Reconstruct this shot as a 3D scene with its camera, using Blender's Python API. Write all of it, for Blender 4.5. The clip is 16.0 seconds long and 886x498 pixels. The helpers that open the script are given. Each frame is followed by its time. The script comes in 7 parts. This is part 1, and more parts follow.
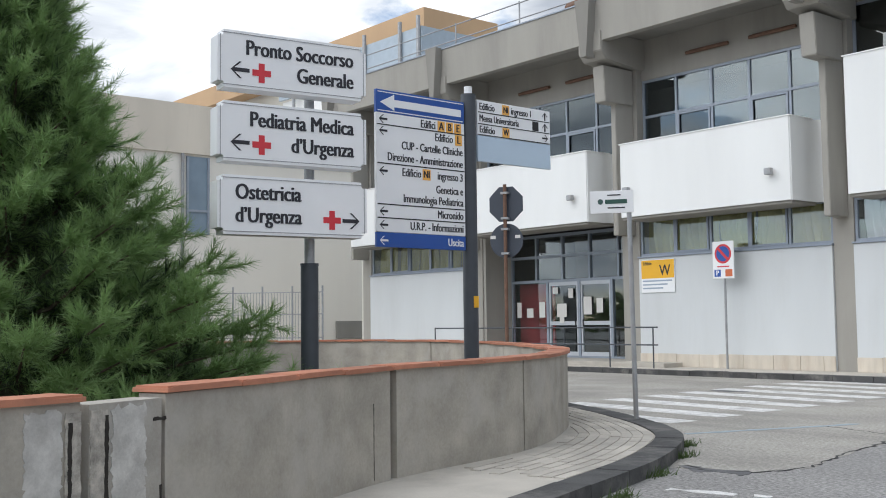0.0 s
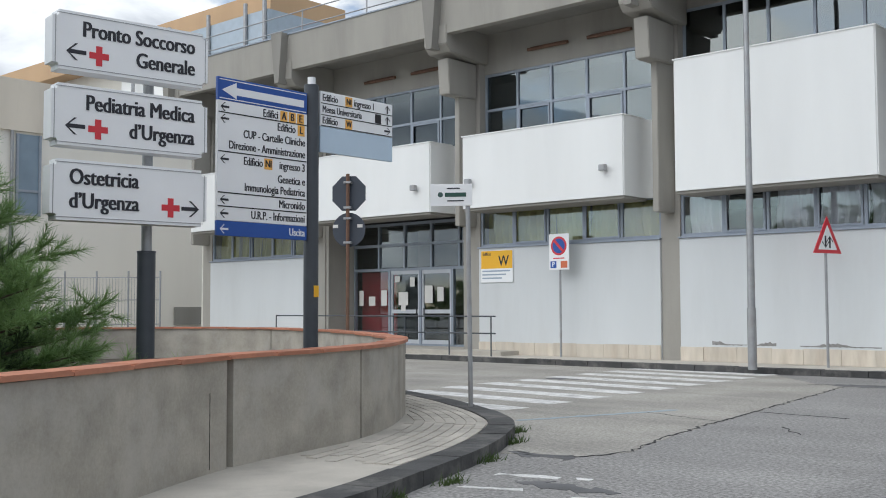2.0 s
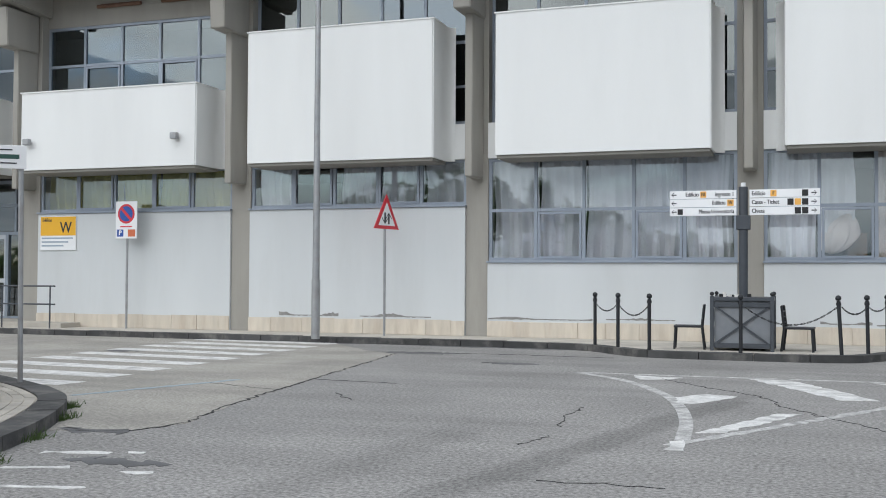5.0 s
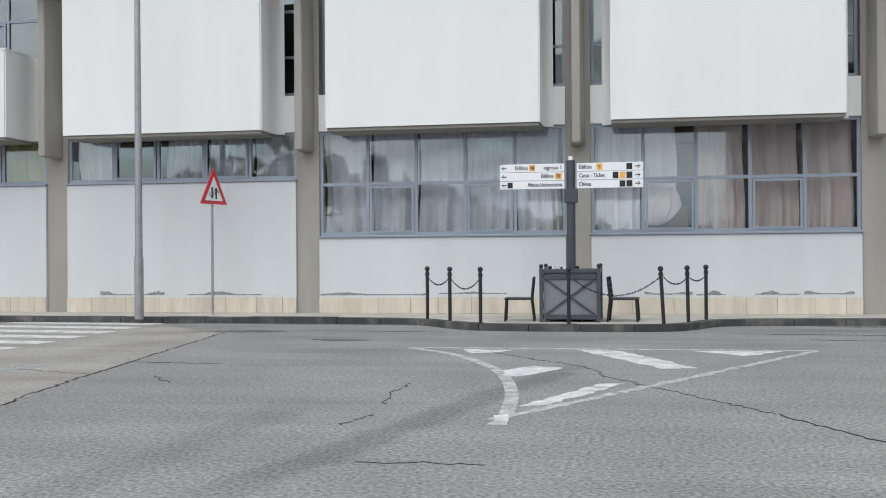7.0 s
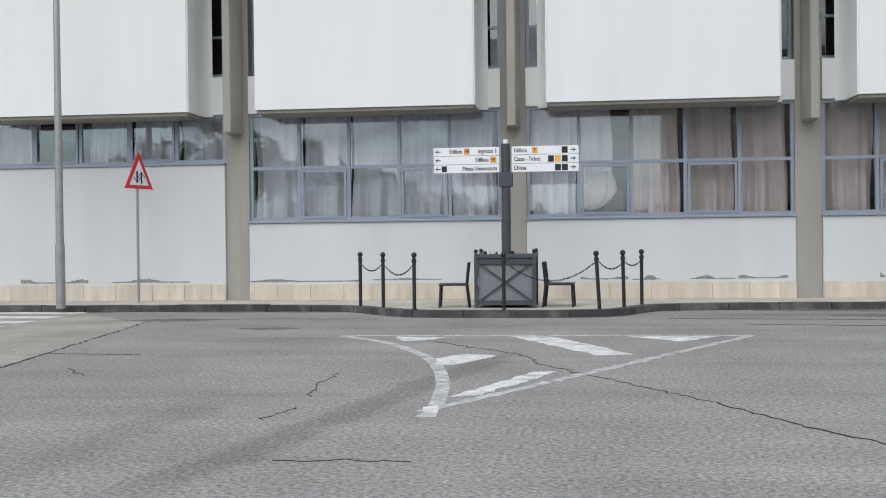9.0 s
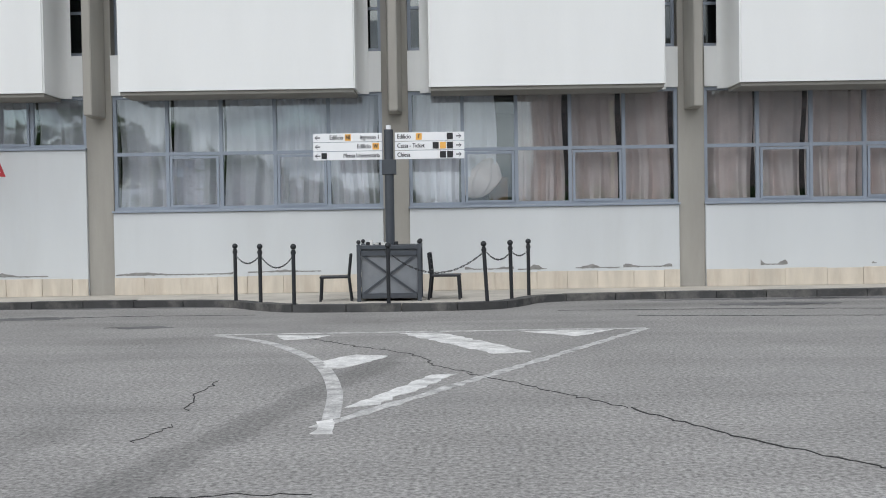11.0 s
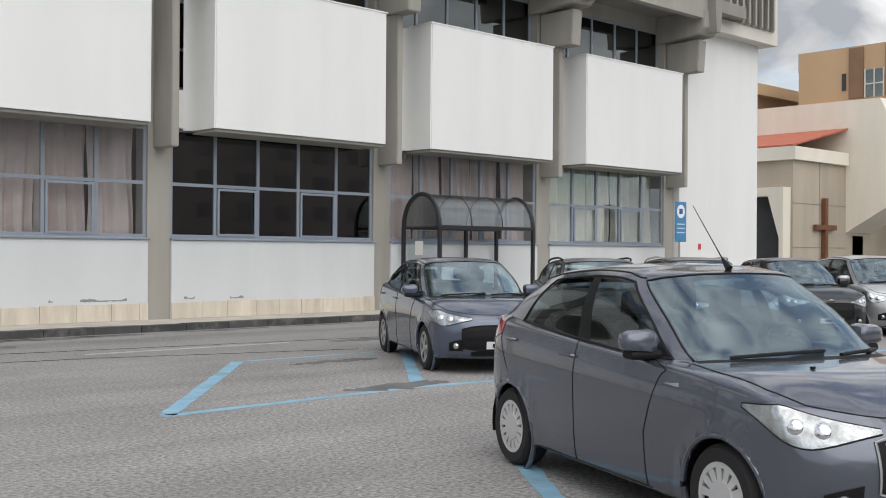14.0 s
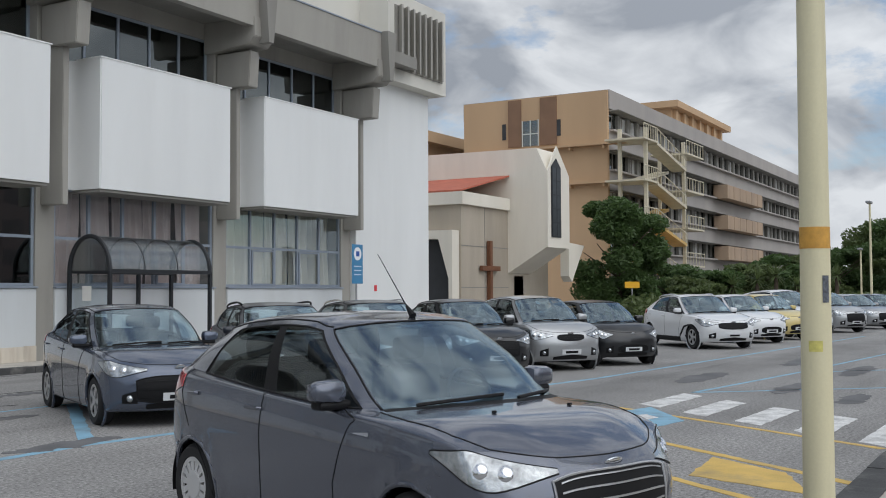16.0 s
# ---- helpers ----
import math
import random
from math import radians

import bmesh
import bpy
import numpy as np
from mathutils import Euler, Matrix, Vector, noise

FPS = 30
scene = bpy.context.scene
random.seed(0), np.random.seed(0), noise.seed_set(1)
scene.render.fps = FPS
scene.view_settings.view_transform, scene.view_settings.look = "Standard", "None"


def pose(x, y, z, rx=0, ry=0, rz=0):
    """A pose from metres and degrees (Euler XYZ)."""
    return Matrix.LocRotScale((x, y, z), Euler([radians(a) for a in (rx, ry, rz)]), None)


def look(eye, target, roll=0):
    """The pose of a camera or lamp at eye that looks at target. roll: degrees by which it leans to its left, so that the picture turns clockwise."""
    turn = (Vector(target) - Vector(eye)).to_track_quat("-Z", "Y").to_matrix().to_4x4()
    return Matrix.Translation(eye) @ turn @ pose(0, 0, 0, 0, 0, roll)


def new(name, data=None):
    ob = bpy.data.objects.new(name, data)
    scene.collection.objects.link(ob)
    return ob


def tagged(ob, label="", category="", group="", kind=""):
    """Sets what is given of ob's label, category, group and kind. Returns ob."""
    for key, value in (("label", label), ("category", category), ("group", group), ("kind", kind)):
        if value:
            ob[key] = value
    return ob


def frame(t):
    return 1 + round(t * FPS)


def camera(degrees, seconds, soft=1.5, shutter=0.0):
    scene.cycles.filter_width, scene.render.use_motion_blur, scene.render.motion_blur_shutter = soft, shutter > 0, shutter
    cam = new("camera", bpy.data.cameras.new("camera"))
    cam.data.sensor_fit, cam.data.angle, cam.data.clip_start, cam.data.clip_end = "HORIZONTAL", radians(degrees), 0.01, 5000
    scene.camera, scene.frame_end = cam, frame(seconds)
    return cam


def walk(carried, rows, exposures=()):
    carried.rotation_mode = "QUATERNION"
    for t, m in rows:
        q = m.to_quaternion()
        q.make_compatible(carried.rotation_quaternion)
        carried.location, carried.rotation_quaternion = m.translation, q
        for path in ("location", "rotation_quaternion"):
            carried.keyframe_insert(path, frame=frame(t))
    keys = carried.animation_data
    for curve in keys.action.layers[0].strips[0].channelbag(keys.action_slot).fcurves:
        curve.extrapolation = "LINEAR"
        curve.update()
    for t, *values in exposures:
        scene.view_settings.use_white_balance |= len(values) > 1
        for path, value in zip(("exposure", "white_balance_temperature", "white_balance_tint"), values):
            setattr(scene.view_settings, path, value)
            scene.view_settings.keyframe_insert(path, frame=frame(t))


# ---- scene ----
import functools

cam = camera(45.5, 16.0, soft=1.0)

# ---- camera path ----
PATH = [
    (0, (0.825, -0.937, 1.393), (-0.709, 0.339, 1.531), -0.7),
    (0.5, (0.833, -0.938, 1.391), (-0.683, 0.359, 1.526), -0.6),
    (1, (0.857, -0.959, 1.397), (-0.622, 0.382, 1.526), -0.4),
    (1.5, (0.91, -0.985, 1.409), (-0.507, 0.421, 1.53), -0.3),
    (2, (0.989, -1.031, 1.425), (-0.342, 0.457, 1.536), -0.2),
    (2.5, (1.009, -1.012, 1.434), (-0.219, 0.563, 1.534), -0.1),
    (3, (1.094, -1.039, 1.444), (-0.02, 0.62, 1.533), -0.0),
    (3.5, (1.095, -1.045, 1.444), (0.101, 0.689, 1.526), 0.2),
    (4, (1.145, -1.059, 1.451), (0.267, 0.736, 1.524), 0.2),
    (4.5, (1.165, -1.046, 1.447), (0.398, 0.8, 1.512), 0.3),
    (5, (1.177, -1.072, 1.446), (0.523, 0.817, 1.501), 0.3),
    (7.5, (1.281, -0.643, 1.432), (0.955, 1.331, 1.431), -0.6),
    (8, (1.297, -0.568, 1.425), (0.997, 1.41, 1.416), -0.7),
    (10.5, (1.122, 0.287, 1.476), (1.03, 2.284, 1.437), -0.7),
    (11, (1.002, 0.497, 1.506), (0.998, 2.496, 1.456), -0.9),
    (11.5, (1.003, 0.662, 1.508), (1.121, 2.657, 1.448), -0.9),
    (12, (1.074, 0.854, 1.537), (1.399, 2.826, 1.474), -0.7),
    (12.5, (1.118, 1.073, 1.531), (1.678, 2.992, 1.47), -1.2),
    (13, (1.147, 1.32, 1.572), (2.01, 3.124, 1.52), 0.1),
    (13.5, (1.439, 1.518, 1.565), (2.549, 3.182, 1.541), -0.1),
    (14, (1.35, 1.657, 1.591), (2.707, 3.125, 1.596), 0.4),
    (14.5, (1.33, 1.752, 1.628), (2.844, 3.058, 1.659), 0.3),
    (15, (1.419, 1.81, 1.62), (3.055, 2.959, 1.683), 0.1),
    (15.5, (1.438, 1.751, 1.635), (3.137, 2.803, 1.714), -0.2),
    (16, (1.395, 1.776, 1.644), (3.129, 2.77, 1.727), -0.3),
]
walk(cam, [(t, look(eye, target, roll)) for t, eye, target, roll in PATH], exposures=((0.0, 0.28, 6150, 9), (2.5, 0.12, 6150, 8), (4.0, 0.11, 6150, 8), (5.0, 0.16, 6150, 8), (8.0, 0.17, 6250, 9), (10.5, 0.13, 6250, 9), (11.5, 0.12, 6250, 9), (12.5, 0.16, 6350, 9), (13.1, 0.3, 6600, 9), (14.0, 0.2, 6550, 10), (15.0, -0.02, 6200, 9), (16.0, -0.2, 6150, 9)))

# ---- world, sun, exposure ----
world = bpy.data.worlds.new("sky")
scene.world = world
world.use_nodes = True
wn, wl = world.node_tree.nodes, world.node_tree.links
wn.clear()
w_out = wn.new("ShaderNodeOutputWorld")
w_bg = wn.new("ShaderNodeBackground")
w_sky = wn.new("ShaderNodeTexSky")
w_sky.sky_type, w_sky.sun_disc = "NISHITA", False
w_sky.sun_elevation, w_sky.sun_rotation = radians(48), radians(200)
w_sky.dust_density, w_sky.altitude = 1.0, 50
w_scale = wn.new("ShaderNodeVectorMath")
w_scale.operation = "SCALE"
w_scale.inputs["Scale"].default_value = 0.13
w_co = wn.new("ShaderNodeTexCoord")
w_map = wn.new("ShaderNodeMapping")
w_map.inputs["Scale"].default_value = (1.0, 1.0, 2.2)
w_map.inputs["Location"].default_value = (1.7, 2.4, 0.6)
w_noise = wn.new("ShaderNodeTexNoise")
w_noise.inputs["Scale"].default_value, w_noise.inputs["Detail"].default_value = 3.9, 11
w_noise.inputs["Roughness"].default_value = 0.58
w_ramp = wn.new("ShaderNodeValToRGB")
w_ramp.color_ramp.elements[0].position, w_ramp.color_ramp.elements[1].position = 0.41, 0.49
w_shade = wn.new("ShaderNodeTexNoise")
w_shade.inputs["Scale"].default_value, w_shade.inputs["Detail"].default_value = 6.5, 12
w_shade.inputs["Distortion"].default_value = 0.5
w_tone = wn.new("ShaderNodeValToRGB")
w_tone.color_ramp.elements[0].position, w_tone.color_ramp.elements[1].position = 0.36, 0.60
w_tone.color_ramp.elements[0].color = (0.46, 0.485, 0.53, 1)
w_tone.color_ramp.elements[1].color = (1.02, 1.02, 1.02, 1)
w_dot, w_side, w_lit = wn.new("ShaderNodeVectorMath"), wn.new("ShaderNodeMapRange"), wn.new("ShaderNodeVectorMath")
w_dot.operation, w_lit.operation = "DOT_PRODUCT", "SCALE"
w_dot.inputs[1].default_value = (-0.22, -0.62, 0.75)
w_side.inputs["From Min"].default_value, w_side.inputs["From Max"].default_value = -0.45, 0.1
w_side.inputs["To Min"].default_value, w_side.inputs["To Max"].default_value = 0.72, 1.05
w_mix = wn.new("ShaderNodeMix")
w_mix.data_type = "RGBA"
wl.new(w_co.outputs["Generated"], w_map.inputs["Vector"])
wl.new(w_map.outputs["Vector"], w_noise.inputs["Vector"])
wl.new(w_map.outputs["Vector"], w_shade.inputs["Vector"])
wl.new(w_noise.outputs["Fac"], w_ramp.inputs["Fac"])
wl.new(w_shade.outputs["Fac"], w_tone.inputs["Fac"])
wl.new(w_sky.outputs["Color"], w_scale.inputs[0])
wl.new(w_ramp.outputs["Color"], w_mix.inputs["Factor"])
wl.new(w_scale.outputs["Vector"], w_mix.inputs["A"])
wl.new(w_co.outputs["Generated"], w_dot.inputs[0])
wl.new(w_dot.outputs["Value"], w_side.inputs["Value"])
wl.new(w_tone.outputs["Color"], w_lit.inputs[0])
wl.new(w_side.outputs["Result"], w_lit.inputs["Scale"])
wl.new(w_lit.outputs["Vector"], w_mix.inputs["B"])
wl.new(w_mix.outputs["Result"], w_bg.inputs["Color"])
wl.new(w_bg.outputs["Background"], w_out.inputs["Surface"])
w_bg.inputs["Strength"].default_value = 1.0

sun = new("sun", bpy.data.lights.new("sun", "SUN"))
sun.data.energy, sun.data.angle, sun.data.color = 1.6, radians(80), (1.0, 0.96, 0.9)
sun.matrix_world = look((-9, -25, 30), (0, 0, 0))


# ---- materials ----
def mat(name, color, rough=0.7, metal=0.0, vary=0.12, scale=3.0, bump=0.0, fine=60.0, stain=None, stain_amount=0.0, coat=0.0, spec=0.5, streak=False, island=0.0, grain=0.5, speck=0.0, tracks=()):
    """A surface with broad stains and fine grain in its colour and relief."""
    m = bpy.data.materials.new(name)
    m.use_nodes = True
    n, l = m.node_tree.nodes, m.node_tree.links
    b = n["Principled BSDF"]
    b.inputs["Roughness"].default_value, b.inputs["Metallic"].default_value = rough, metal
    b.inputs["Coat Weight"].default_value = coat
    b.inputs["Coat Roughness"].default_value = 0.04
    b.inputs["Specular IOR Level"].default_value = spec
    c = (*color, 1)
    b.inputs["Base Color"].default_value = c
    if vary or stain or bump:
        geo = n.new("ShaderNodeNewGeometry")
        mp = n.new("ShaderNodeMapping")
        mp.inputs["Scale"].default_value = (1, 1, 0.18) if streak else (1, 1, 1)
        l.new(geo.outputs["Position"], mp.inputs["Vector"])
        big, small = n.new("ShaderNodeTexNoise"), n.new("ShaderNodeTexNoise")
        big.inputs["Scale"].default_value, big.inputs["Detail"].default_value = scale, 6
        small.inputs["Scale"].default_value, small.inputs["Detail"].default_value = fine, 7
        small.inputs["Roughness"].default_value = 0.72
        l.new(mp.outputs["Vector"], big.inputs["Vector"])
        l.new(geo.outputs["Position"], small.inputs["Vector"])
        add = n.new("ShaderNodeMath")
        add.operation = "MULTIPLY_ADD"
        add.inputs[1].default_value = grain
        l.new(small.outputs["Fac"], add.inputs[0])
        l.new(big.outputs["Fac"], add.inputs[2])
        rng = n.new("ShaderNodeMapRange")
        rng.inputs["From Min"].default_value, rng.inputs["From Max"].default_value = 0.5 * (1 + grain) - 0.3, 0.5 * (1 + grain) + 0.3
        rng.inputs["To Min"].default_value, rng.inputs["To Max"].default_value = 1 - vary, 1 + vary
        l.new(add.outputs[0], rng.inputs["Value"])
        sc = n.new("ShaderNodeVectorMath")
        sc.operation = "SCALE"
        sc.inputs[0].default_value = color
        l.new(rng.outputs["Result"], sc.inputs["Scale"])
        out = sc.outputs["Vector"]
        if speck:
            # pale and dark stone chips, and long swept bands
            chips, band, bmap = n.new("ShaderNodeTexNoise"), n.new("ShaderNodeTexNoise"), n.new("ShaderNodeMapping")
            chips.inputs["Scale"].default_value, chips.inputs["Detail"].default_value = 26, 6
            chips.inputs["Roughness"].default_value = 0.75
            bmap.inputs["Rotation"].default_value = (0, 0, radians(-38))
            bmap.inputs["Scale"].default_value = (0.16, 1.5, 1)
            band.inputs["Scale"].default_value, band.inputs["Detail"].default_value, band.inputs["Distortion"].default_value = 0.8, 4, 0.7
            l.new(geo.outputs["Position"], chips.inputs["Vector"])
            l.new(geo.outputs["Position"], bmap.inputs["Vector"])
            l.new(bmap.outputs["Vector"], band.inputs["Vector"])
            for tex, lo, hi, amt in ((chips, 0.36, 0.64, speck), (band, 0.3, 0.55, 0.09)):
                rs, ms = n.new("ShaderNodeMapRange"), n.new("ShaderNodeVectorMath")
                rs.inputs["From Min"].default_value, rs.inputs["From Max"].default_value = lo, hi
                rs.inputs["To Min"].default_value, rs.inputs["To Max"].default_value = 1 - amt, 1 + amt
                ms.operation = "SCALE"
                l.new(tex.outputs["Fac"], rs.inputs["Value"])
                l.new(out, ms.inputs[0])
                l.new(rs.outputs["Result"], ms.inputs["Scale"])
                out = ms.outputs["Vector"]
        for (ax, ay), (bx, by), width, amt in tracks:
            # a worn wheel track: a soft band about a line on the ground
            ln = math.hypot(bx - ax, by - ay)
            nx, ny = -(by - ay) / ln, (bx - ax) / ln
            dots = []
            for vx, vy, off in ((nx, ny, nx * ax + ny * ay), (-ny, nx, (-ny * (ax + bx) + nx * (ay + by)) / 2)):
                dt, sb = n.new("ShaderNodeVectorMath"), n.new("ShaderNodeMath")
                dt.operation, sb.operation = "DOT_PRODUCT", "SUBTRACT"
                dt.inputs[1].default_value, sb.inputs[1].default_value = (vx, vy, 0), off
                l.new(geo.outputs["Position"], dt.inputs[0])
                l.new(dt.outputs["Value"], sb.inputs[0])
                dots.append(sb)
            bend, wob, ab, along = n.new("ShaderNodeMath"), n.new("ShaderNodeMath"), n.new("ShaderNodeMath"), n.new("ShaderNodeMath")
            bend.operation, wob.operation, ab.operation, along.operation = "MULTIPLY_ADD", "MULTIPLY_ADD", "ABSOLUTE", "ABSOLUTE"
            wob.inputs[1].default_value = width * 1.6
            l.new(band.outputs["Fac"], wob.inputs[0])
            l.new(dots[0].outputs[0], wob.inputs[2])
            bend.inputs[1].default_value, bend.inputs[2].default_value = 1.0, -0.8 * width
            l.new(wob.outputs[0], bend.inputs[0])
            l.new(bend.outputs[0], ab.inputs[0])
            l.new(dots[1].outputs[0], along.inputs[0])
            fade, fall, mul, keep, ms = n.new("ShaderNodeMapRange"), n.new("ShaderNodeMapRange"), n.new("ShaderNodeMath"), n.new("ShaderNodeMath"), n.new("ShaderNodeVectorMath")
            fade.interpolation_type = fall.interpolation_type = "SMOOTHSTEP"
            fall.inputs["From Min"].default_value, fall.inputs["From Max"].default_value = 0.3 * width, width
            fall.inputs["To Min"].default_value, fall.inputs["To Max"].default_value = amt, 0.0
            fade.inputs["From Min"].default_value, fade.inputs["From Max"].default_value = 0.35 * ln, 0.55 * ln
            fade.inputs["To Min"].default_value, fade.inputs["To Max"].default_value = 1.0, 0.0
            l.new(ab.outputs[0], fall.inputs["Value"])
            l.new(along.outputs[0], fade.inputs["Value"])
            mul.operation, keep.operation, ms.operation = "MULTIPLY", "SUBTRACT", "SCALE"
            keep.inputs[0].default_value = 1.0
            l.new(fall.outputs["Result"], mul.inputs[0])
            l.new(fade.outputs["Result"], mul.inputs[1])
            l.new(mul.outputs[0], keep.inputs[1])
            l.new(out, ms.inputs[0])
            l.new(keep.outputs[0], ms.inputs["Scale"])
            out = ms.outputs["Vector"]
        if island:
            inf = n.new("ShaderNodeObjectInfo")
            r2 = n.new("ShaderNodeMapRange")
            r2.inputs["To Min"].default_value, r2.inputs["To Max"].default_value = 1 - island, 1 + island
            l.new(inf.outputs["Random"], r2.inputs["Value"])
            s2 = n.new("ShaderNodeVectorMath")
            s2.operation = "SCALE"
            l.new(out, s2.inputs[0])
            l.new(r2.outputs["Result"], s2.inputs["Scale"])
            out = s2.outputs["Vector"]
        if stain:
            dirt = n.new("ShaderNodeTexNoise")
            dirt.inputs["Scale"].default_value, dirt.inputs["Detail"].default_value = scale * 0.6, 8
            dirt.inputs["Roughness"].default_value = 0.65
            l.new(mp.outputs["Vector"], dirt.inputs["Vector"])
            rm = n.new("ShaderNodeMapRange")
            rm.inputs["From Min"].default_value, rm.inputs["From Max"].default_value = 0.5, 0.72
            rm.inputs["To Max"].default_value = stain_amount
            l.new(dirt.outputs["Fac"], rm.inputs["Value"])
            mx = n.new("ShaderNodeMix")
            mx.data_type = "RGBA"
            mx.inputs["B"].default_value = (*stain, 1)
            l.new(rm.outputs["Result"], mx.inputs["Factor"])
            l.new(out, mx.inputs["A"])
            out = mx.outputs["Result"]
        l.new(out, b.inputs["Base Color"])
        if bump:
            bp = n.new("ShaderNodeBump")
            bp.inputs["Strength"].default_value, bp.inputs["Distance"].default_value = bump, 0.01
            l.new(add.outputs[0], bp.inputs["Height"])
            l.new(bp.outputs["Normal"], b.inputs["Normal"])
    return m


def glass_mat(name, tint, rough=0.02, see=0.6, gloss=(0.93, 1.0, 1.0), wave=0.0, f0=0.1):
    """A pane: a clear tinted body and a mirror that grows at grazing angles."""
    m = bpy.data.materials.new(name)
    m.use_nodes = True
    n, l = m.node_tree.nodes, m.node_tree.links
    n.clear()
    out = n.new("ShaderNodeOutputMaterial")
    tr, gl, mx, fr = n.new("ShaderNodeBsdfTransparent"), n.new("ShaderNodeBsdfGlossy"), n.new("ShaderNodeMixShader"), n.new("ShaderNodeLayerWeight")
    tr.inputs["Color"].default_value = (*[see * c for c in tint], 1)
    gl.inputs["Roughness"].default_value = rough
    gl.inputs["Color"].default_value = (*gloss, 1)
    fr.inputs["Blend"].default_value = 0.5
    pw, sch = n.new("ShaderNodeMath"), n.new("ShaderNodeMath")
    pw.operation, sch.operation = "POWER", "MULTIPLY_ADD"
    pw.inputs[1].default_value = 5.0
    sch.inputs[1].default_value, sch.inputs[2].default_value = 1 - f0, f0
    l.new(fr.outputs["Facing"], pw.inputs[0])
    l.new(pw.outputs[0], sch.inputs[0])
    if wave:
        geo, nz, bp = n.new("ShaderNodeNewGeometry"), n.new("ShaderNodeTexNoise"), n.new("ShaderNodeBump")
        nz.inputs["Scale"].default_value = 0.9
        bp.inputs["Strength"].default_value, bp.inputs["Distance"].default_value = wave, 0.02
        l.new(geo.outputs["Position"], nz.inputs["Vector"])
        l.new(nz.outputs["Fac"], bp.inputs["Height"])
        l.new(bp.outputs["Normal"], gl.inputs["Normal"])
    l.new(sch.outputs[0], mx.inputs["Fac"])
    l.new(tr.outputs["BSDF"], mx.inputs[1])
    l.new(gl.outputs["BSDF"], mx.inputs[2])
    l.new(mx.outputs["Shader"], out.inputs["Surface"])
    return m


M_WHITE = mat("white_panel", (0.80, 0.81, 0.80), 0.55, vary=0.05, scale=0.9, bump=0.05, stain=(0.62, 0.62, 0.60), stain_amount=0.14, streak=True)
# greyer paint than the boxes, with part of the lower wall's shade in it
M_PANEL = mat("grey_white_shaded_panel", (0.63, 0.655, 0.665), 0.6, vary=0.06, scale=0.9, bump=0.05, stain=(0.50, 0.51, 0.50), stain_amount=0.4, streak=True)
M_CREAMW = mat("cream_render", (0.66, 0.64, 0.58), 0.85, vary=0.08, scale=0.6, bump=0.1, stain=(0.45, 0.43, 0.38), stain_amount=0.4, streak=True)
M_CONC = mat("grey_concrete", (0.36, 0.345, 0.31), 0.85, vary=0.12, scale=1.2, bump=0.15, stain=(0.22, 0.21, 0.19), stain_amount=0.45, streak=True)
# darker copy of grey_concrete; also paints the shade on undersides and behind louvres
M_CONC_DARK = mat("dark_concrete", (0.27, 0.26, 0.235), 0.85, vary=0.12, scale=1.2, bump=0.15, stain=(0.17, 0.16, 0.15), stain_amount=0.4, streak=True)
M_PLINTH = mat("travertine", (0.62, 0.56, 0.47), 0.6, vary=0.16, scale=5, bump=0.1, stain=(0.42, 0.33, 0.25), stain_amount=0.5, streak=True, island=0.06)
M_ALU = mat("grey_blue_aluminium", (0.30, 0.34, 0.40), 0.42, metal=0.25, vary=0.06, scale=4)
M_WALL = mat("cement_wall", (0.375, 0.347, 0.295), 0.9, vary=0.32, scale=2.6, bump=0.4, fine=34, stain=(0.48, 0.455, 0.41), stain_amount=0.8)
M_WALL_OLD = mat("peeling_cement", (0.38, 0.355, 0.31), 0.95, vary=0.22, scale=5, bump=0.5, fine=60, stain=(0.52, 0.51, 0.49), stain_amount=0.5)
M_LIME = mat("bare_lime_skim", (0.54, 0.525, 0.49), 0.95, vary=0.3, scale=7, bump=0.5, fine=60, stain=(0.36, 0.34, 0.31), stain_amount=0.8)
M_RUBBLE = mat("crumbling_mortar", (0.43, 0.40, 0.35), 0.95, vary=0.5, scale=18, bump=1.0, fine=80)
M_CREVICE = mat("dark_crevice", (0.03, 0.026, 0.022), 0.95, vary=0.4, scale=10)
M_TERRA = mat("terracotta", (0.44, 0.185, 0.11), 0.75, vary=0.18, scale=6, bump=0.12, stain=(0.26, 0.14, 0.1), stain_amount=0.4, island=0.14)
TRACKS = (((0.6, 13.2), (-1.35, 4.8), 0.3, 0.26), ((-1.9, 9.0), (-2.3, 4.6), 0.35, 0.14), ((-1.5, 16.2), (-6.0, 17.2), 0.5, 0.16), ((3.0, 18.9), (17.0, 18.9), 0.55, 0.2), ((5.0, 3.2), (9.5, 8.4), 0.5, 0.12), ((13.5, 8.4), (40.0, 6.4), 0.9, 0.2))
M_ASPH = mat("asphalt", (0.244, 0.237, 0.228), 0.92, vary=0.2, scale=0.5, bump=0.1, fine=30, stain=(0.17, 0.169, 0.168), stain_amount=0.3, grain=1.4, speck=0.55, tracks=TRACKS)
M_ASPH_OLD = mat("old_asphalt", (0.31, 0.295, 0.265), 0.92, vary=0.24, scale=0.7, bump=0.12, fine=28, stain=(0.2, 0.19, 0.18), stain_amount=0.5, grain=1.4, speck=0.36)
M_PATCH = mat("asphalt_repair", (0.125, 0.125, 0.128), 0.85, vary=0.4, scale=1.5, bump=0.5, fine=90)
M_PAVE = mat("paving", (0.46, 0.43, 0.38), 0.9, vary=0.2, scale=1.6, bump=0.3, fine=80, stain=(0.25, 0.235, 0.21), stain_amount=0.55, island=0.1)
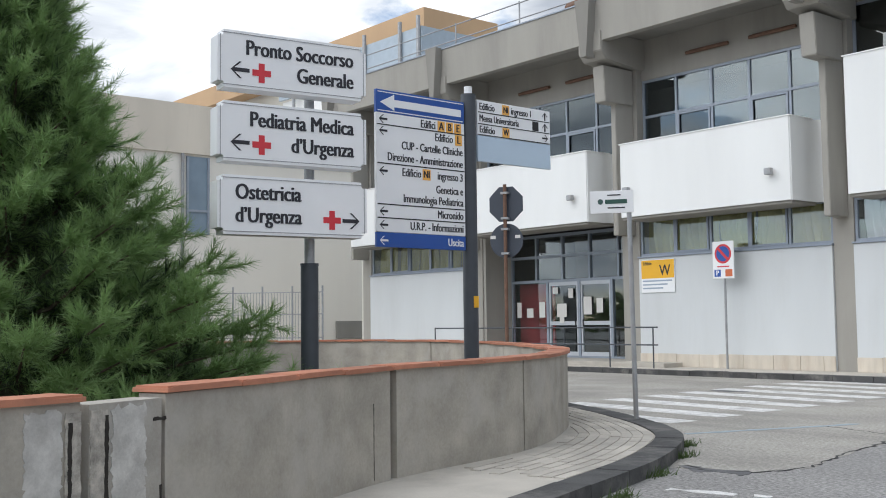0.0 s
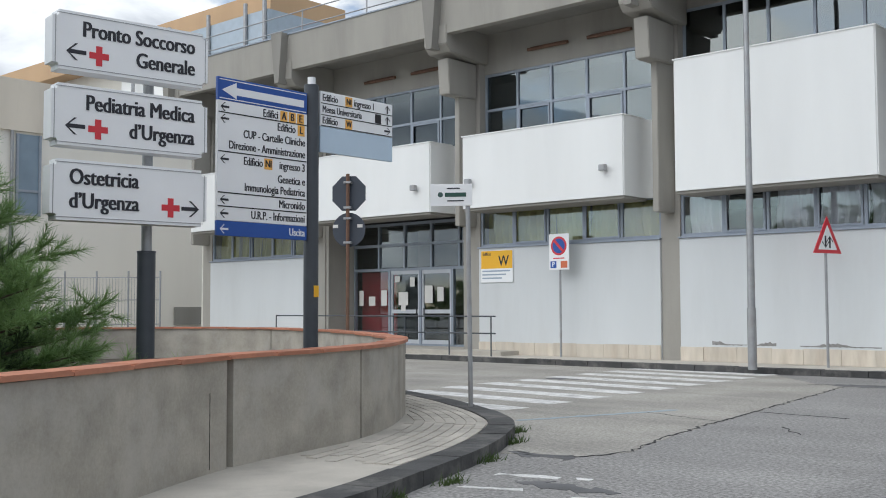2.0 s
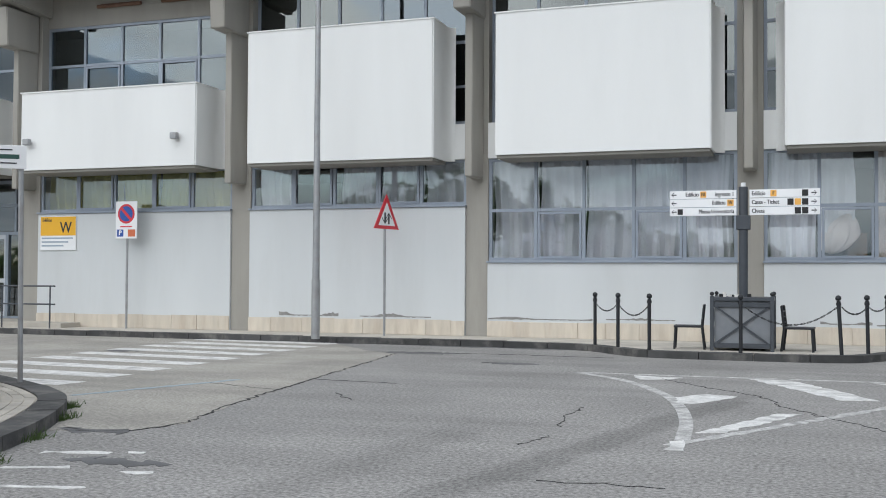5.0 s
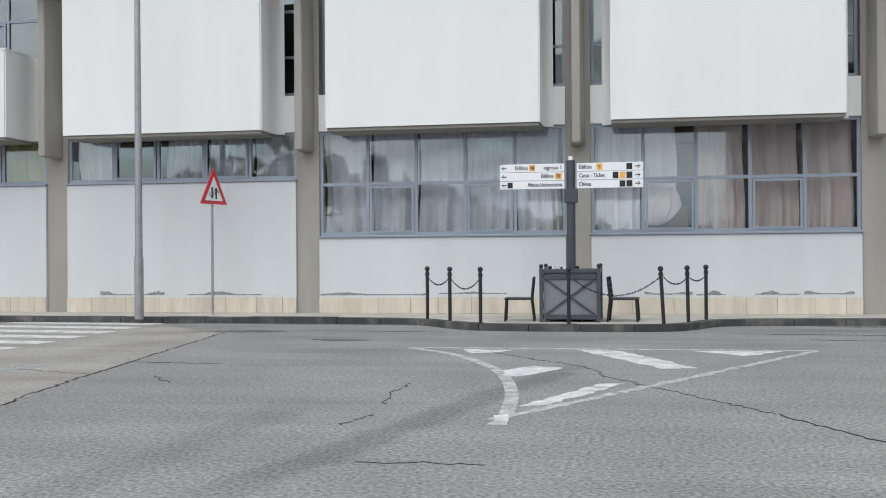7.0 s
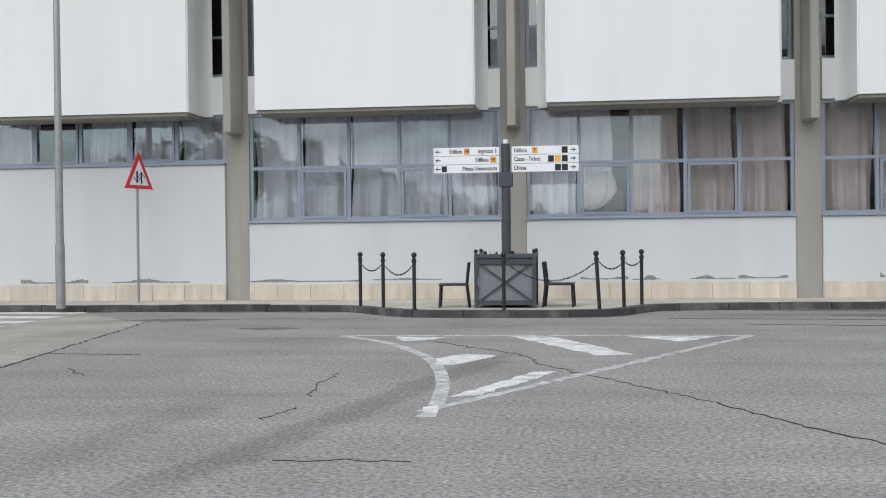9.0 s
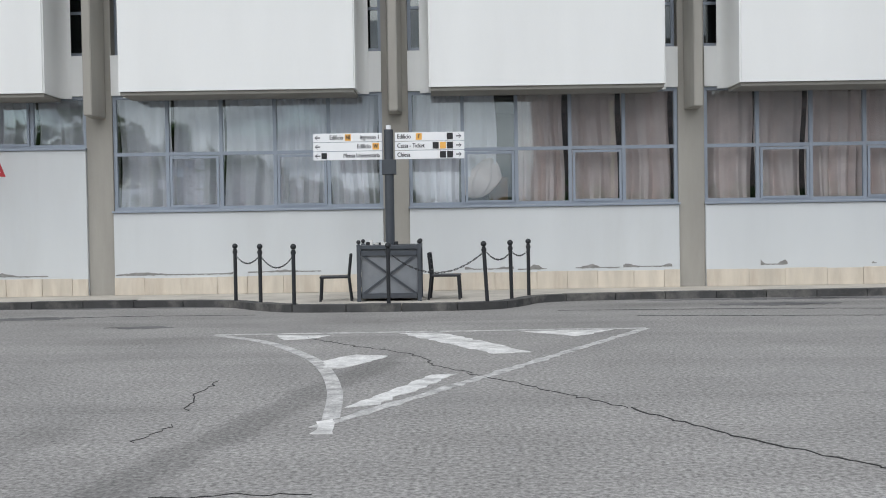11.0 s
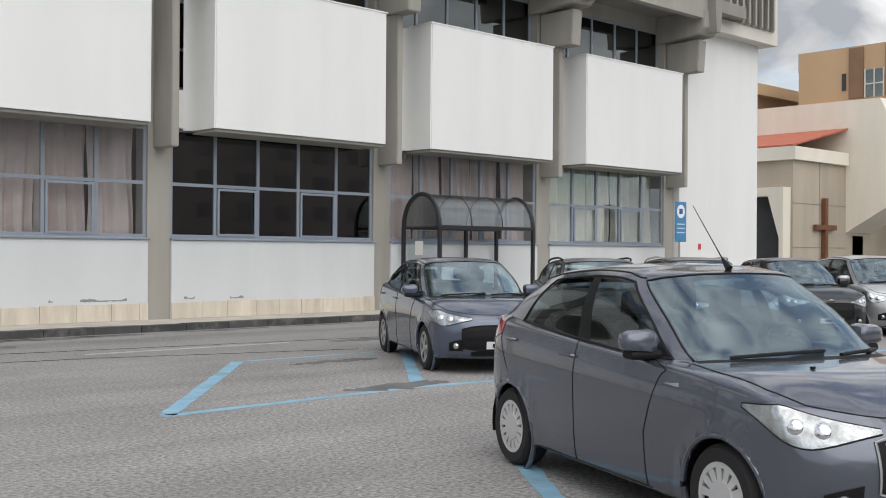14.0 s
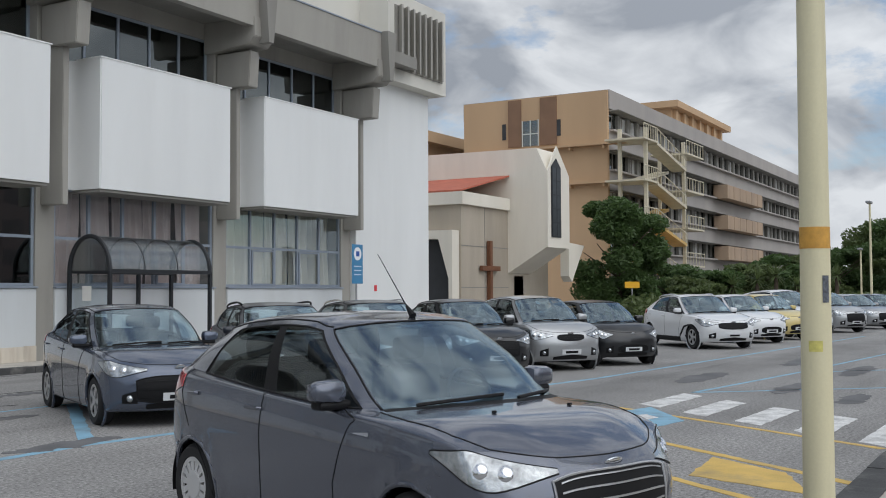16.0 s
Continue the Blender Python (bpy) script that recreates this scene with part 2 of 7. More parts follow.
M_KERB = mat("lava_kerb", (0.06, 0.06, 0.06), 0.85, vary=0.4, scale=3, bump=0.5, fine=60, stain=(0.21, 0.2, 0.185), stain_amount=0.85, island=0.2)
M_LINE = mat("white_road_paint", (0.64, 0.635, 0.62), 0.8, vary=0.3, scale=5, bump=0.25, fine=30, stain=(0.25, 0.245, 0.24), stain_amount=0.85, grain=1.2)
M_LINE_WORN = mat("worn_white_paint", (0.46, 0.455, 0.445), 0.85, vary=0.45, scale=7, bump=0.25, fine=30, stain=(0.2, 0.197, 0.193), stain_amount=1.0, grain=1.4)
M_BLUE_LINE = mat("blue_road_paint", (0.225, 0.413, 0.542), 0.75, vary=0.18, scale=3, bump=0.2, fine=90, stain=(0.17, 0.22, 0.26), stain_amount=0.8)
M_YEL_LINE = mat("yellow_road_paint", (0.62, 0.42, 0.11), 0.75, vary=0.18, scale=3, bump=0.2, fine=90, stain=(0.24, 0.2, 0.14), stain_amount=0.7)
M_CRACK = mat("crack", (0.03, 0.03, 0.03), 0.95, vary=0.2)
M_GLASS = glass_mat("window_glass", (0.95, 0.98, 1.0), see=0.92, wave=0.1, f0=0.11)
M_GLASS_SKY = glass_mat("reflective_window_glass", (0.7, 0.78, 0.85), see=0.8, wave=0.15, f0=0.11)
M_GLASS_DARK = glass_mat("dark_window_glass", (0.30, 0.33, 0.36), see=0.55, wave=0.12, f0=0.14)
# near-black colour stands for the missing light in rooms and openings
M_UNLIT_ROOM = mat("unlit_interior_shade", (0.05, 0.052, 0.055), 0.9, vary=0.2, scale=1)
M_CURTAIN = mat("mauve_curtain", (0.80, 0.67, 0.62), 0.95, vary=0.15, scale=3, fine=30)
M_CURTAIN_W = mat("pale_curtain", (0.88, 0.84, 0.86), 0.95, vary=0.12, scale=3, fine=30)
M_CURTAIN_C = mat("cream_curtain", (0.68, 0.62, 0.50), 0.95, vary=0.15, scale=3, fine=30)
M_CURTAIN_Y = mat("yellow_curtain", (0.50, 0.45, 0.16), 0.95, vary=0.12, scale=3, fine=30)
M_POSTGREY = mat("dark_grey_paint", (0.055, 0.063, 0.075), 0.45, vary=0.12, scale=8, bump=0.05)
M_STEEL = mat("galvanised_steel", (0.36, 0.37, 0.38), 0.5, metal=0.55, vary=0.15, scale=6, stain=(0.28, 0.2, 0.14), stain_amount=0.25)
M_SIGNWHITE = mat("sign_white", (0.86, 0.87, 0.88), 0.35, vary=0.03, scale=3)
M_BLACK = mat("sign_black", (0.012, 0.012, 0.014), 0.45, vary=0.0)
M_INK = mat("sign_ink", (0.02, 0.02, 0.028), 0.45, vary=0.0)
M_RED = mat("sign_red", (0.62, 0.035, 0.05), 0.4, vary=0.03)
M_SBLUE = mat("sign_blue", (0.02, 0.085, 0.36), 0.35, vary=0.04)
M_LBLUE = mat("pale_blue_sheet", (0.52, 0.64, 0.76), 0.35, vary=0.04)
M_ORANGE = mat("sign_orange", (0.86, 0.46, 0.10), 0.4, vary=0.03)
M_YELLOW = mat("sign_yellow", (0.85, 0.46, 0.02), 0.4, vary=0.03)
M_IRON = mat("black_iron", (0.022, 0.024, 0.028), 0.5, metal=0.2, vary=0.2, scale=9, bump=0.1)
M_RUST = mat("rusty_pipe", (0.16, 0.09, 0.06), 0.8, vary=0.3, scale=8, bump=0.2)
M_PAPER = mat("paper", (0.72, 0.71, 0.68), 0.8, vary=0.05)


# ---- small builders ----
def box(bm, x0, x1, y0, y1, z0, z1, bevel=0.0):
    """A box between two corners, its edges broken by bevel."""
    r = bmesh.ops.create_cube(bm, size=1.0)
    vs = r["verts"]
    for v in vs:
        v.co = Vector((x0 + (v.co.x + 0.5) * (x1 - x0), y0 + (v.co.y + 0.5) * (y1 - y0), z0 + (v.co.z + 0.5) * (z1 - z0)))
    if bevel:
        es = list({e for v in vs for e in v.link_edges})
        bmesh.ops.bevel(bm, geom=es, offset=bevel, segments=2, affect="EDGES", profile=0.5)
    return bm


def rod(bm, a, b, r0, r1=None, seg=10):
    """A round bar from a to b."""
    a, b = Vector(a), Vector(b)
    d = b - a
    m = Matrix.Translation((a + b) / 2) @ d.to_track_quat("Z", "Y").to_matrix().to_4x4()
    bmesh.ops.create_cone(bm, cap_ends=True, segments=seg, radius1=r0, radius2=r0 if r1 is None else r1, depth=d.length, matrix=m)
    return bm


def tube(bm, pts, r, seg=8):
    """A round bar bent along the points, one closed skin."""
    pts = [Vector(p) for p in pts]
    rings = []
    side = None
    for i, p in enumerate(pts):
        d = (pts[min(i + 1, len(pts) - 1)] - pts[max(i - 1, 0)]).normalized()
        if side is None:
            side = d.orthogonal().normalized()
        side = (side - d * side.dot(d)).normalized()
        up = d.cross(side)
        rings.append([bm.verts.new(p + (side * math.cos(2 * math.pi * k / seg) + up * math.sin(2 * math.pi * k / seg)) * r) for k in range(seg)])
    for a, b in zip(rings, rings[1:]):
        for k in range(seg):
            bm.faces.new((a[k], a[(k + 1) % seg], b[(k + 1) % seg], b[k]))
    bm.faces.new(rings[0])
    bm.faces.new(rings[-1])
    return bm


def ball(bm, c, r, seg=12, flat=1.0):
    bmesh.ops.create_uvsphere(bm, u_segments=seg, v_segments=seg // 2 + 2, radius=r, matrix=Matrix.Translation(c) @ Matrix.Diagonal((1, 1, flat, 1)))
    return bm


def prism(bm, pts, d):
    """The polygon pts, pushed along the vector d."""
    lo = [bm.verts.new(p) for p in pts]
    hi = [bm.verts.new(Vector(p) + Vector(d)) for p in pts]
    n = len(pts)
    bm.faces.new(lo[::-1])
    bm.faces.new(hi)
    for i in range(n):
        bm.faces.new((lo[i], lo[(i + 1) % n], hi[(i + 1) % n], hi[i]))
    return bm


def part(name, bm, material, parent=None, label="", smooth=False, at=None):
    """Links a bmesh as one mesh object under a thing or a part."""
    bmesh.ops.recalc_face_normals(bm, faces=bm.faces)
    me = bpy.data.meshes.new(name)
    bm.to_mesh(me)
    bm.free()
    if smooth:
        for p in me.polygons:
            p.use_smooth = True
        me.set_sharp_from_angle(angle=radians(38))
    me.materials.append(material)
    ob = new(name, me)
    if parent is not None:
        ob.parent = parent
    if at is not None:
        ob.matrix_basis = at
    if label:
        ob["label"] = label
    return ob


def thing(name, label, category, m=None, group="", kind=""):
    ob = new(name)
    if m is not None:
        ob.matrix_basis = m
    return tagged(ob, label, category, group, kind)


def lone(name, bm, material, label, category, kind="", group="", smooth=False, at=None):
    """A thing of one mesh."""
    return tagged(part(name, bm, material, None, "", smooth, at), label, category, group, kind)


def B():
    return bmesh.new()


def resample(pts, step):
    """Points at even steps along a smooth curve through pts (x, y)."""
    P = []
    for a, b in zip(pts, pts[1:]):
        n = max(1, int(math.hypot(b[0] - a[0], b[1] - a[1]) / 1.6))
        P += [Vector((a[0] + (b[0] - a[0]) * i / n, a[1] + (b[1] - a[1]) * i / n, 0)) for i in range(n)]
    P.append(Vector((*pts[-1][:2], 0)))
    fine = []
    for i in range(len(P) - 1):
        p0, p1, p2, p3 = P[max(i - 1, 0)], P[i], P[i + 1], P[min(i + 2, len(P) - 1)]
        for k in range(24):
            t = k / 24
            fine.append(0.5 * ((2 * p1) + (p2 - p0) * t + (2 * p0 - 5 * p1 + 4 * p2 - p3) * t * t + (3 * p1 - p0 - 3 * p2 + p3) * t ** 3))
    fine.append(P[-1])
    out, need = [fine[0]], step
    for a, b in zip(fine, fine[1:]):
        d = (b - a).length
        while d >= need and d > 0:
            a = a + (b - a) * (need / d)
            out.append(a)
            d, need = (b - a).length, step
        need -= d
    if (out[-1] - fine[-1]).length > 0.4 * step:
        out.append(fine[-1])
    return out


def offset(line, d):
    """The line shifted d to its left."""
    out = []
    for i, p in enumerate(line):
        t = (line[min(i + 1, len(line) - 1)] - line[max(i - 1, 0)]).normalized()
        out.append(p + Vector((-t.y, t.x, 0)) * d)
    return out


def ribbon(bm, left, right, z0, z1):
    """A closed band between two lines, from z0 to z1."""
    rows = [[bm.verts.new((a.x, a.y, z0)), bm.verts.new((a.x, a.y, z1)), bm.verts.new((b.x, b.y, z1)), bm.verts.new((b.x, b.y, z0))] for a, b in zip(left, right)]
    for p, q in zip(rows, rows[1:]):
        for k in range(4):
            bm.faces.new((p[k], p[(k + 1) % 4], q[(k + 1) % 4], q[k]))
    bm.faces.new(rows[0])
    bm.faces.new(rows[-1][::-1])
    return bm


# ---- ground ----
bm = B()
N = 120
g = [[bm.verts.new(((abs(i / N * 2 - 1) ** 2.2) * math.copysign(900, i - N / 2), (abs(j / N * 2 - 1) ** 2.2) * math.copysign(900, j - N / 2), 0)) for j in range(N + 1)] for i in range(N + 1)]
for i in range(N):
    for j in range(N):
        bm.faces.new((g[i][j], g[i + 1][j], g[i + 1][j + 1], g[i][j + 1]))
lone("ground", bm, M_ASPH, "grey weathered asphalt road and car park surface", "ground", kind="structure")


# ---- main building ----
XC = [-31.4, -25.2, -18.6, -12.2, -6.04, 0.02, 6.07, 12.11, 18.2, 24.22, 30.4]
FY = 22.1
main = thing("main_building", "two-storey clinic with white panels and a grey concrete frame", "building")


def window(x0, x1, z0, z1, y, cols, rows, parent, glass=M_GLASS, sashes=(), rail=None, open_sash=None):
    """An aluminium window with its panes; the frame is the part, the panes hang under it."""
    f, d = 0.07, 0.09
    bm = B()
    box(bm, x0, x1, y - d, y, z0, z0 + f)
    w = part("window", bm, M_ALU, parent)
    bar = lambda nm, *q: part(nm, box(B(), *q), M_ALU, w)
    bar("head_bar", x0, x1, y - d, y, z1 - f, z1)
    xs = [x0 + (x1 - x0) * i / cols for i in range(cols + 1)]
    zs = [z0, z1] if rows == 1 else [z0, rail or (z0 + z1) / 2, z1]
    for i, x in enumerate(xs):
        a = x - f / 2 if 0 < i < cols else (x if i == 0 else x - f)
        bar("mullion", a, a + f, y - d + 0.004, y - 0.004, z0 + f, z1 - f)
    for z in zs[1:-1]:
        bar("transom", x0 + f, x1 - f, y - d + 0.008, y - 0.008, z - f / 2, z + f / 2)
    for i, j in sashes:
        a, b, c, e = xs[i] + 0.05, xs[i + 1] - 0.05, zs[j] + 0.05, zs[j + 1] - 0.05
        s = 0.05
        bm = B()
        o, n = [(a, c), (b, c), (b, e), (a, e)], [(a + s, c + s), (b - s, c + s), (b - s, e - s), (a + s, e - s)]
        vo = [[bm.verts.new((px, yy, pz)) for px, pz in r] for yy in (y - d - 0.02, y - d + 0.02) for r in (o, n)]
        for q in range(4):
            r = (q + 1) % 4
            bm.faces.new((vo[0][q], vo[0][r], vo[1][r], vo[1][q]))
            bm.faces.new((vo[1][q], vo[1][r], vo[3][r], vo[3][q]))
            bm.faces.new((vo[0][q], vo[2][q], vo[2][r], vo[0][r]))
        bmesh.ops.recalc_face_normals(bm, faces=bm.faces)
        part("sash", bm, M_ALU, w)
    for i in range(cols):
        for j in range(len(zs) - 1):
            bm = B()
            box(bm, xs[i] + 0.03, xs[i + 1] - 0.03, y - 0.05, y - 0.044, zs[j] + 0.03, zs[j + 1] - 0.03)
            p = part("pane", bm, glass, w)
            p.rotation_euler = (0, 0, 0)
            p.visible_shadow = False
    return w


def curtain(x0, x1, z0, z1, y, material, seed, label, waves=9, lean=0.0):
    """A hanging cloth with folds of uneven depth."""
    rnd = random.Random(seed)
    bm = B()
    nx, nz = int((x1 - x0) * 26), 9
    ph = [rnd.uniform(0, 6.28) for _ in range(5)]
    rows = []
    for j in range(nz + 1):
        v = j / nz
        row = []
        for i in range(nx + 1):
            u = i / nx
            s = u * (x1 - x0)
            dd = 0.085 * math.sin(s * waves + ph[0] + 0.4 * math.sin(3 * v + ph[3])) + 0.05 * math.sin(s * waves * 2.3 + ph[1] + v) + 0.02 * math.sin(s * 2.1 + ph[2])
            row.append(bm.verts.new((x0 + s + 0.03 * math.sin(5 * v + ph[4] + s) + lean * (1 - v), y + dd * (0.6 + 0.4 * (1 - v)), z0 + v * (z1 - z0))))
        rows.append(row)
    for a, b in zip(rows, rows[1:]):
        for i in range(nx):
            bm.faces.new((a[i], a[i + 1], b[i + 1], b[i]))
    return lone("curtain", bm, material, label, "curtain", group="curtains behind the windows", smooth=True)


def bay(k):
    """One bay of the front, from pillar to pillar."""
    x0, x1 = XC[k], XC[k + 1]
    a, b = x0 + 0.27, x1 - 0.27
    high = k in (0, 2, 3)
    entrance = k == 1
    top = 3.1 if high else 1.8
    low_box = k <= 2
    if not entrance:
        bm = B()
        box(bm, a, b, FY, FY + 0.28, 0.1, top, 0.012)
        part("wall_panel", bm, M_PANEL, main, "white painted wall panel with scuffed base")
        bm = B()
        box(bm, a - 0.02, b + 0.02, FY - 0.05, FY + 0.3, top, top + 0.045, 0.008)
        part("sill", bm, M_ALU, main)
        rnd = random.Random(k)
        pl = part("plinth", box(B(), a + 0.002, b - 0.002, FY - 0.012, FY, 0.1, 0.46), M_PLINTH, main, "worn cream stone plinth")
        x = a
        while x < b - 0.05:
            w = min(rnd.choice((0.62, 0.74, 0.86)), b - x)
            part("slab", box(B(), x + 0.004, x + w - 0.004, FY - 0.03 - rnd.uniform(0, 0.006), FY - 0.014, 0.12, 0.47 + rnd.uniform(-0.015, 0.012), 0.004), M_PLINTH, pl)
            x += w
    # lintel zone and the wall behind the projecting box
    bm = B()
    box(bm, a, b, FY + 0.02, FY + 0.4, 4.2, 5.02)
    part("spandrel", bm, M_WHITE, main)
    if not entrance:
        window(a, b, top + 0.05, 4.2, FY + 0.2, 5, 1 if high else 2, main, rail=None if high else 3.0, sashes=((1, 0), (3, 0)) if not high else ((1, 0), (3, 0)), glass=M_GLASS_DARK if k == 7 else M_GLASS)
    # projecting box
    inset = 0.72 if not low_box else 0.6
    yb = FY - 0.97 if not low_box else FY - 1.1
    zt = 6.13 if low_box else 7.27
    bm = B()
    flare = [(0.2 * (1 - math.cos(q)), FY - 0.34 + 0.355 * math.sin(q)) for q in [math.pi / 2 * i / 6 for i in range(7)]]
    pts = [(x0 + inset, yb), (x1 - inset, yb)] + [(x1 - inset + e, y) for e, y in flare] + [(x0 + inset - e, y) for e, y in reversed(flare)]
    prism(bm, [(x, y, 4.15) for x, y in pts], (0, 0, zt - 4.15))
    bmesh.ops.bevel(bm, geom=[e for e in bm.edges if abs(e.verts[0].co.z - e.verts[1].co.z) > 1 and e.verts[0].co.y < FY - 0.5], offset=0.03, segments=3, affect="EDGES")
    bay_box = part("balcony", bm, M_WHITE, main, "smooth white projecting parapet box", smooth=True)
    part("coping", box(B(), x0 + inset - 0.02, x1 - inset + 0.02, yb - 0.02, FY - 0.13, zt, zt + 0.035, 0.006), M_WHITE, bay_box)
    # dark slab over the white box's underside, its shade put in the colour
    part("underside_shade_slab", box(B(), x0 + inset + 0.03, x1 - inset - 0.03, yb + 0.05, FY + 0.01, 4.08, 4.147), M_CONC_DARK, bay_box)
    if low_box:
        for fx in (0.28, 1.0):
            xx = x0 + inset + (x1 - x0 - 2 * inset) * (0.06 if fx < 0.5 else 0.9)
            bm = B()
            box(bm, xx - 0.09, xx + 0.09, yb - 0.2, yb - 0.06, 4.78, 4.94, 0.02)
            box(bm, xx - 0.03, xx + 0.03, yb - 0.07, yb, 4.83, 4.89)
            part("flood_lamp", bm, M_STEEL, bay_box, "small grey wall flood lamp")
    # upper windows
    zs = 6.0 if low_box else 5.06
    if low_box:
        window(a, b, 6.1, 8.15, FY + 0.42, 5, 2, main, rail=7.1, sashes=((1, 0), (3, 0)), glass=M_GLASS_SKY)
    else:
        uw = window(a, b, 5.06, 8.85, FY + 0.42, 5, 2, main, rail=7.0, glass=M_GLASS_DARK)
        part("transom", box(B(), a + 0.07, b - 0.07, FY + 0.342, FY + 0.4, 5.92, 5.98), M_ALU, uw)
    part("upper_wall", box(B(), a, b, FY + 0.3, FY + 0.6, 8.15 if low_box else 8.85, 9.3), M_CONC, main)
    if low_box:
        for u in (0.28, 0.62):
            xx = a + (b - a) * u
            bm = rod(B(), (xx, FY + 0.22, 8.62), (xx + 1.35, FY + 0.22, 8.62), 0.05)
            box(bm, xx + 0.1, xx + 1.25, FY + 0.22, FY + 0.3, 8.59, 8.68)
            part("tube_lamp", bm, M_RUST, main, "long weathered tube lamp")
    # roof edge
    bm = B()
    prism(bm, [(x0 + 0.16, 20.6, 9.03), (x0 + 0.16, 20.55, 10.15), (x0 + 0.16, 20.85, 10.15), (x0 + 0.16, 20.85, 9.03)], (x1 - x0 - 0.32, 0, 0))
    fb = part("fascia", bm, M_CONC, main, "broad grey concrete roof fascia")
    part("roof_flashing", box(B(), x0 + 0.05, x1 - 0.05, 20.52, 20.9, 10.152, 10.19), M_ALU, fb)
    # the soffit's shade is put into its darker concrete colour
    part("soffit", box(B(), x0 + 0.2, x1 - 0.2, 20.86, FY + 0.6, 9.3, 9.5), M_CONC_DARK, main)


for k in range(10):
    bay(k)

for i, x in enumerate(XC):
    bm = B()
    box(bm, x - 0.268, x + 0.268, FY + 0.06, FY + 0.6, 0, 4.3, 0.01)
    part("pillar", bm, M_CONC, main, "grey concrete pillar")
    bm = B()
    prism(bm, [(x - 0.085, FY - 0.62, 3.74), (x + 0.085, FY - 0.62, 3.74), (x + 0.15, FY + 0.05, 3.74), (x - 0.15, FY + 0.05, 3.74)], (0, 0, 4.7))
    bmesh.ops.bevel(bm, geom=list(bm.edges), offset=0.015, segments=2, affect="EDGES")
    part("fin", bm, M_CONC, main, "tapered concrete fin")
    bm = B()
    box(bm, x - 0.27, x + 0.27, FY + 0.07, FY + 0.6, 4.3, 9.2)
    part("pillar_upper", bm, M_CONC, main)
    bm = B()
    prism(bm, [(x - 0.2, FY + 0.02, 7.42), (x - 0.2, 20.95, 7.42), (x - 0.2, 20.88, 8.42), (x - 0.2, FY + 0.02, 8.42)], (0.4, 0, 0))
    bmesh.ops.bevel(bm, geom=list(bm.edges), offset=0.02, segments=2, affect="EDGES")
    part("corbel", bm, M_CONC, main, "concrete corbel")
    bm = B()
    prism(bm, [(x - 0.42, FY + 0.3, 8.43), (x - 0.42, 20.75, 8.55), (x - 0.42, 20.56, 8.75), (x - 0.42, 20.56, 9.3), (x - 0.42, FY + 0.3, 9.3)], (0.84, 0, 0))
    bmesh.ops.bevel(bm, geom=list(bm.edges), offset=0.02, segments=2, affect="EDGES")
    part("roof_beam", bm, M_CONC, main, "concrete cross beam end")
    bm = B()
    prism(bm, [(x - 0.1, 20.3, 8.6), (x + 0.1, 20.3, 8.6), (x + 0.27, 20.28, 10.2), (x - 0.27, 20.28, 10.2)], (0, 0.35, 0))
    part("spout", bm, M_CONC_DARK, main, "wedge-shaped concrete rain spout")

part("roof", box(B(), -31.6, 33.0, 20.9, 40, 9.5, 9.9), M_CONC_DARK, main)
# unlit rooms: their shade is in the near-black colour of these surfaces
part("back_wall", box(B(), -31.6, 35.4, 27.5, 28, 0, 9.5), M_UNLIT_ROOM, main)
part("upper_floor", box(B(), -31.6, 30.6, FY + 0.4, 27.5, 4.25, 4.45), M_UNLIT_ROOM, main)
part("room_ceiling", box(B(), -31.6, 30.6, FY + 0.62, 27.5, 9.2, 9.3), M_UNLIT_ROOM, main)
part("end_wall", box(B(), -31.8, -31.65, 22.2, 40, 0, 9.9), M_CREAMW, main)


# ---- lettering ----
def text(body, size, material, parent, x, z, y=-0.004, align="LEFT", squeeze=0.85, bold=0.012, name="lettering"):
    """Raised letters on the front of a board; x, z in the board's own plane."""
    cu = bpy.data.curves.new(name, "FONT")
    cu.body, cu.size, cu.align_x, cu.align_y, cu.offset, cu.extrude, cu.resolution_u = body, size, align, "CENTER", 0.0, 0.0015, 3
    tmp = bpy.data.objects.new(name, cu)
    scene.collection.objects.link(tmp)
    thin = bpy.data.meshes.new_from_object(tmp.evaluated_get(bpy.context.evaluated_depsgraph_get()))
    bpy.data.objects.remove(tmp)
    bm = B()
    # heavy strokes: the letter, widened sideways
    for k in (-1, 0, 1):
        n0 = len(bm.verts)
        bm.from_mesh(thin)
        bm.verts.ensure_lookup_table()
        for v in bm.verts[n0:]:
            v.co.x += k * (0.014 + bold) * size
            v.co.z += k * 0.0002
    me = bpy.data.meshes.new(name)
    bm.to_mesh(me)
    bm.free()
    bpy.data.meshes.remove(thin)
    me.name = name
    me.materials.clear()
    me.materials.append(material)
    ob = new(name, me)
    ob.parent = parent
    ob.matrix_basis = pose(x, y, z, 90) @ Matrix.Diagonal((squeeze, 1, 1, 1))
    return ob


def flat(name, pts, material, parent, y=-0.004, t=0.003, label=""):
    """A thin plate with the outline pts (x, z) on a board's front."""
    return part(name, prism(B(), [(x, y - t, z) for x, z in pts], (0, t, 0)), material, parent, label)


def rect(x0, x1, z0, z1):
    return [(x0, z0), (x1, z0), (x1, z1), (x0, z1)]


def arrow_pts(x, z, s, turn):
    """An open-headed arrow of size s that points left, turned by degrees."""
    w = 0.1
    raw = [(-0.5, 0), (-0.05, 0.42), (0.08, 0.42), (-0.3, w), (0.5, w), (0.5, -w), (-0.3, -w), (0.08, -0.42), (-0.05, -0.42)]
    c, sn = math.cos(radians(turn)), math.sin(radians(turn))
    return [(x + s * (a * c - b * sn), z + s * (a * sn + b * c)) for a, b in raw]


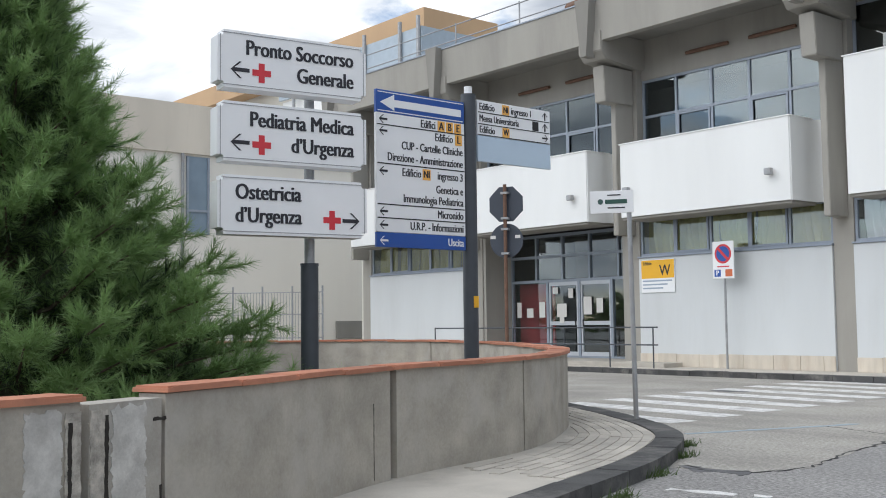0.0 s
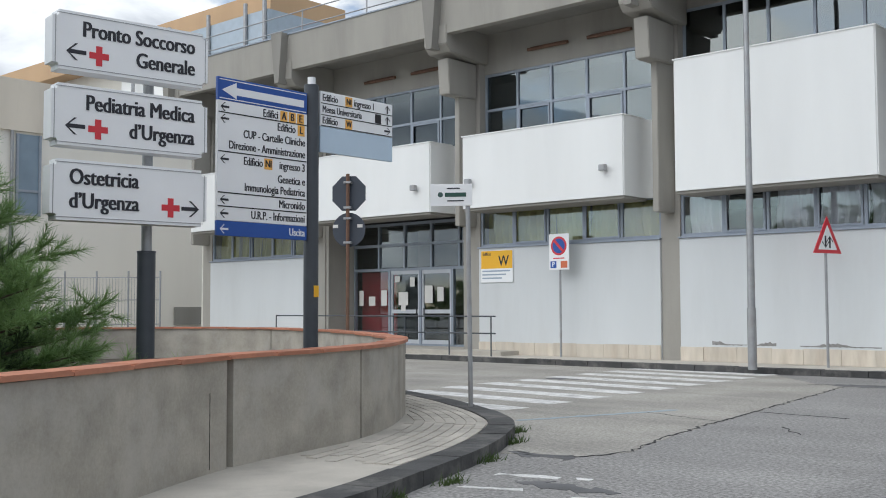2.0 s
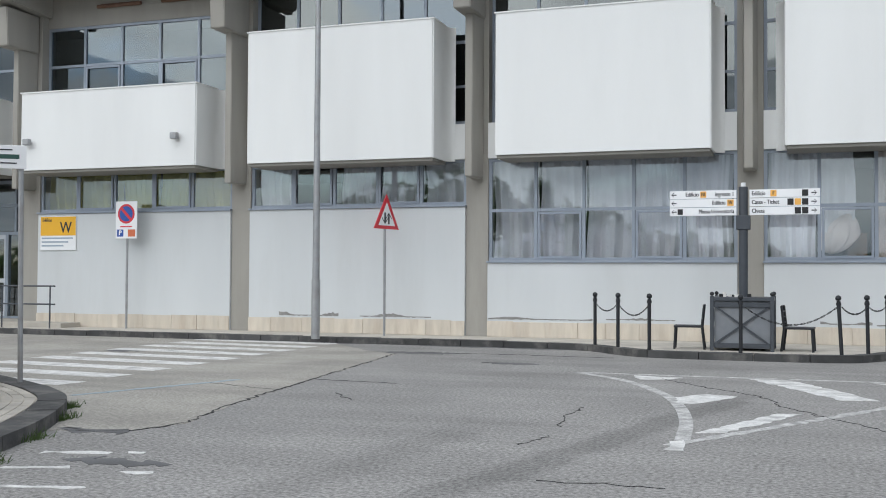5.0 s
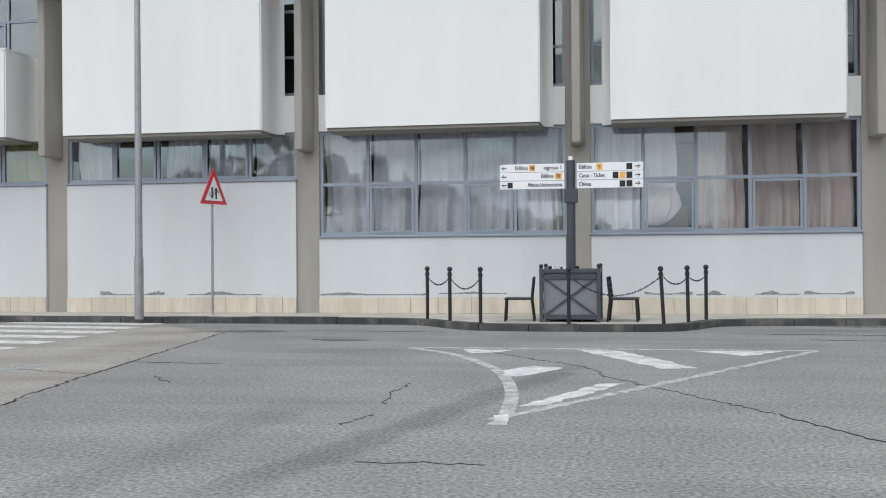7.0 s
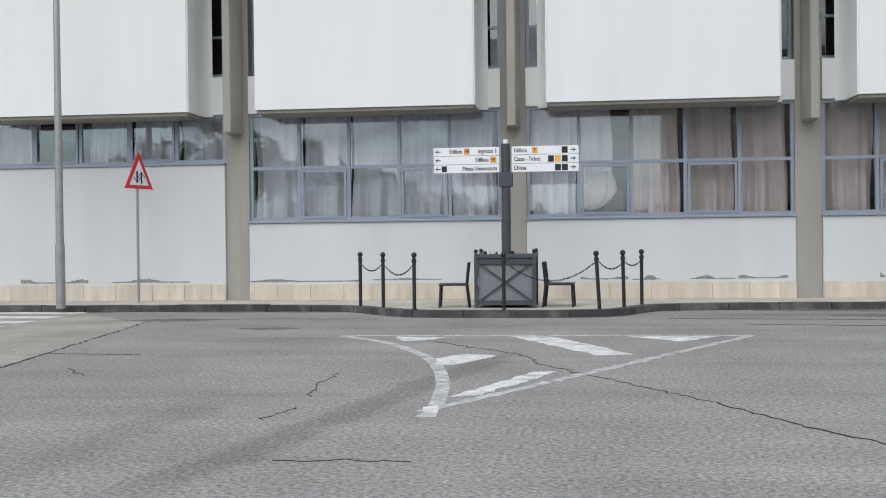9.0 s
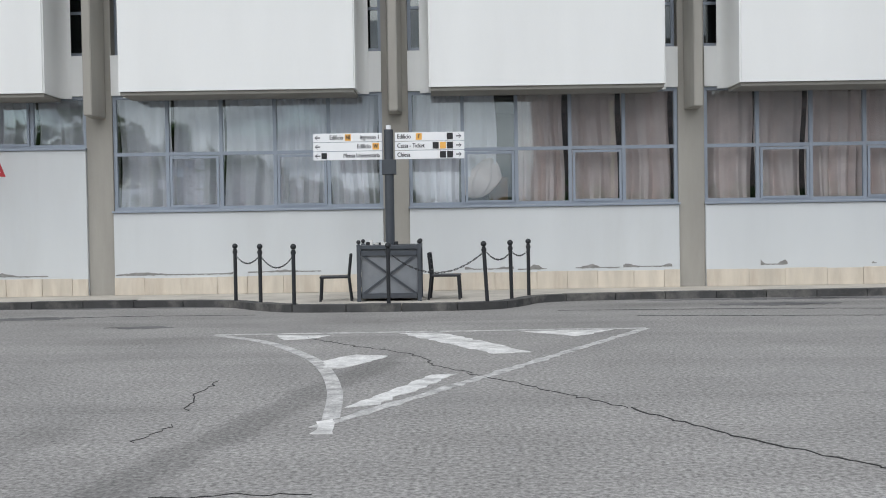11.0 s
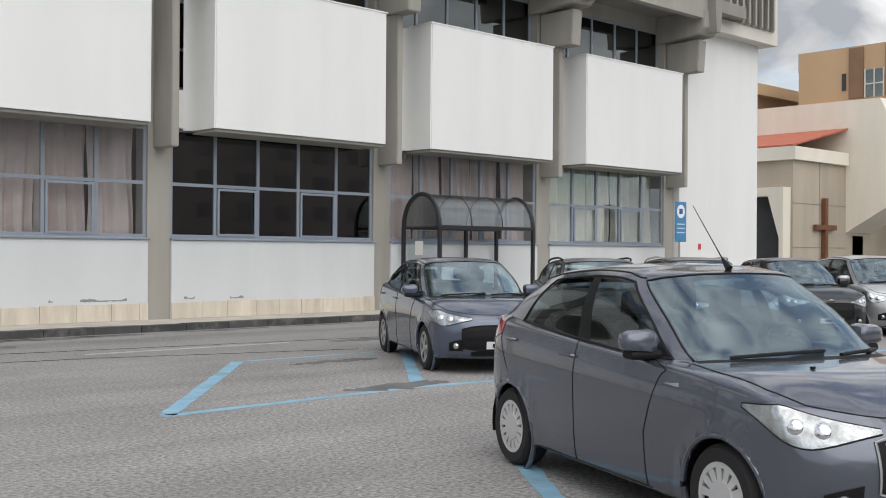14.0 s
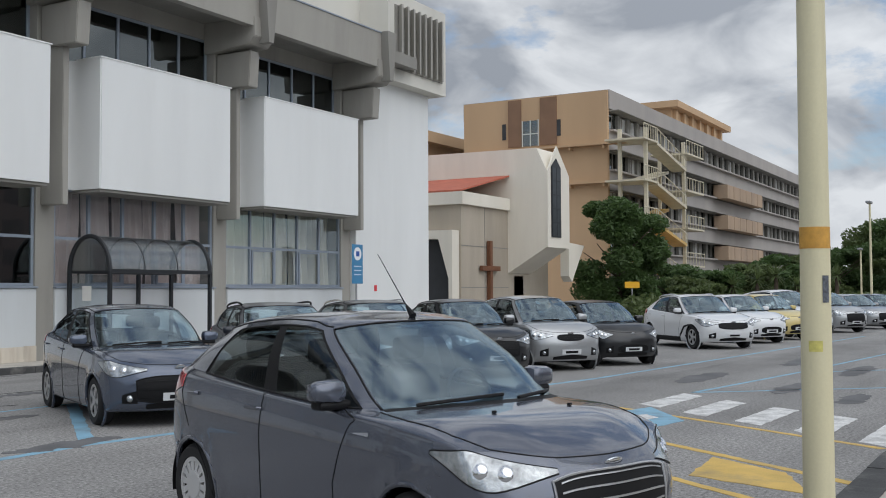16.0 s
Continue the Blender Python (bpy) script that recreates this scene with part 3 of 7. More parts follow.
def cross_pts(x, z, s, a=0.32):
    h, k = s / 2, s * a / 2
    return [(x - k, z - h), (x + k, z - h), (x + k, z - k), (x + h, z - k), (x + h, z + k), (x + k, z + k), (x + k, z + h), (x - k, z + h), (x - k, z + k), (x - h, z + k), (x - h, z - k), (x - k, z - k)]


def ring(cx, cz, r, n=28, a0=0.0):
    return [(cx + r * math.cos(a0 + 2 * math.pi * i / n), cz + r * math.sin(a0 + 2 * math.pi * i / n)) for i in range(n)]


# ---- pavements and kerbs ----
def kerb_run(owner, line, width=0.3, z1=0.13, step=0.85, seed=1):
    """Kerb stones laid end to end along a line, their outer face on it."""
    rnd = random.Random(seed)
    outer = resample(line, step / 6)
    inner = offset(outer, width)
    for i in range(0, len(outer) - 1, 6):
        o, n = outer[i:i + 7], inner[i:i + 7]
        if len(o) < 2:
            continue
        o = [o[0].lerp(o[1], 0.05)] + o[1:-1] + [o[-1].lerp(o[-2], 0.05)]
        n = [n[0].lerp(n[1], 0.05)] + n[1:-1] + [n[-1].lerp(n[-2], 0.05)]
        part("kerb_stone", ribbon(B(), o, n, -0.02, z1 + rnd.uniform(-0.006, 0.008)), M_KERB, owner)


def filled(line, z0, z1):
    bm = B()
    prism(bm, [(p[0], p[1], z0) for p in line], (0, 0, z1 - z0))
    bmesh.ops.triangulate(bm, faces=[f for f in bm.faces if len(f.verts) > 4])
    return bm


KERB = [(-3.3, -4.0), (-3.75, 0.0), (-4.05, 2.3), (-4.42, 4.09), (-4.88, 5.4), (-5.45, 6.85), (-6.3, 8.3), (-7.17, 9.15), (-8.2, 9.85), (-9.55, 10.6), (-11.5, 11.5), (-13.8, 12.9), (-17.0, 13.8), (-21.0, 13.0)]
WALL = [(-3.9, -4.5), (-4.2, -0.9), (-4.48, 0.69), (-4.72, 1.4), (-5.2, 2.47), (-6.15, 4.3), (-6.75, 6.35), (-7.65, 7.85), (-8.85, 9.15), (-10.9, 10.6), (-13.2, 11.8), (-15.6, 12.4), (-17.7, 12.0), (-19.0, 10.5), (-19.4, 8.0)]
kl = resample(KERB, 0.4)
corner = lone("pavement_corner", filled([(p.x, p.y) for p in offset(kl, 0.15)] + [(-21, 7), (-13, -4)], -0.02, 0.118), M_PAVE, "worn pale concrete pavement round the planted corner", "pavement", kind="structure")
lone("planting_bed", filled([(p.x, p.y) for p in offset(resample(WALL, 0.4), 0.22)] + [(-19, 2), (-12, -4)], 0.05, 0.4), mat("soil", (0.07, 0.055, 0.04), 0.95, vary=0.4, scale=4, bump=0.6), "dark soil bed inside the low wall", "soil", kind="structure")
FK = [(-40, 20.35), (-20, 20.3), (-14, 20.25), (-9, 20.2), (-4.6, 20.25), (-3.1, 19.95), (-2.3, 19.1), (-1.6, 18.6), (0.2, 18.45), (1.75, 18.6), (2.35, 19.2), (2.9, 20.05), (4.4, 20.35), (10, 20.4), (16, 20.4), (34, 20.4), (40, 20.4)]
fline = resample(FK, 0.4)
front = lone("pavement_front", ribbon(B(), [Vector((p.x, 24.5, 0)) for p in fline], offset(fline, 0.15), -0.02, 0.118), M_PAVE, "narrow worn pavement along the building front", "pavement", kind="structure")

# ---- road surface marks ----
def flake(pts, z=0.004):
    bm = B()
    prism(bm, [(x, y, -0.003) for x, y in pts], (0, 0, z + 0.003))
    return bm


def ragged(pts, amp, seed, step=0.12):
    """The outline with uneven, worn edges."""
    rnd = random.Random(seed)
    out = []
    for a, b in zip(pts, pts[1:] + pts[:1]):
        d = math.hypot(b[0] - a[0], b[1] - a[1])
        n = max(1, int(d / step))
        for i in range(n):
            t = i / n
            out.append((a[0] + (b[0] - a[0]) * t + rnd.uniform(-amp, amp), a[1] + (b[1] - a[1]) * t + rnd.uniform(-amp, amp)))
    return out


def stripe(a, b, w, material, name="road_marking", label="painted line on the asphalt", amp=0.012, seed=0, z=0.004, cat="road marking"):
    a, b = Vector((*a, 0)), Vector((*b, 0))
    t = (b - a).normalized()
    n = Vector((-t.y, t.x, 0)) * w / 2
    pts = [(p.x, p.y) for p in (a - n, b - n, b + n, a + n)]
    return lone(name, flake(ragged(pts, amp, seed), z), material, label, cat, kind="structure")


lone("old_road_surface", flake(ragged([(-40, 20.5), (-40, 8), (-9.5, 10.6), (-7.2, 9.1), (-6.2, 8.2), (-5.55, 7.1), (-4.9, 7.3), (-4.66, 8.0), (-4.96, 9.3), (-5.29, 11.25), (-5.65, 13.58), (-6.24, 17.61), (-7.2, 18.4), (-9, 20.5)], 0.05, 3, 0.25), 0.003), M_ASPH_OLD, "older browner asphalt with a broken edge", "road", kind="structure")
for i in range(9):
    y = 10.72 + 1.14 * i
    stripe((-8.2 - 0.05 * i, y + 0.05), (-11.6 - 0.06 * i, y + 0.35), 0.5, M_LINE, "crossing_stripe", "worn white zebra crossing stripe", 0.015, i, 0.007)
stripe((-7.25, 9.6), (-6.4, 12.1), 0.1, mat("faded_blue_paint", (0.30, 0.36, 0.40), 0.8, vary=0.2, scale=5), label="faded pale blue line", amp=0.03, seed=4, z=0.007)
# broken white blocks beside the kerb
for i, (a, b) in enumerate((((-4.15, 4.8), (-3.5, 5.0)), ((-4.6, 5.4), (-4.1, 5.62)), ((-4.8, 6.1), (-4.25, 6.25)), ((-3.62, 5.55), (-3.4, 5.65)), ((-4.1, 6.3), (-3.95, 6.33)))):
    stripe(a, b, 0.09, M_LINE, label="flaked remains of a white line", amp=0.035, seed=20 + i)
# painted triangle island
LAB = "worn white traffic island outline"
isl = [(-2.21, 15.05), (-1.35, 14.1), (-0.62, 12.6), (-0.26, 11.4), (-0.01, 9.96), (0.1, 8.6)]
l1 = resample(isl, 0.3)
bm = B()
lft, rgt = offset(l1, -0.07), offset(l1, 0.07)
ribbon(bm, lft, rgt, -0.003, 0.004)
lone("road_marking", bm, M_LINE_WORN, LAB, "road marking", kind="structure")
stripe((0.02, 8.3), (3.78, 15.1), 0.12, M_LINE_WORN, label=LAB, amp=0.025, seed=31)
stripe((-2.2, 15.08), (3.78, 15.12), 0.11, M_LINE_WORN, label=LAB, amp=0.02, seed=32)
for i, pts in enumerate(([(0.16, 9.1), (0.42, 9.25), (1.1, 10.95), (0.86, 10.9)], [(-0.28, 11.5), (-0.1, 11.45), (0.36, 12.45), (-0.05, 12.6), (-0.35, 12.1)], [(0.35, 14.95), (0.95, 14.9), (1.98, 12.62), (1.55, 12.5)], [(2.05, 14.9), (3.3, 15.0), (2.72, 14.2)], [(-1.3, 14.9), (-0.6, 14.75), (-0.75, 14.4), (-1.15, 14.3)], [(0.02, 8.05), (0.2, 8.05), (0.14, 8.6), (0.02, 8.5)])):
    lone("road_marking", flake(ragged(pts, 0.03, 40 + i), 0.005), M_LINE, "worn white hatched road marking", "road marking", kind="structure")


def crack(pts, w, seed):
    """A meandering split in the asphalt."""
    rnd = random.Random(seed)
    line = resample(pts, 0.09)
    line = [p + Vector((rnd.gauss(0, 0.022), rnd.gauss(0, 0.022), 0)) for p in line]
    ws = [w * rnd.uniform(0.25, 1.2) for _ in line]
    a = [p + Vector((v, v * 0.6, 0)) for p, v in zip(line, ws)]
    b = [p - Vector((v, v * 0.6, 0)) for p, v in zip(line, ws)]
    lone("asphalt_crack", ribbon(B(), a, b, -0.002, 0.0055), M_CRACK, "dark jagged crack in the asphalt", "crack", kind="structure")


crack([(1.2, 11.0), (1.7, 10.2), (2.45, 8.9)], 0.003, 13)
crack([(2.45, 8.9), (2.57, 8.68), (2.99, 7.75), (3.65, 6.73), (4.2, 6.0)], 0.008, 1)
crack([(-0.9, 14.6), (-0.2, 13.6), (0.6, 12.6), (0.9, 11.6), (1.25, 11.0)], 0.003, 2)
crack([(-1.22, 10.7), (-1.24, 9.97), (-1.12, 9.1)], 0.0035, 3)
crack([(-1.08, 8.5), (-1.12, 8.2), (-1.25, 7.85)], 0.002, 11)
crack([(-5.5, 7.15), (-4.9, 7.35), (-4.68, 8.0), (-4.98, 9.3), (-5.3, 11.25), (-5.66, 13.58), (-6.25, 17.6)], 0.014, 4)
crack([(-6.6, 11.6), (-5.9, 11.3), (-5.3, 11.1)], 0.008, 5)
crack([(-7, 17.9), (-5.6, 18.2), (-4.0, 18.3), (-2.2, 18.2)], 0.014, 6)
crack([(2.9, 18.2), (6, 18.0), (10, 17.4), (14, 16.8)], 0.012, 7)
crack([(4, 17.0), (8, 16.4), (12, 15.2)], 0.009, 8)
crack([(-5.42, 12.53), (-4.8, 12.5), (-4.16, 12.44)], 0.006, 9)
crack([(-4.4, 11.03), (-3.98, 10.42)], 0.005, 12)
crack([(-0.65, 6.34), (-0.2, 6.35), (0.25, 6.38)], 0.002, 10)
for i, (x, y, rx, ry) in enumerate(((9.5, 11.15, 0.75, 0.22), (6.8, 18.9, 1.1, 0.3), (10.5, 13.9, 0.7, 0.14), (-11.4, 16.35, 0.42, 0.22), (-5.9, 18.1, 0.7, 0.25), (-3.9, 5.9, 0.42, 0.16), (-5.15, 7.25, 0.45, 0.16), (13.4, 16.6, 0.8, 0.2), (8.5, 20.0, 2.2, 0.14), (-3.6, 16.3, 0.5, 0.12))):
    lone("road_patch", flake(ragged([(x + rx * c, y + ry * s) for c, s in ring(0, 0, 1, 14)], 0.11, 60 + i, 0.08), 0.0045), M_PATCH, "dark damp asphalt repair", "road patch", kind="structure")


# damp grit in the gutter along the front kerb
for i in range(12):
    rnd = random.Random(200 + i)
    x = -11.5 + i * 2.3 + rnd.uniform(-0.4, 0.4)
    if -3.6 < x < 2.6:
        continue
    ln, d = rnd.uniform(1.2, 2.6), rnd.uniform(0.1, 0.3)
    n = 16
    far = [(x + ln * k / n, 20.16 - d * math.sin(math.pi * k / n) * rnd.uniform(0.4, 1.0) - 0.02) for k in range(n + 1)]
    lone("road_patch", flake(far + [(x + ln, 20.22), (x, 20.22)], 0.0045), M_PATCH, "dark damp grit along the gutter", "road patch", kind="structure")

# ---- low wall round the planting ----
planter_wall = thing("low_wall", "curved low cement wall with terracotta coping and open joints", "wall")
wl_line = resample(WALL, 0.1)
wl_in = offset(wl_line, 0.2)


def nearest(p):
    return min(range(len(wl_line)), key=lambda i: (wl_line[i].x - p[0]) ** 2 + (wl_line[i].y - p[1]) ** 2)


cuts = [0] + [nearest(p) for p in ((-4.62, 1.12), (-4.86, 1.72), (-6.15, 4.3), (-6.75, 6.35), (-9.3, 9.5), (-12.0, 11.2), (-15.3, 12.35), (-18.4, 11.4))] + [len(wl_line) - 1]
for n, (i, j) in enumerate(zip(cuts, cuts[1:])):
    g0 = {1: 0.25, 3: 0.45}.get(n, 0.1)
    o = [wl_line[i].lerp(wl_line[i + 1], g0 * 2)] + wl_line[i + 1:j] + [wl_line[j].lerp(wl_line[j - 1], 0.12)]
    q = [wl_in[i].lerp(wl_in[i + 1], g0 * 2)] + wl_in[i + 1:j] + [wl_in[j].lerp(wl_in[j - 1], 0.12)]
    part("wall_section", ribbon(B(), o, q, 0.05, 1.005 if n != 1 else 0.985), M_WALL_OLD if n == 1 else M_WALL, planter_wall, "cracked peeling cement section" if n == 1 else "")
part("joint_filler", ribbon(B(), offset(wl_line, 0.06)[cuts[3] - 1:cuts[3] + 3], offset(wl_line, 0.17)[cuts[3] - 1:cuts[3] + 3], 0.06, 0.98), M_CONC_DARK, planter_wall, "recessed dark mortar joint")
wl_out = offset(wl_line, -1.0)


def on_wall(name, s0, s1, z0, z1, material, amp, seed, out=0.004, step=0.05, label=""):
    """A ragged skin on the wall's road side; s runs along the wall from the open joint."""
    pts = ragged([(s0, z0), (s1, z0), (s1, z1), (s0, z1)], amp * 0.35, seed, step * 0.4)

    def place(s, d):
        f = max(0.0, min(len(wl_line) - 1.001, cuts[1] + s / 0.1))
        i = int(f)
        a, n = wl_line[i].lerp(wl_line[i + 1], f - i), (wl_out[i] - wl_line[i]).normalized()
        return a.x + n.x * d, a.y + n.y * d
    bm = B()
    vs = [[bm.verts.new((*place(s, d), max(0.04, min(0.995, z)))) for s, z in pts] for d in (-0.01, out)]
    bm.faces.new(vs[1])
    for i in range(len(pts)):
        j = (i + 1) % len(pts)
        bm.faces.new((vs[0][i], vs[0][j], vs[1][j], vs[1][i]))
    bmesh.ops.recalc_face_normals(bm, faces=bm.faces)
    bmesh.ops.triangulate(bm, faces=[f for f in bm.faces if len(f.verts) > 4])
    return part(name, bm, material, planter_wall, label)


on_wall("lime_patch", -0.34, -0.13, 0.04, 0.97, M_LIME, 0.035, 1, label="ragged pale skim where the paint has peeled")
on_wall("lime_patch", -1.3, -1.02, 0.62, 0.82, M_LIME, 0.05, 2)
on_wall("lime_patch", -0.86, -0.8, 0.74, 0.8, M_LIME, 0.02, 3)
on_wall("lime_patch", -1.12, -0.98, 0.05, 0.22, M_LIME, 0.05, 4)
on_wall("rubble_edge", -0.11, -0.01, 0.06, 0.95, M_RUBBLE, 0.014, 5, 0.009, label="crumbled mortar edge")
on_wall("crevice", -0.095, -0.07, 0.1, 0.9, M_CREVICE, 0.012, 6, 0.011, label="dark open crack")
on_wall("rubble_edge", 0.055, 0.17, 0.42, 0.95, M_RUBBLE, 0.016, 7, 0.007, label="crumbled mortar edge")
on_wall("crevice", 0.155, 0.18, 0.44, 0.92, M_CREVICE, 0.012, 8, 0.010, label="dark open crack")
on_wall("lime_patch", 0.21, 0.46, 0.1, 0.96, M_LIME, 0.045, 9, label="ragged pale skim where the paint has peeled")
on_wall("crevice", 0.575, 0.59, 0.05, 0.5, M_CREVICE, 0.012, 10, 0.004, 0.06, label="dark open crack")
on_wall("crevice", 0.52, 0.62, 0.86, 0.88, M_CREVICE, 0.014, 11, 0.004, 0.03)
on_wall("crevice", 3.22, 3.226, 0.15, 0.75, M_CREVICE, 0.006, 12, 0.003, 0.08)
co, ci = offset(wl_line, -0.035), offset(wl_line, 0.235)
rnd = random.Random(5)
for n, (i, j) in enumerate(zip(cuts, cuts[1:])):
    if n == 1:
        continue
    s = i
    while s < j - 1:
        e = min(s + 7, j)
        if j - e < 2:
            e = j
        if not (n == 3 and s == i + 5):
            a = [co[s].lerp(co[s + 1], 0.04)] + co[s + 1:e] + [co[e].lerp(co[e - 1], 0.04)]
            b = [ci[s].lerp(ci[s + 1], 0.04)] + ci[s + 1:e] + [ci[e].lerp(ci[e - 1], 0.04)]
            dz = rnd.uniform(-0.004, 0.006)
            bm = ribbon(B(), a, b, 1.007 + dz, 1.044 + dz)
            es = [ed for ed in bm.edges if min(v.co.z for v in ed.verts) > 1.025 + dz and len(ed.link_faces) == 2]
            bmesh.ops.bevel(bm, geom=[ed for ed in es if any(abs(f.normal.z) < 0.5 for f in ed.link_faces)], offset=0.013, segments=2, affect="EDGES")
            part("coping_tile", bm, M_TERRA, planter_wall)
        s = e


# ---- sign boards on the planted corner ----
def light_box(parent, z0, z1, lines, arrow_x, arrow_turn, cross_x):
    bm = box(B(), -0.79, 0.79, -0.1, 0.1, z0, z1)
    vert = [e for e in bm.edges if abs(e.verts[0].co.y - e.verts[1].co.y) > 0.1]
    bmesh.ops.bevel(bm, geom=vert, offset=0.06, segments=5, affect="EDGES")
    body = part("box", bm, M_SIGNWHITE, parent, "white plastic light box with rounded corners", smooth=True)
    h = z1 - z0
    frame_bm = B()
    for a in (rect(-0.75, 0.75, z0 + 0.025, z0 + 0.032), rect(-0.75, 0.75, z1 - 0.032, z1 - 0.025), rect(-0.765, -0.758, z0 + 0.05, z1 - 0.05), rect(0.758, 0.765, z0 + 0.05, z1 - 0.05)):
        prism(frame_bm, [(x, -0.104, z) for x, z in a], (0, 0.003, 0))
    part("rim", frame_bm, M_STEEL, body)
    for s, x, z, al in lines:
        text(s, 0.212, M_INK, body, x * 0.95, z0 + h * z, -0.104, al, 0.79, 0.026)
    flat("arrow", arrow_pts(arrow_x, z0 + h * (0.32 if arrow_turn == 0 else 0.3), 0.19, arrow_turn), M_INK, body, -0.101)
    flat("cross", cross_pts(cross_x, z0 + h * 0.3, 0.19), M_RED, body, -0.101, label="red cross")


er = thing("emergency_sign", "three stacked white light boxes with red crosses on a grey post", "sign", pose(-8.13, 4.56, 0, 0, 0, 81.5))
bm = rod(B(), (0.27, 0.16, 0.2), (0.27, 0.16, 1.98), 0.09, seg=20)
rod(bm, (0.27, 0.16, 1.98), (0.27, 0.16, 2.0), 0.094, seg=20)
part("post", bm, M_POSTGREY, er, smooth=True)
part("mast", rod(B(), (0.27, 0.16, 2.0), (0.27, 0.16, 4.27), 0.052, seg=16), M_STEEL, er, "bare galvanised mast", smooth=True)
light_box(er, 3.66, 4.22, (("Pronto Soccorso", 0.68, 0.71, "RIGHT"), ("Generale", 0.68, 0.32, "RIGHT")), -0.565, 0, -0.345)
light_box(er, 2.95, 3.53, (("Pediatria Medica", 0.68, 0.71, "RIGHT"), ("d\u2019Urgenza", 0.68, 0.32, "RIGHT")), -0.565, 0, -0.345)
light_box(er, 2.25, 2.82, (("Ostetricia", -0.645, 0.71, "LEFT"), ("d\u2019Urgenza", -0.645, 0.32, "LEFT")), 0.61, 180, 0.4)

dr = thing("directory_sign", "dark grey post with white direction boards and blue panels", "sign", pose(-8.12, 6.92, 0, 0, 0, 90))
bm = rod(B(), (0, 0.02, 0.1), (0, 0.02, 3.98), 0.085, seg=20)
part("post", bm, M_POSTGREY, dr, smooth=True)
part("cap", rod(B(), (0, 0.02, 3.981), (0, 0.02, 4.07), 0.045, seg=14), M_SIGNWHITE, dr)
part("sticker", box(B(), -0.03, 0.04, -0.07, -0.064, 1.55, 1.68), M_YELLOW, dr)


def board(parent, x0, x1, z0, z1, material):
    """A flat board with broken edges."""
    return part("board", box(B(), x0, x1, -0.02, 0.02, z0, z1, 0.004), material, parent)


L0, R0 = -1.33, -0.1
bt = board(dr, L0, R0, 3.625, 3.87, M_SBLUE)
flat("rim", [(L0 + 0.02, 3.64), (R0 - 0.02, 3.64), (R0 - 0.02, 3.65), (L0 + 0.02, 3.65)], M_SIGNWHITE, bt, -0.021)
flat("rim", [(L0 + 0.02, 3.84), (R0 - 0.02, 3.84), (R0 - 0.02, 3.85), (L0 + 0.02, 3.85)], M_SIGNWHITE, bt, -0.021)
flat("arrow", [(L0 + 0.05, 3.735), (L0 + 0.24, 3.83), (L0 + 0.24, 3.775), (R0 - 0.05, 3.775), (R0 - 0.05, 3.695), (L0 + 0.24, 3.695), (L0 + 0.24, 3.655)], M_SIGNWHITE, bt, -0.021)
bb = board(dr, L0, R0, 2.35, 3.622, M_SIGNWHITE)
for z in (3.495, 3.08, 2.645, 2.5):
    flat("divider", rect(L0 + 0.01, R0 - 0.01, z - 0.006, z + 0.006), M_BLACK, bb, -0.021)
for s, z in (("CUP - Cartelle Cliniche", 3.29), ("Direzione - Amministrazione", 3.155), ("Genetica e", 2.845), ("Immunologia Pediatrica", 2.72), ("Micronido", 2.57), ("U.R.P. - Informazioni", 2.425)):
    text(s, 0.125, M_INK, bb, R0 - 0.03, z, -0.022, "RIGHT", 0.72, 0.012)
text("Edifici", 0.125, M_INK, bb, R0 - 0.42, 3.555, -0.022, "RIGHT", 0.72, 0.01)
for c, x in (("A", 0.34), ("B", 0.22), ("E", 0.1)):
    flat("tag", rect(R0 - x - 0.05, R0 - x + 0.05, 3.5, 3.615), M_ORANGE, bb, -0.021)
    text(c, 0.12, M_INK, bb, R0 - x, 3.555, -0.026, "CENTER", 0.8, 0.02)
text("Edificio", 0.125, M_INK, bb, R0 - 0.17, 3.425, -0.022, "RIGHT", 0.72, 0.01)
flat("tag", rect(R0 - 0.14, R0 - 0.04, 3.365, 3.485), M_ORANGE, bb, -0.021)
text("L", 0.12, M_INK, bb, R0 - 0.09, 3.425, -0.026, "CENTER", 0.8, 0.02)
text("ingresso 3", 0.125, M_INK, bb, R0 - 0.03, 3.0, -0.022, "RIGHT", 0.72, 0.01)
flat("tag", rect(R0 - 0.61, R0 - 0.5, 2.94, 3.06), M_ORANGE, bb, -0.021)
text("NI", 0.11, M_INK, bb, R0 - 0.555, 3.0, -0.026, "CENTER", 0.8, 0.02)
text("Edificio", 0.125, M_INK, bb, R0 - 0.63, 3.0, -0.022, "RIGHT", 0.72, 0.01)
for z in (3.555, 3.43, 3.0, 2.57, 2.425):
    flat("arrow", arrow_pts(L0 + 0.09, z, 0.11, 0), M_INK, bb, -0.021)
bu = board(dr, L0, R0, 2.19, 2.347, M_SBLUE)
text("Uscita", 0.12, M_SIGNWHITE, bu, R0 - 0.03, 2.268, -0.022, "RIGHT", 0.76, 0.012)
flat("arrow", arrow_pts(L0 + 0.09, 2.26, 0.11, 0), M_SIGNWHITE, bu, -0.021)
board(dr, 0.1, 1.28, 3.22, 3.52, M_LBLUE)
bw = board(dr, 0.1, 1.28, 3.523, 3.93, M_SIGNWHITE)
for z in (3.79, 3.655, 3.53):
    flat("divider", rect(0.11, 1.27, z - 0.005, z + 0.005), M_BLACK, bw, -0.021)
text("Edificio", 0.115, M_INK, bw, 0.13, 3.855, -0.022, "LEFT", 0.72, 0.01)
flat("tag", rect(0.49, 0.6, 3.8, 3.915), M_ORANGE, bw, -0.021)
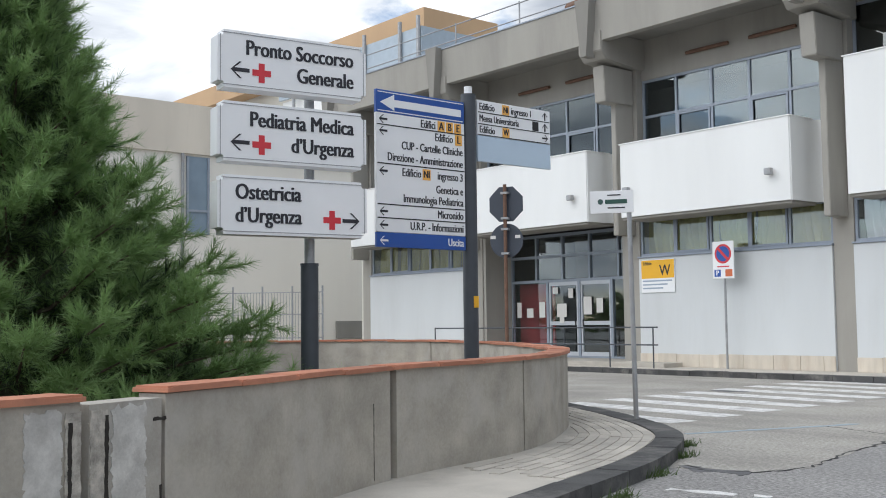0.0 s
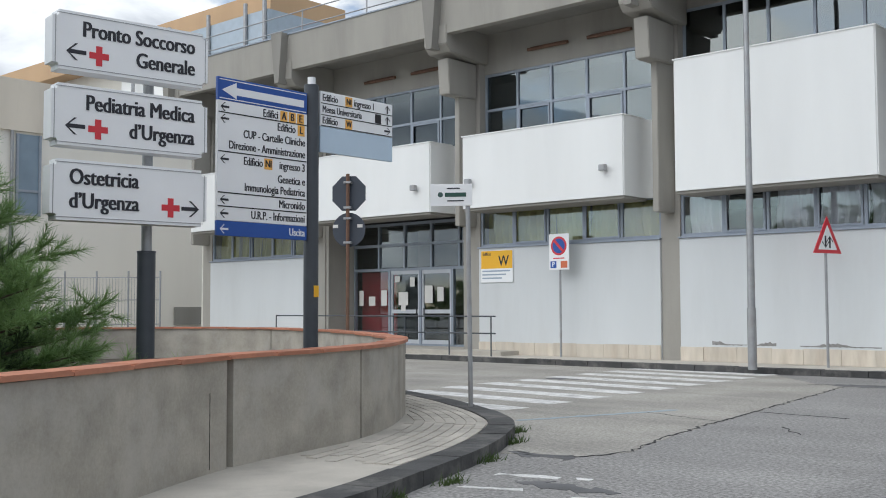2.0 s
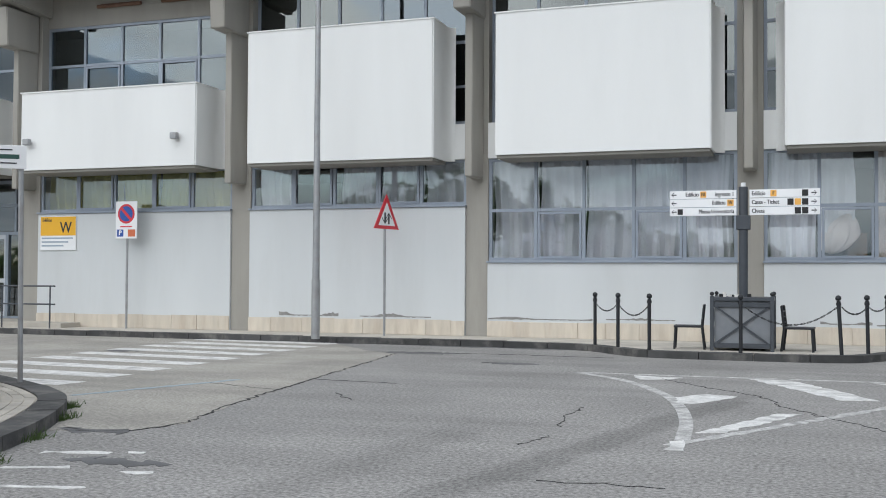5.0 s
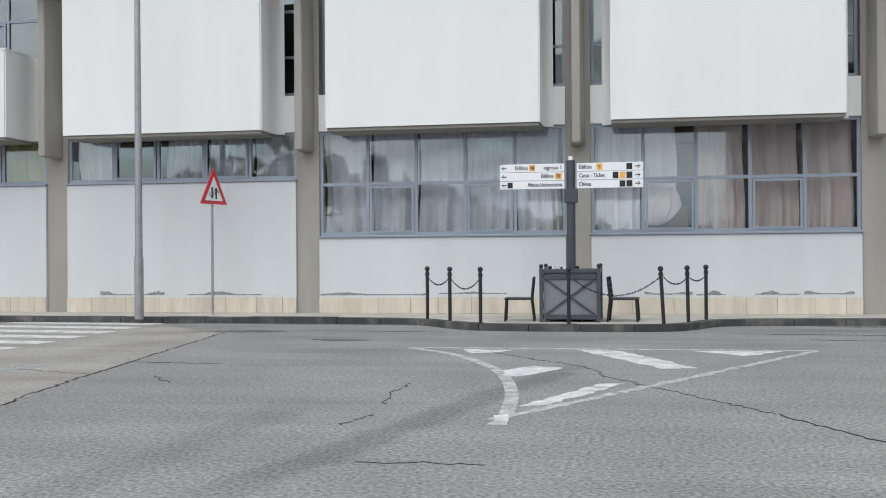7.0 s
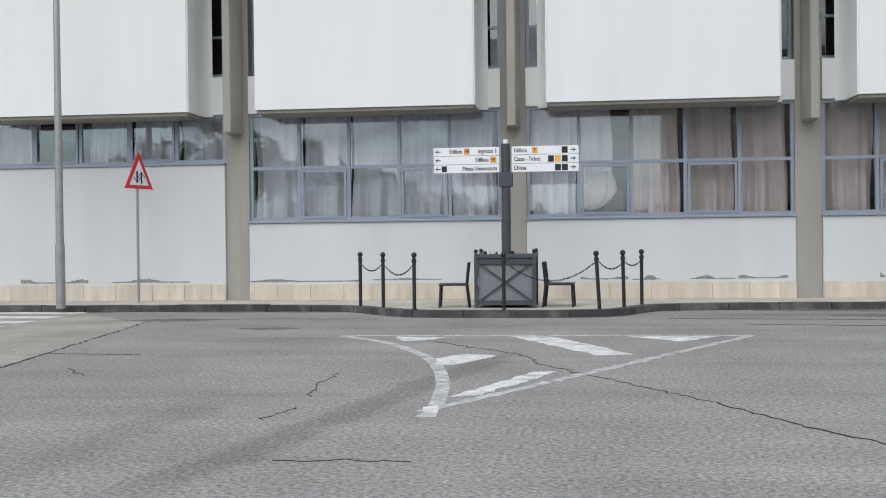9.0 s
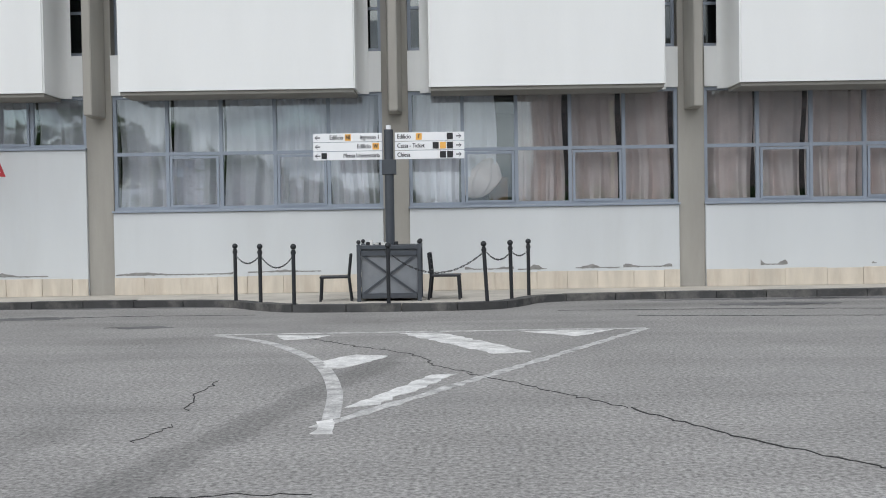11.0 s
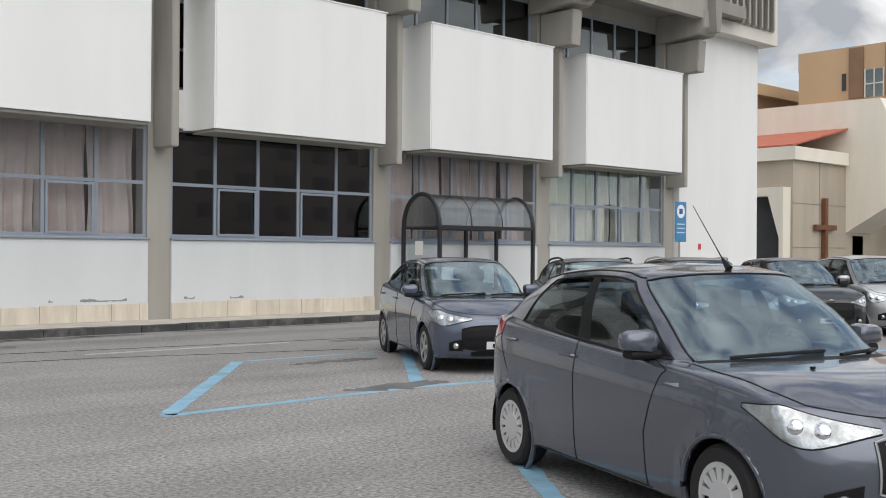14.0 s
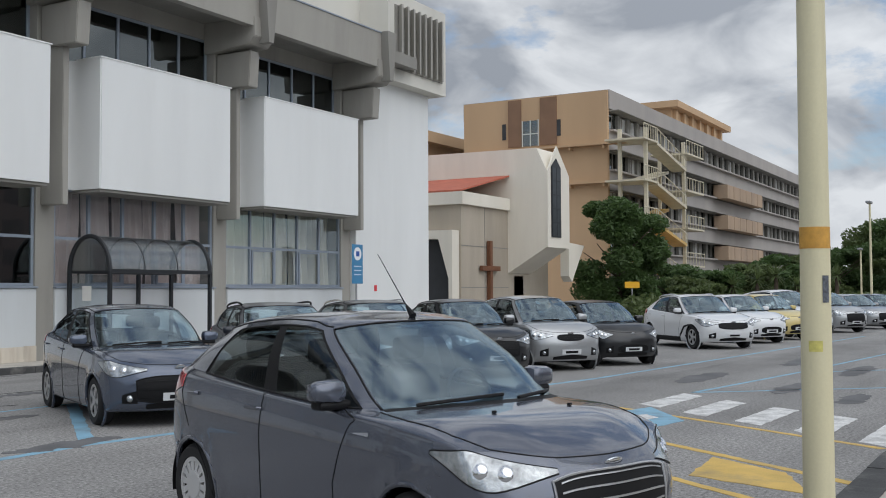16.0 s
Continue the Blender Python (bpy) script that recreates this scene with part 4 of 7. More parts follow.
text("NI", 0.1, M_INK, bw, 0.545, 3.855, -0.026, "CENTER", 0.8, 0.02)
text("ingresso 1", 0.115, M_INK, bw, 0.63, 3.855, -0.022, "LEFT", 0.72, 0.01)
text("Mensa Universitaria", 0.115, M_INK, bw, 0.13, 3.72, -0.022, "LEFT", 0.68, 0.01)
flat("tag", rect(0.98, 1.08, 3.665, 3.775), M_BLACK, bw, -0.021)
text("Edificio", 0.115, M_INK, bw, 0.13, 3.59, -0.022, "LEFT", 0.72, 0.01)
flat("tag", rect(0.49, 0.6, 3.535, 3.645), M_ORANGE, bw, -0.021)
text("W", 0.1, M_INK, bw, 0.545, 3.59, -0.026, "CENTER", 0.8, 0.02)
for z, t in ((3.855, -90), (3.72, -90), (3.59, 180)):
    flat("arrow", arrow_pts(1.19, z, 0.1, t), M_INK, bw, -0.021)

# ---- single signs ----
st = thing("stop_sign", "backs of an octagonal and a round sign on rusty pole", "road sign", pose(-13.38, 12.38, 0.14, 0, 0, 28))
part("pole", rod(B(), (0, 0, -0.1), (0, 0, 3.78), 0.034, seg=12), M_RUST, st)
DK = mat("sign_back_grey", (0.045, 0.055, 0.075), 0.5, vary=0.1)
part("octagon_plate", prism(B(), [(x, 0.06, z) for x, z in ring(0, 3.42, 0.35, 8, math.pi / 8)], (0, 0.02, 0)), DK, st)
part("round_plate", prism(B(), [(x, 0.06, z) for x, z in ring(0, 2.74, 0.32, 28)], (0, 0.02, 0)), DK, st)
for z in (3.62, 3.15, 2.95, 2.5):
    part("clamp", box(B(), -0.07, 0.07, -0.045, 0.06, z - 0.02, z + 0.02), M_STEEL, st)
for x in (-0.26, 0.22):
    part("sticker", box(B(), x - 0.05, x + 0.05, 0.052, 0.06, 2.78, 2.84), M_PAPER, st)

M_INKGREEN = mat("green_ink", (0.03, 0.09, 0.07), 0.5)
gs = thing("street_name_sign", "small white street name plate on a leaning steel pole", "road sign", pose(-8.04, 9.6, 0.11, 0, -0.6, 40))
part("pole", rod(B(), (0, 0, 0), (0, 0, 2.95), 0.032, seg=14), M_STEEL, gs, smooth=True)
pl = part("plate", box(B(), -0.49, 0.06, -0.05, -0.03, 2.66, 2.95, 0.004), M_SIGNWHITE, gs)
flat("lettering_bar", rect(-0.3, -0.02, 2.78, 2.835), M_INKGREEN, pl, -0.051, label="dark bar of lettering")
flat("lettering_bar", rect(-0.27, -0.1, 2.885, 2.9), M_INK, pl, -0.051)
flat("lettering_bar", rect(-0.27, -0.05, 2.72, 2.735), M_INK, pl, -0.051)
flat("emblem", ring(-0.36, 2.81, 0.035, 16), mat("emblem_green", (0.05, 0.1, 0.09), 0.5), pl, -0.051)

np_ = thing("no_parking_sign", "white no parking panel on a slim grey pole by the wall", "road sign", pose(-15.25, 21.75, 0.26))
part("pole", rod(B(), (0, 0, -0.15), (0, 0, 2.2), 0.03, seg=12), M_STEEL, np_)
bd = part("plate", box(B(), -0.32, 0.32, -0.055, -0.035, 2.15, 3.1, 0.01), M_SIGNWHITE, np_)
flat("ring", ring(0, 2.78, 0.25), M_RED, bd, -0.056)
flat("disc", ring(0, 2.78, 0.195), M_SBLUE, bd, -0.060)
flat("bar", [(-0.185, 2.915), (-0.135, 2.965), (0.185, 2.645), (0.135, 2.595)], M_RED, bd, -0.064)
flat("parking_tag", rect(-0.27, -0.08, 2.2, 2.38), M_SBLUE, bd, -0.056)
text("P", 0.18, M_SIGNWHITE, bd, -0.175, 2.29, -0.061, "CENTER", 0.9, 0.02)
flat("warning_tag", rect(0.06, 0.27, 2.2, 2.38), mat("tag_orange", (0.6, 0.15, 0.06), 0.5), bd, -0.056)
flat("lettering_bar", rect(-0.18, 0.18, 2.44, 2.47), M_RED, bd, -0.056)

tri = thing("two_way_sign", "red-edged white triangular two-way traffic sign on a pole", "road sign", pose(-8.02, 21.4, 0.11, 0, 0, 74))
part("pole", rod(B(), (0, 0, 0), (0, 0, 2.5), 0.03, seg=12), M_STEEL, tri)
def tri_pts(s, cz):
    return [(-s, cz - s * 0.577), (s, cz - s * 0.577), (0, cz + s * 1.155)]
tp = part("plate", prism(B(), [(x, -0.055, z) for x, z in tri_pts(0.46, 2.72)], (0, 0.02, 0)), M_RED, tri)
flat("field", tri_pts(0.31, 2.71), M_SIGNWHITE, tp, -0.056)
for x, t in ((-0.07, 90), (0.07, -90)):
    flat("arrow", arrow_pts(x, 2.7, 0.26, t), M_INK, tp, -0.060)

ws = thing("building_sign", "orange and white wall sign marked Edificio W", "sign", pose(-17.65, FY - 0.004, 0))
wb = part("plate", box(B(), -0.57, 0.57, -0.03, 0, 2.13, 3.03, 0.006), M_SIGNWHITE, ws)
flat("field", rect(-0.56, 0.56, 2.52, 3.02), M_YELLOW, wb, -0.031)
text("W", 0.42, M_INK, wb, 0.25, 2.72, -0.036, "CENTER", 0.85, 0.0)
text("Edificio", 0.13, M_INK, wb, -0.5, 2.93, -0.036, "LEFT", 0.8, 0.01)
for z, w in ((2.45, 1.0), (2.35, 0.85), (2.25, 0.7)):
    flat("lettering_bar", rect(-0.52, -0.52 + w, z - 0.02, z + 0.02), mat("pale_ink", (0.35, 0.42, 0.5), 0.6, vary=0), wb, -0.031)

lp = thing("lamp_post", "tall galvanised street lamp pole at the kerb", "lamp post", pose(-9.05, 19.95, 0.1))
part("pole", rod(B(), (0, 0, 0), (0, 0, 9.5), 0.085, 0.05, 16), M_STEEL, lp, smooth=True)
part("base_sleeve", rod(B(), (0, 0, 0), (0, 0, 1.3), 0.095, seg=16), M_STEEL, lp, smooth=True)


# ---- planter with direction signs, posts and chairs ----
tub = thing("planter_box", "grey metal planter box with cross-braced sides and ball finials", "planter", pose(0, 19.85, 0.118))
M_TUB = mat("planter_grey", (0.20, 0.215, 0.235), 0.6, vary=0.15, scale=4, stain=(0.32, 0.32, 0.31), stain_amount=0.4)
part("body", box(B(), -0.5, 0.5, -0.5, 0.5, 0.05, 0.98), M_TUB, tub)
part("top_tray", box(B(), -0.56, 0.56, -0.56, 0.56, 0.93, 1.0, 0.006), M_POSTGREY, tub)
for sx in (-1, 1):
    for sy in (-1, 1):
        bm = box(B(), sx * 0.54 - 0.035, sx * 0.54 + 0.035, sy * 0.54 - 0.035, sy * 0.54 + 0.035, 0, 1.02, 0.004)
        c = part("corner_post", bm, M_POSTGREY, tub)
        part("finial", ball(B(), (sx * 0.54, sy * 0.54, 1.06), 0.04), M_IRON, c)
for rz in range(0, 360, 90):
    m = pose(0, 0, 0, 0, 0, rz)
    for z in (0.1, 0.86):
        part("rail", box(B(), -0.5, 0.5, -0.545, -0.515, z - 0.045, z + 0.045, 0.004), M_POSTGREY, tub, at=m)
    for s in (1, -1):
        part("brace", prism(B(), [(-0.5 * s, -0.535, 0.14), (-0.44 * s, -0.535, 0.14), (0.5 * s, -0.535, 0.82), (0.44 * s, -0.535, 0.82)], (0, 0.02 + 0.003 * s, 0)), M_POSTGREY, tub, at=m)
rnd = random.Random(8)
for i in range(7):
    x, y = rnd.uniform(-0.4, 0.4), rnd.uniform(-0.4, 0.1)
    bm = rod(B(), (x, y, 1.0), (x, y, 1.0 + rnd.uniform(0.03, 0.09)), rnd.uniform(0.03, 0.05), seg=9)
    lone("cup", bm, M_PAPER if i % 2 else M_IRON, "small discarded paper cup on the planter tray", "cup", group="cups on the planter", at=pose(0, 19.85, 0.12))

fp = thing("fingerpost", "dark grey post with six white direction boards above the planter", "sign", pose(0.0, 19.85, 0.118))
part("post", rod(B(), (0, 0, 0.9), (0, 0, 3.1), 0.085, seg=18), M_POSTGREY, fp, smooth=True)
part("bracket", box(B(), -0.13, 0.13, -0.1, 0.1, 2.28, 2.55, 0.01), M_POSTGREY, fp)
part("cap", rod(B(), (0, 0, 3.1), (0, 0, 3.18), 0.045, seg=14), M_SIGNWHITE, fp)
rows = (("Edificio NI ingresso 1", "Edificio F"), ("Edificio W", "Cassa - Ticket"), ("Mensa Universitaria", "Chiesa"))
for i, (a, b) in enumerate(rows):
    z = 2.96 - 0.165 * i
    for s, tx in ((-1, a), (1, b)):
        x0, x1 = (-1.37, -0.12) if s < 0 else (0.12, 1.38)
        bd = part("board", box(B(), x0, x1, -0.1, -0.07, z - 0.077, z + 0.077, 0.004), M_SIGNWHITE, fp)
        words = tx.split(" ")
        if s < 0:
            if words[-1] in ("W", "1"):
                tagx = (-0.29, -0.17, "W") if words[-1] == "W" else (-0.79, -0.68, "NI")
                flat("tag", rect(tagx[0], tagx[1], z - 0.06, z + 0.06), M_ORANGE, bd, -0.101)
                text(tagx[2], 0.1, M_INK, bd, (tagx[0] + tagx[1]) / 2, z, -0.106, "CENTER", 0.75, 0.02)
                if words[-1] == "1":
                    text("ingresso 1", 0.115, M_INK, bd, -0.16, z, -0.102, "RIGHT", 0.75, 0.014)
                text("Edificio", 0.115, M_INK, bd, tagx[0] - 0.03, z, -0.102, "RIGHT", 0.75, 0.014)
            else:
                text(tx, 0.115, M_INK, bd, -0.16, z, -0.102, "RIGHT", 0.72, 0.014)
                flat("tag", rect(-1.22, -1.12, z - 0.055, z + 0.055), M_BLACK, bd, -0.101)
            flat("arrow", arrow_pts(-1.29, z, 0.1, 0), M_INK, bd, -0.101)
        else:
            if words[-1] == "F":
                text("Edificio", 0.115, M_INK, bd, 0.16, z, -0.102, "LEFT", 0.75, 0.014)
                flat("tag", rect(0.5, 0.61, z - 0.06, z + 0.06), M_ORANGE, bd, -0.101)
                text("F", 0.1, M_INK, bd, 0.555, z, -0.106, "CENTER", 0.75, 0.02)
            else:
                text(tx, 0.115, M_INK, bd, 0.16, z, -0.102, "LEFT", 0.75, 0.014)
            for j, x in enumerate((1.12, 0.99, 0.86)):
                if j == 0 or i == 1 or (i == 2 and j == 1):
                    flat("tag", rect(x - 0.055, x + 0.055, z - 0.06, z + 0.06), M_ORANGE if (i == 1 and j == 1) else M_BLACK, bd, -0.101)
            flat("arrow", arrow_pts(1.28, z, 0.1, 180), M_INK, bd, -0.101)


def bollard(x, y, lean=0.0):
    t = thing("bollard", "slim black iron chain post with a ball top", "bollard", pose(x, y, 0.1, 0, lean, 0), group="chain posts")
    bm = rod(B(), (0, 0, 0), (0, 0, 0.98), 0.034, seg=14)
    part("shaft", bm, M_IRON, t, smooth=True)
    part("collar", rod(B(), (0, 0, 0.9), (0, 0, 0.95), 0.045, seg=14), M_IRON, t)
    part("ball_top", ball(B(), (0, 0, 1.03), 0.052), M_IRON, t, smooth=True)
    return t


posts = [(-2.88, 20.0, 0), (-2.3, 19.3, 0), (-1.62, 18.72, 0), (0.02, 18.62, 0), (1.72, 18.75, -3), (2.18, 19.35, -1), (2.56, 20.3, 0)]
for x, y, ln in posts:
    bollard(x, y, ln)


def chain(a, b, sag):
    """Links between two posts, every other one turned."""
    n = max(8, int(math.hypot(b[0] - a[0], b[1] - a[1]) / 0.055))
    bm = B()
    P = [Vector((a[0] + (b[0] - a[0]) * i / n, a[1] + (b[1] - a[1]) * i / n, a[2] + (b[2] - a[2]) * i / n - sag * 4 * (i / n) * (1 - i / n))) for i in range(n + 1)]
    for i in range(n):
        d = (P[i + 1] - P[i]).normalized()
        up = Vector((0, 0, 1)) if i % 2 else d.cross(Vector((0, 0, 1))).normalized()
        e = 0.01
        for s in (-1, 1):
            rod(bm, P[i] - d * 0.008 + up * e * s, P[i + 1] + d * 0.008 + up * e * s, 0.006, seg=4)
    lone("chain", bm, M_IRON, "black iron chain hanging between two posts", "chain", group="chains between posts")


for i, sag in ((0, 0.16), (1, 0.22), (4, 0.14), (5, 0.1)):
    a, b = posts[i], posts[i + 1]
    chain((a[0], a[1], 0.98), (b[0], b[1], 0.98), sag)
chain((0.1, 18.62, 0.95), (1.66, 18.75, 0.98), 0.32)


def chair(x, y, rz, label):
    """A dark metal terrace chair with a slatted back."""
    t = thing("metal_chair", label, "chair", pose(x, y, 0.118, 0, 0, rz) @ Matrix.Diagonal((1.1, 1.22, 0.98, 1)), group="chairs at the planter")
    for a in (-0.2, 0.2):
        part("leg", rod(B(), (a, -0.22, 0), (a, -0.2, 0.44), 0.019, seg=8), M_IRON, t)
        part("leg", rod(B(), (a, 0.24, 0), (a, 0.2, 0.44), 0.019, seg=8), M_IRON, t)
        part("back_upright", rod(B(), (a, 0.2, 0.44), (a, 0.235, 0.86), 0.02, seg=8), M_IRON, t)
    bm = box(B(), -0.22, 0.22, -0.23, 0.22, 0.42, 0.46, 0.012)
    part("seat", bm, M_IRON, t)
    for u in (0.25, 0.5, 0.75, 1.0):
        z, y0 = 0.44 + 0.42 * u, 0.2 + 0.035 * u
        part("back_slat", rod(B(), (-0.2, y0, z), (0.2, y0, z), 0.012, seg=8), M_IRON, t)
    return t


chair(-1.0, 19.7, -86, "dark metal chair facing away from the planter")
chair(1.0, 19.7, 86, "dark metal chair turned outward beside the planter")


# ---- entrance ----
ent = thing("entrance", "glazed grey aluminium entrance front with double doors and pinned notices", "entrance", pose(0, 23.4, 0))
EX0, EX1 = XC[1] + 0.27, XC[2] - 0.27
M_DOOR = mat("pale_grey_aluminium", (0.55, 0.58, 0.62), 0.4, metal=0.2, vary=0.05, scale=4)
M_RED_ROOM = mat("red_hall", (0.34, 0.03, 0.035), 0.7, vary=0.2, scale=2)
part("side_wall", box(B(), EX0 - 0.02, EX0 + 0.12, -1.2, 0, 0.1, 4.2), M_CONC, ent)
part("side_wall", box(B(), EX1 - 0.12, EX1 + 0.02, -1.2, 0, 0.1, 4.2), M_CONC, ent)
bm = B()
xs = [EX0 + 0.12 + (EX1 - EX0 - 0.24) * u for u in (0, 0.285, 0.52, 0.75, 1.0)]
xt = [EX0 + 0.12 + (EX1 - EX0 - 0.24) * i / 5 for i in range(6)]
for x in xs:
    box(bm, x - 0.05, x + 0.05, -0.06, 0.06, 0.25, 2.68)
for x in xt:
    box(bm, x - 0.035, x + 0.035, -0.06, 0.06, 2.68, 4.15)
for z in (2.66, 3.45, 4.12):
    box(bm, EX0 + 0.12, EX1 - 0.12, -0.055, 0.055, z - 0.045, z + 0.045)
box(bm, EX0 + 0.12, EX1 - 0.12, -0.05, 0.05, 0.22, 0.3)
part("frame", bm, M_ALU, ent)
for a, b in zip(xt, xt[1:]):
    for z0, z1 in ((2.72, 3.4), (3.5, 4.08)):
        p = part("pane", box(B(), a + 0.03, b - 0.03, -0.004, 0.004, z0, z1), M_GLASS, ent)
        p.visible_shadow = False
for i, (a, b) in enumerate(zip(xs, xs[1:])):
    if i in (1, 2):
        bm = B()
        for z0, z1 in ((0.3, 0.42), (1.25, 1.37), (2.5, 2.62)):
            box(bm, a + 0.06, b - 0.06, -0.035, 0.035, z0, z1)
        for x in (a + 0.06, b - 0.12):
            box(bm, x, x + 0.06, -0.034, 0.034, 0.42, 2.5)
        d = part("door", bm, M_DOOR, ent)
        part("handle", rod(B(), (b - 0.16 if i == 1 else a + 0.16, -0.06, 1.2), (b - 0.16 if i == 1 else a + 0.16, -0.06, 1.42), 0.016), M_IRON, d)
    p = part("pane", box(B(), a + 0.05, b - 0.05, -0.004, 0.004, 0.3, 2.62), M_GLASS, ent)
    p.visible_shadow = False
rnd = random.Random(3)
for x, z, w, h in ((xs[0] + 0.35, 1.75, 0.2, 0.5), (xs[0] + 0.85, 1.65, 0.3, 0.3), (xs[1] - 0.25, 1.75, 0.26, 0.5), (xs[1] + 0.35, 2.35, 0.22, 0.2), (xs[2] - 0.35, 2.25, 0.2, 0.3), (xs[1] + 0.62, 1.72, 0.42, 0.42), (xs[1] + 0.62, 1.42, 0.2, 0.2), (xs[2] + 0.35, 1.85, 0.34, 0.55), (xs[2] + 0.85, 1.85, 0.26, 0.45), (xs[3] + 0.85, 1.9, 0.38, 0.34)):
    lone("notice", box(B(), x - w / 2, x + w / 2, -0.05, -0.046, z - h / 2, z + h / 2), M_PAPER, "white paper notice taped to the entrance glass", "notice", group="notices on the doors", at=pose(0, 23.4, 0))
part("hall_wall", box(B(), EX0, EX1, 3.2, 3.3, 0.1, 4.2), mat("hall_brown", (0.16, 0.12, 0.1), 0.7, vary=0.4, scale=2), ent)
part("red_panel", box(B(), EX0 + 0.15, EX0 + 1.75, 0.3, 0.35, 0.2, 2.6), M_RED_ROOM, ent)
ramp = lone("entrance_ramp", box(B(), -26.0, -16.9, 21.3, 23.35, 0.1, 0.24, 0.01), M_PAVE, "low concrete entrance ramp", "ramp", kind="structure")
rail = thing("ramp_railing", "thin grey steel handrail along the entrance ramp", "railing", pose(0, 21.0, 0.11))
for x in (-26, -24.2, -22.3, -20.2, -18.5, -17.0):
    part("post", rod(B(), (x, 0, 0), (x, 0, 1.08), 0.02, seg=10), M_POSTGREY, rail)
for z in (1.08, 0.62):
    part("rail", rod(B(), (-26.0, 0, z), (-16.85, 0, z), 0.02, seg=10), M_POSTGREY, rail)

# ---- curtains ----
for k in range(10):
    a, b = XC[k] + 0.3, XC[k + 1] - 0.3
    if k in (1, 7):
        continue
    hi = k in (0, 2, 3)
    m_ = {2: M_CURTAIN_Y, 3: M_CURTAIN_W, 0: M_CURTAIN_Y, 4: M_CURTAIN_W, 5: M_CURTAIN}.get(k, M_CURTAIN)
    lab = {2: "yellowish drawn curtain behind the high window", 0: "yellowish drawn curtain behind the high window", 3: "pale drawn curtain with open gaps", 4: "pale drawn curtain with deep folds"}.get(k, "mauve pleated curtain drawn behind the window")
    lab = "cream curtain hanging in narrow pleats" if k == 9 else lab
    w = (b - a) / 5
    rnd = random.Random(k * 7)
    for i in range(5):
        if k == 3 and i == 1:
            continue
        mm = M_CURTAIN_W if (k == 5 and i == 0) else (M_CURTAIN_C if k == 9 else m_)
        z0 = 3.12 if hi else 1.84
        if k == 5 and i == 1:
            curtain(a + w * i, a + w * (i + 0.62), 2.45, 4.2, FY + 0.52, M_CURTAIN_W, 99, "pale curtain pulled aside in a loose swag", 11)
            bm = B()
            bmesh.ops.create_uvsphere(bm, u_segments=40, v_segments=16, radius=1.0)
            for v in bm.verts:
                th = math.atan2(v.co.y, v.co.x)
                q = (1 + 0.14 * math.sin(9 * th + 2.0 * v.co.z)) * (1 - 0.35 * max(0, v.co.z))
                v.co = Vector((a + w * (i + 0.36) + v.co.x * 0.36 * q + 0.16 * v.co.z, FY + 0.5 + v.co.y * 0.12 * q, 2.42 + 0.42 * v.co.z))
            lone("curtain", bm, M_CURTAIN, "pale curtain end gathered into a loose bundle", "curtain", group="curtains behind the windows", smooth=True)
            continue
        curtain(a + w * i + rnd.uniform(-0.02, 0.07), a + w * (i + 1) - rnd.uniform(0.0, 0.09), z0, 4.2, FY + 0.5 + rnd.uniform(0, 0.05), mm, k * 10 + i, lab, rnd.uniform(10, 19))
lone("wooden_cabinet", box(B(), 1.95, 2.35, 22.9, 23.3, 1.5, 2.45, 0.01), mat("brown_wood", (0.22, 0.10, 0.045), 0.5, vary=0.25, scale=6), "brown wooden cabinet glimpsed behind the parted curtain", "cabinet")
for k in range(3, 10):
    if k in (3, 4, 8):
        a, b = XC[k] + 0.3, XC[k + 1] - 0.3
        curtain(a, a + 1.3, 5.1, 8.8, FY + 0.7, M_CURTAIN, 300 + k, "dark upper floor curtain behind glass", 14)

# ---- worn plaster ----
rnd = random.Random(21)
M_SCAR = mat("bare_render", (0.27, 0.265, 0.255), 0.95, vary=0.3, scale=9, bump=0.6)
for k, spots in {3: ((0.15, 1.6), (0.55, 1.8)), 4: ((0.0, 2.4), (0.5, 1.5)), 5: ((0.2, 1.0), (0.4, 0.6), (0.62, 0.9), (0.8, 1.0)), 6: ((0.2, 0.55), (0.62, 0.1), (0.74, 1.0)), 7: ((0.05, 0.25), (0.26, 0.35))}.items():
    for u, ln in spots:
        x = XC[k] + 0.3 + u * 5.4
        z = 0.53 + rnd.uniform(0, 0.03)
        n = max(8, int(ln / 0.05))
        hump = rnd.uniform(0.04, 0.11)
        lo = [(x + ln * i / n, z - 0.012 + rnd.uniform(-0.01, 0.006)) for i in range(n + 1)]
        hi = [(x + ln * i / n, z + 0.006 + hump * max(0, math.sin(math.pi * i / n * 2.2 + u * 9)) * rnd.uniform(0.4, 1.0)) for i in range(n, -1, -1)]
        part("flaked_patch", prism(B(), [(a, FY - 0.006, c) for a, c in lo + hi], (0, 0.004, 0)), M_SCAR, main, "flaked bare render patch")

# ---- end tower and roof things ----
tw = thing("stair_tower", "tall smooth pale tower with a louvred top", "tower")
part("shaft", box(B(), 30.7, 35.5, 21.95, 30, 0, 9.8), M_WHITE, tw)
part("parapet_wall", box(B(), 5, 33.2, 22.6, 23.0, 9.9, 12.4), M_CREAMW, tw)
bm = box(B(), 31.9, 35.9, 21.4, 26, 9.05, 12.2)
cap_ = part("louvre_box", bm, M_CREAMW, tw, "cream concrete box with vertical louvres")
# flat darker panel painted as the shade between the louvres
part("recess_shade_panel", box(B(), 32.3, 35.6, 21.36, 21.4, 9.5, 11.75), M_CONC_DARK, cap_)
for i in range(8):
    x = 32.4 + i * 0.4
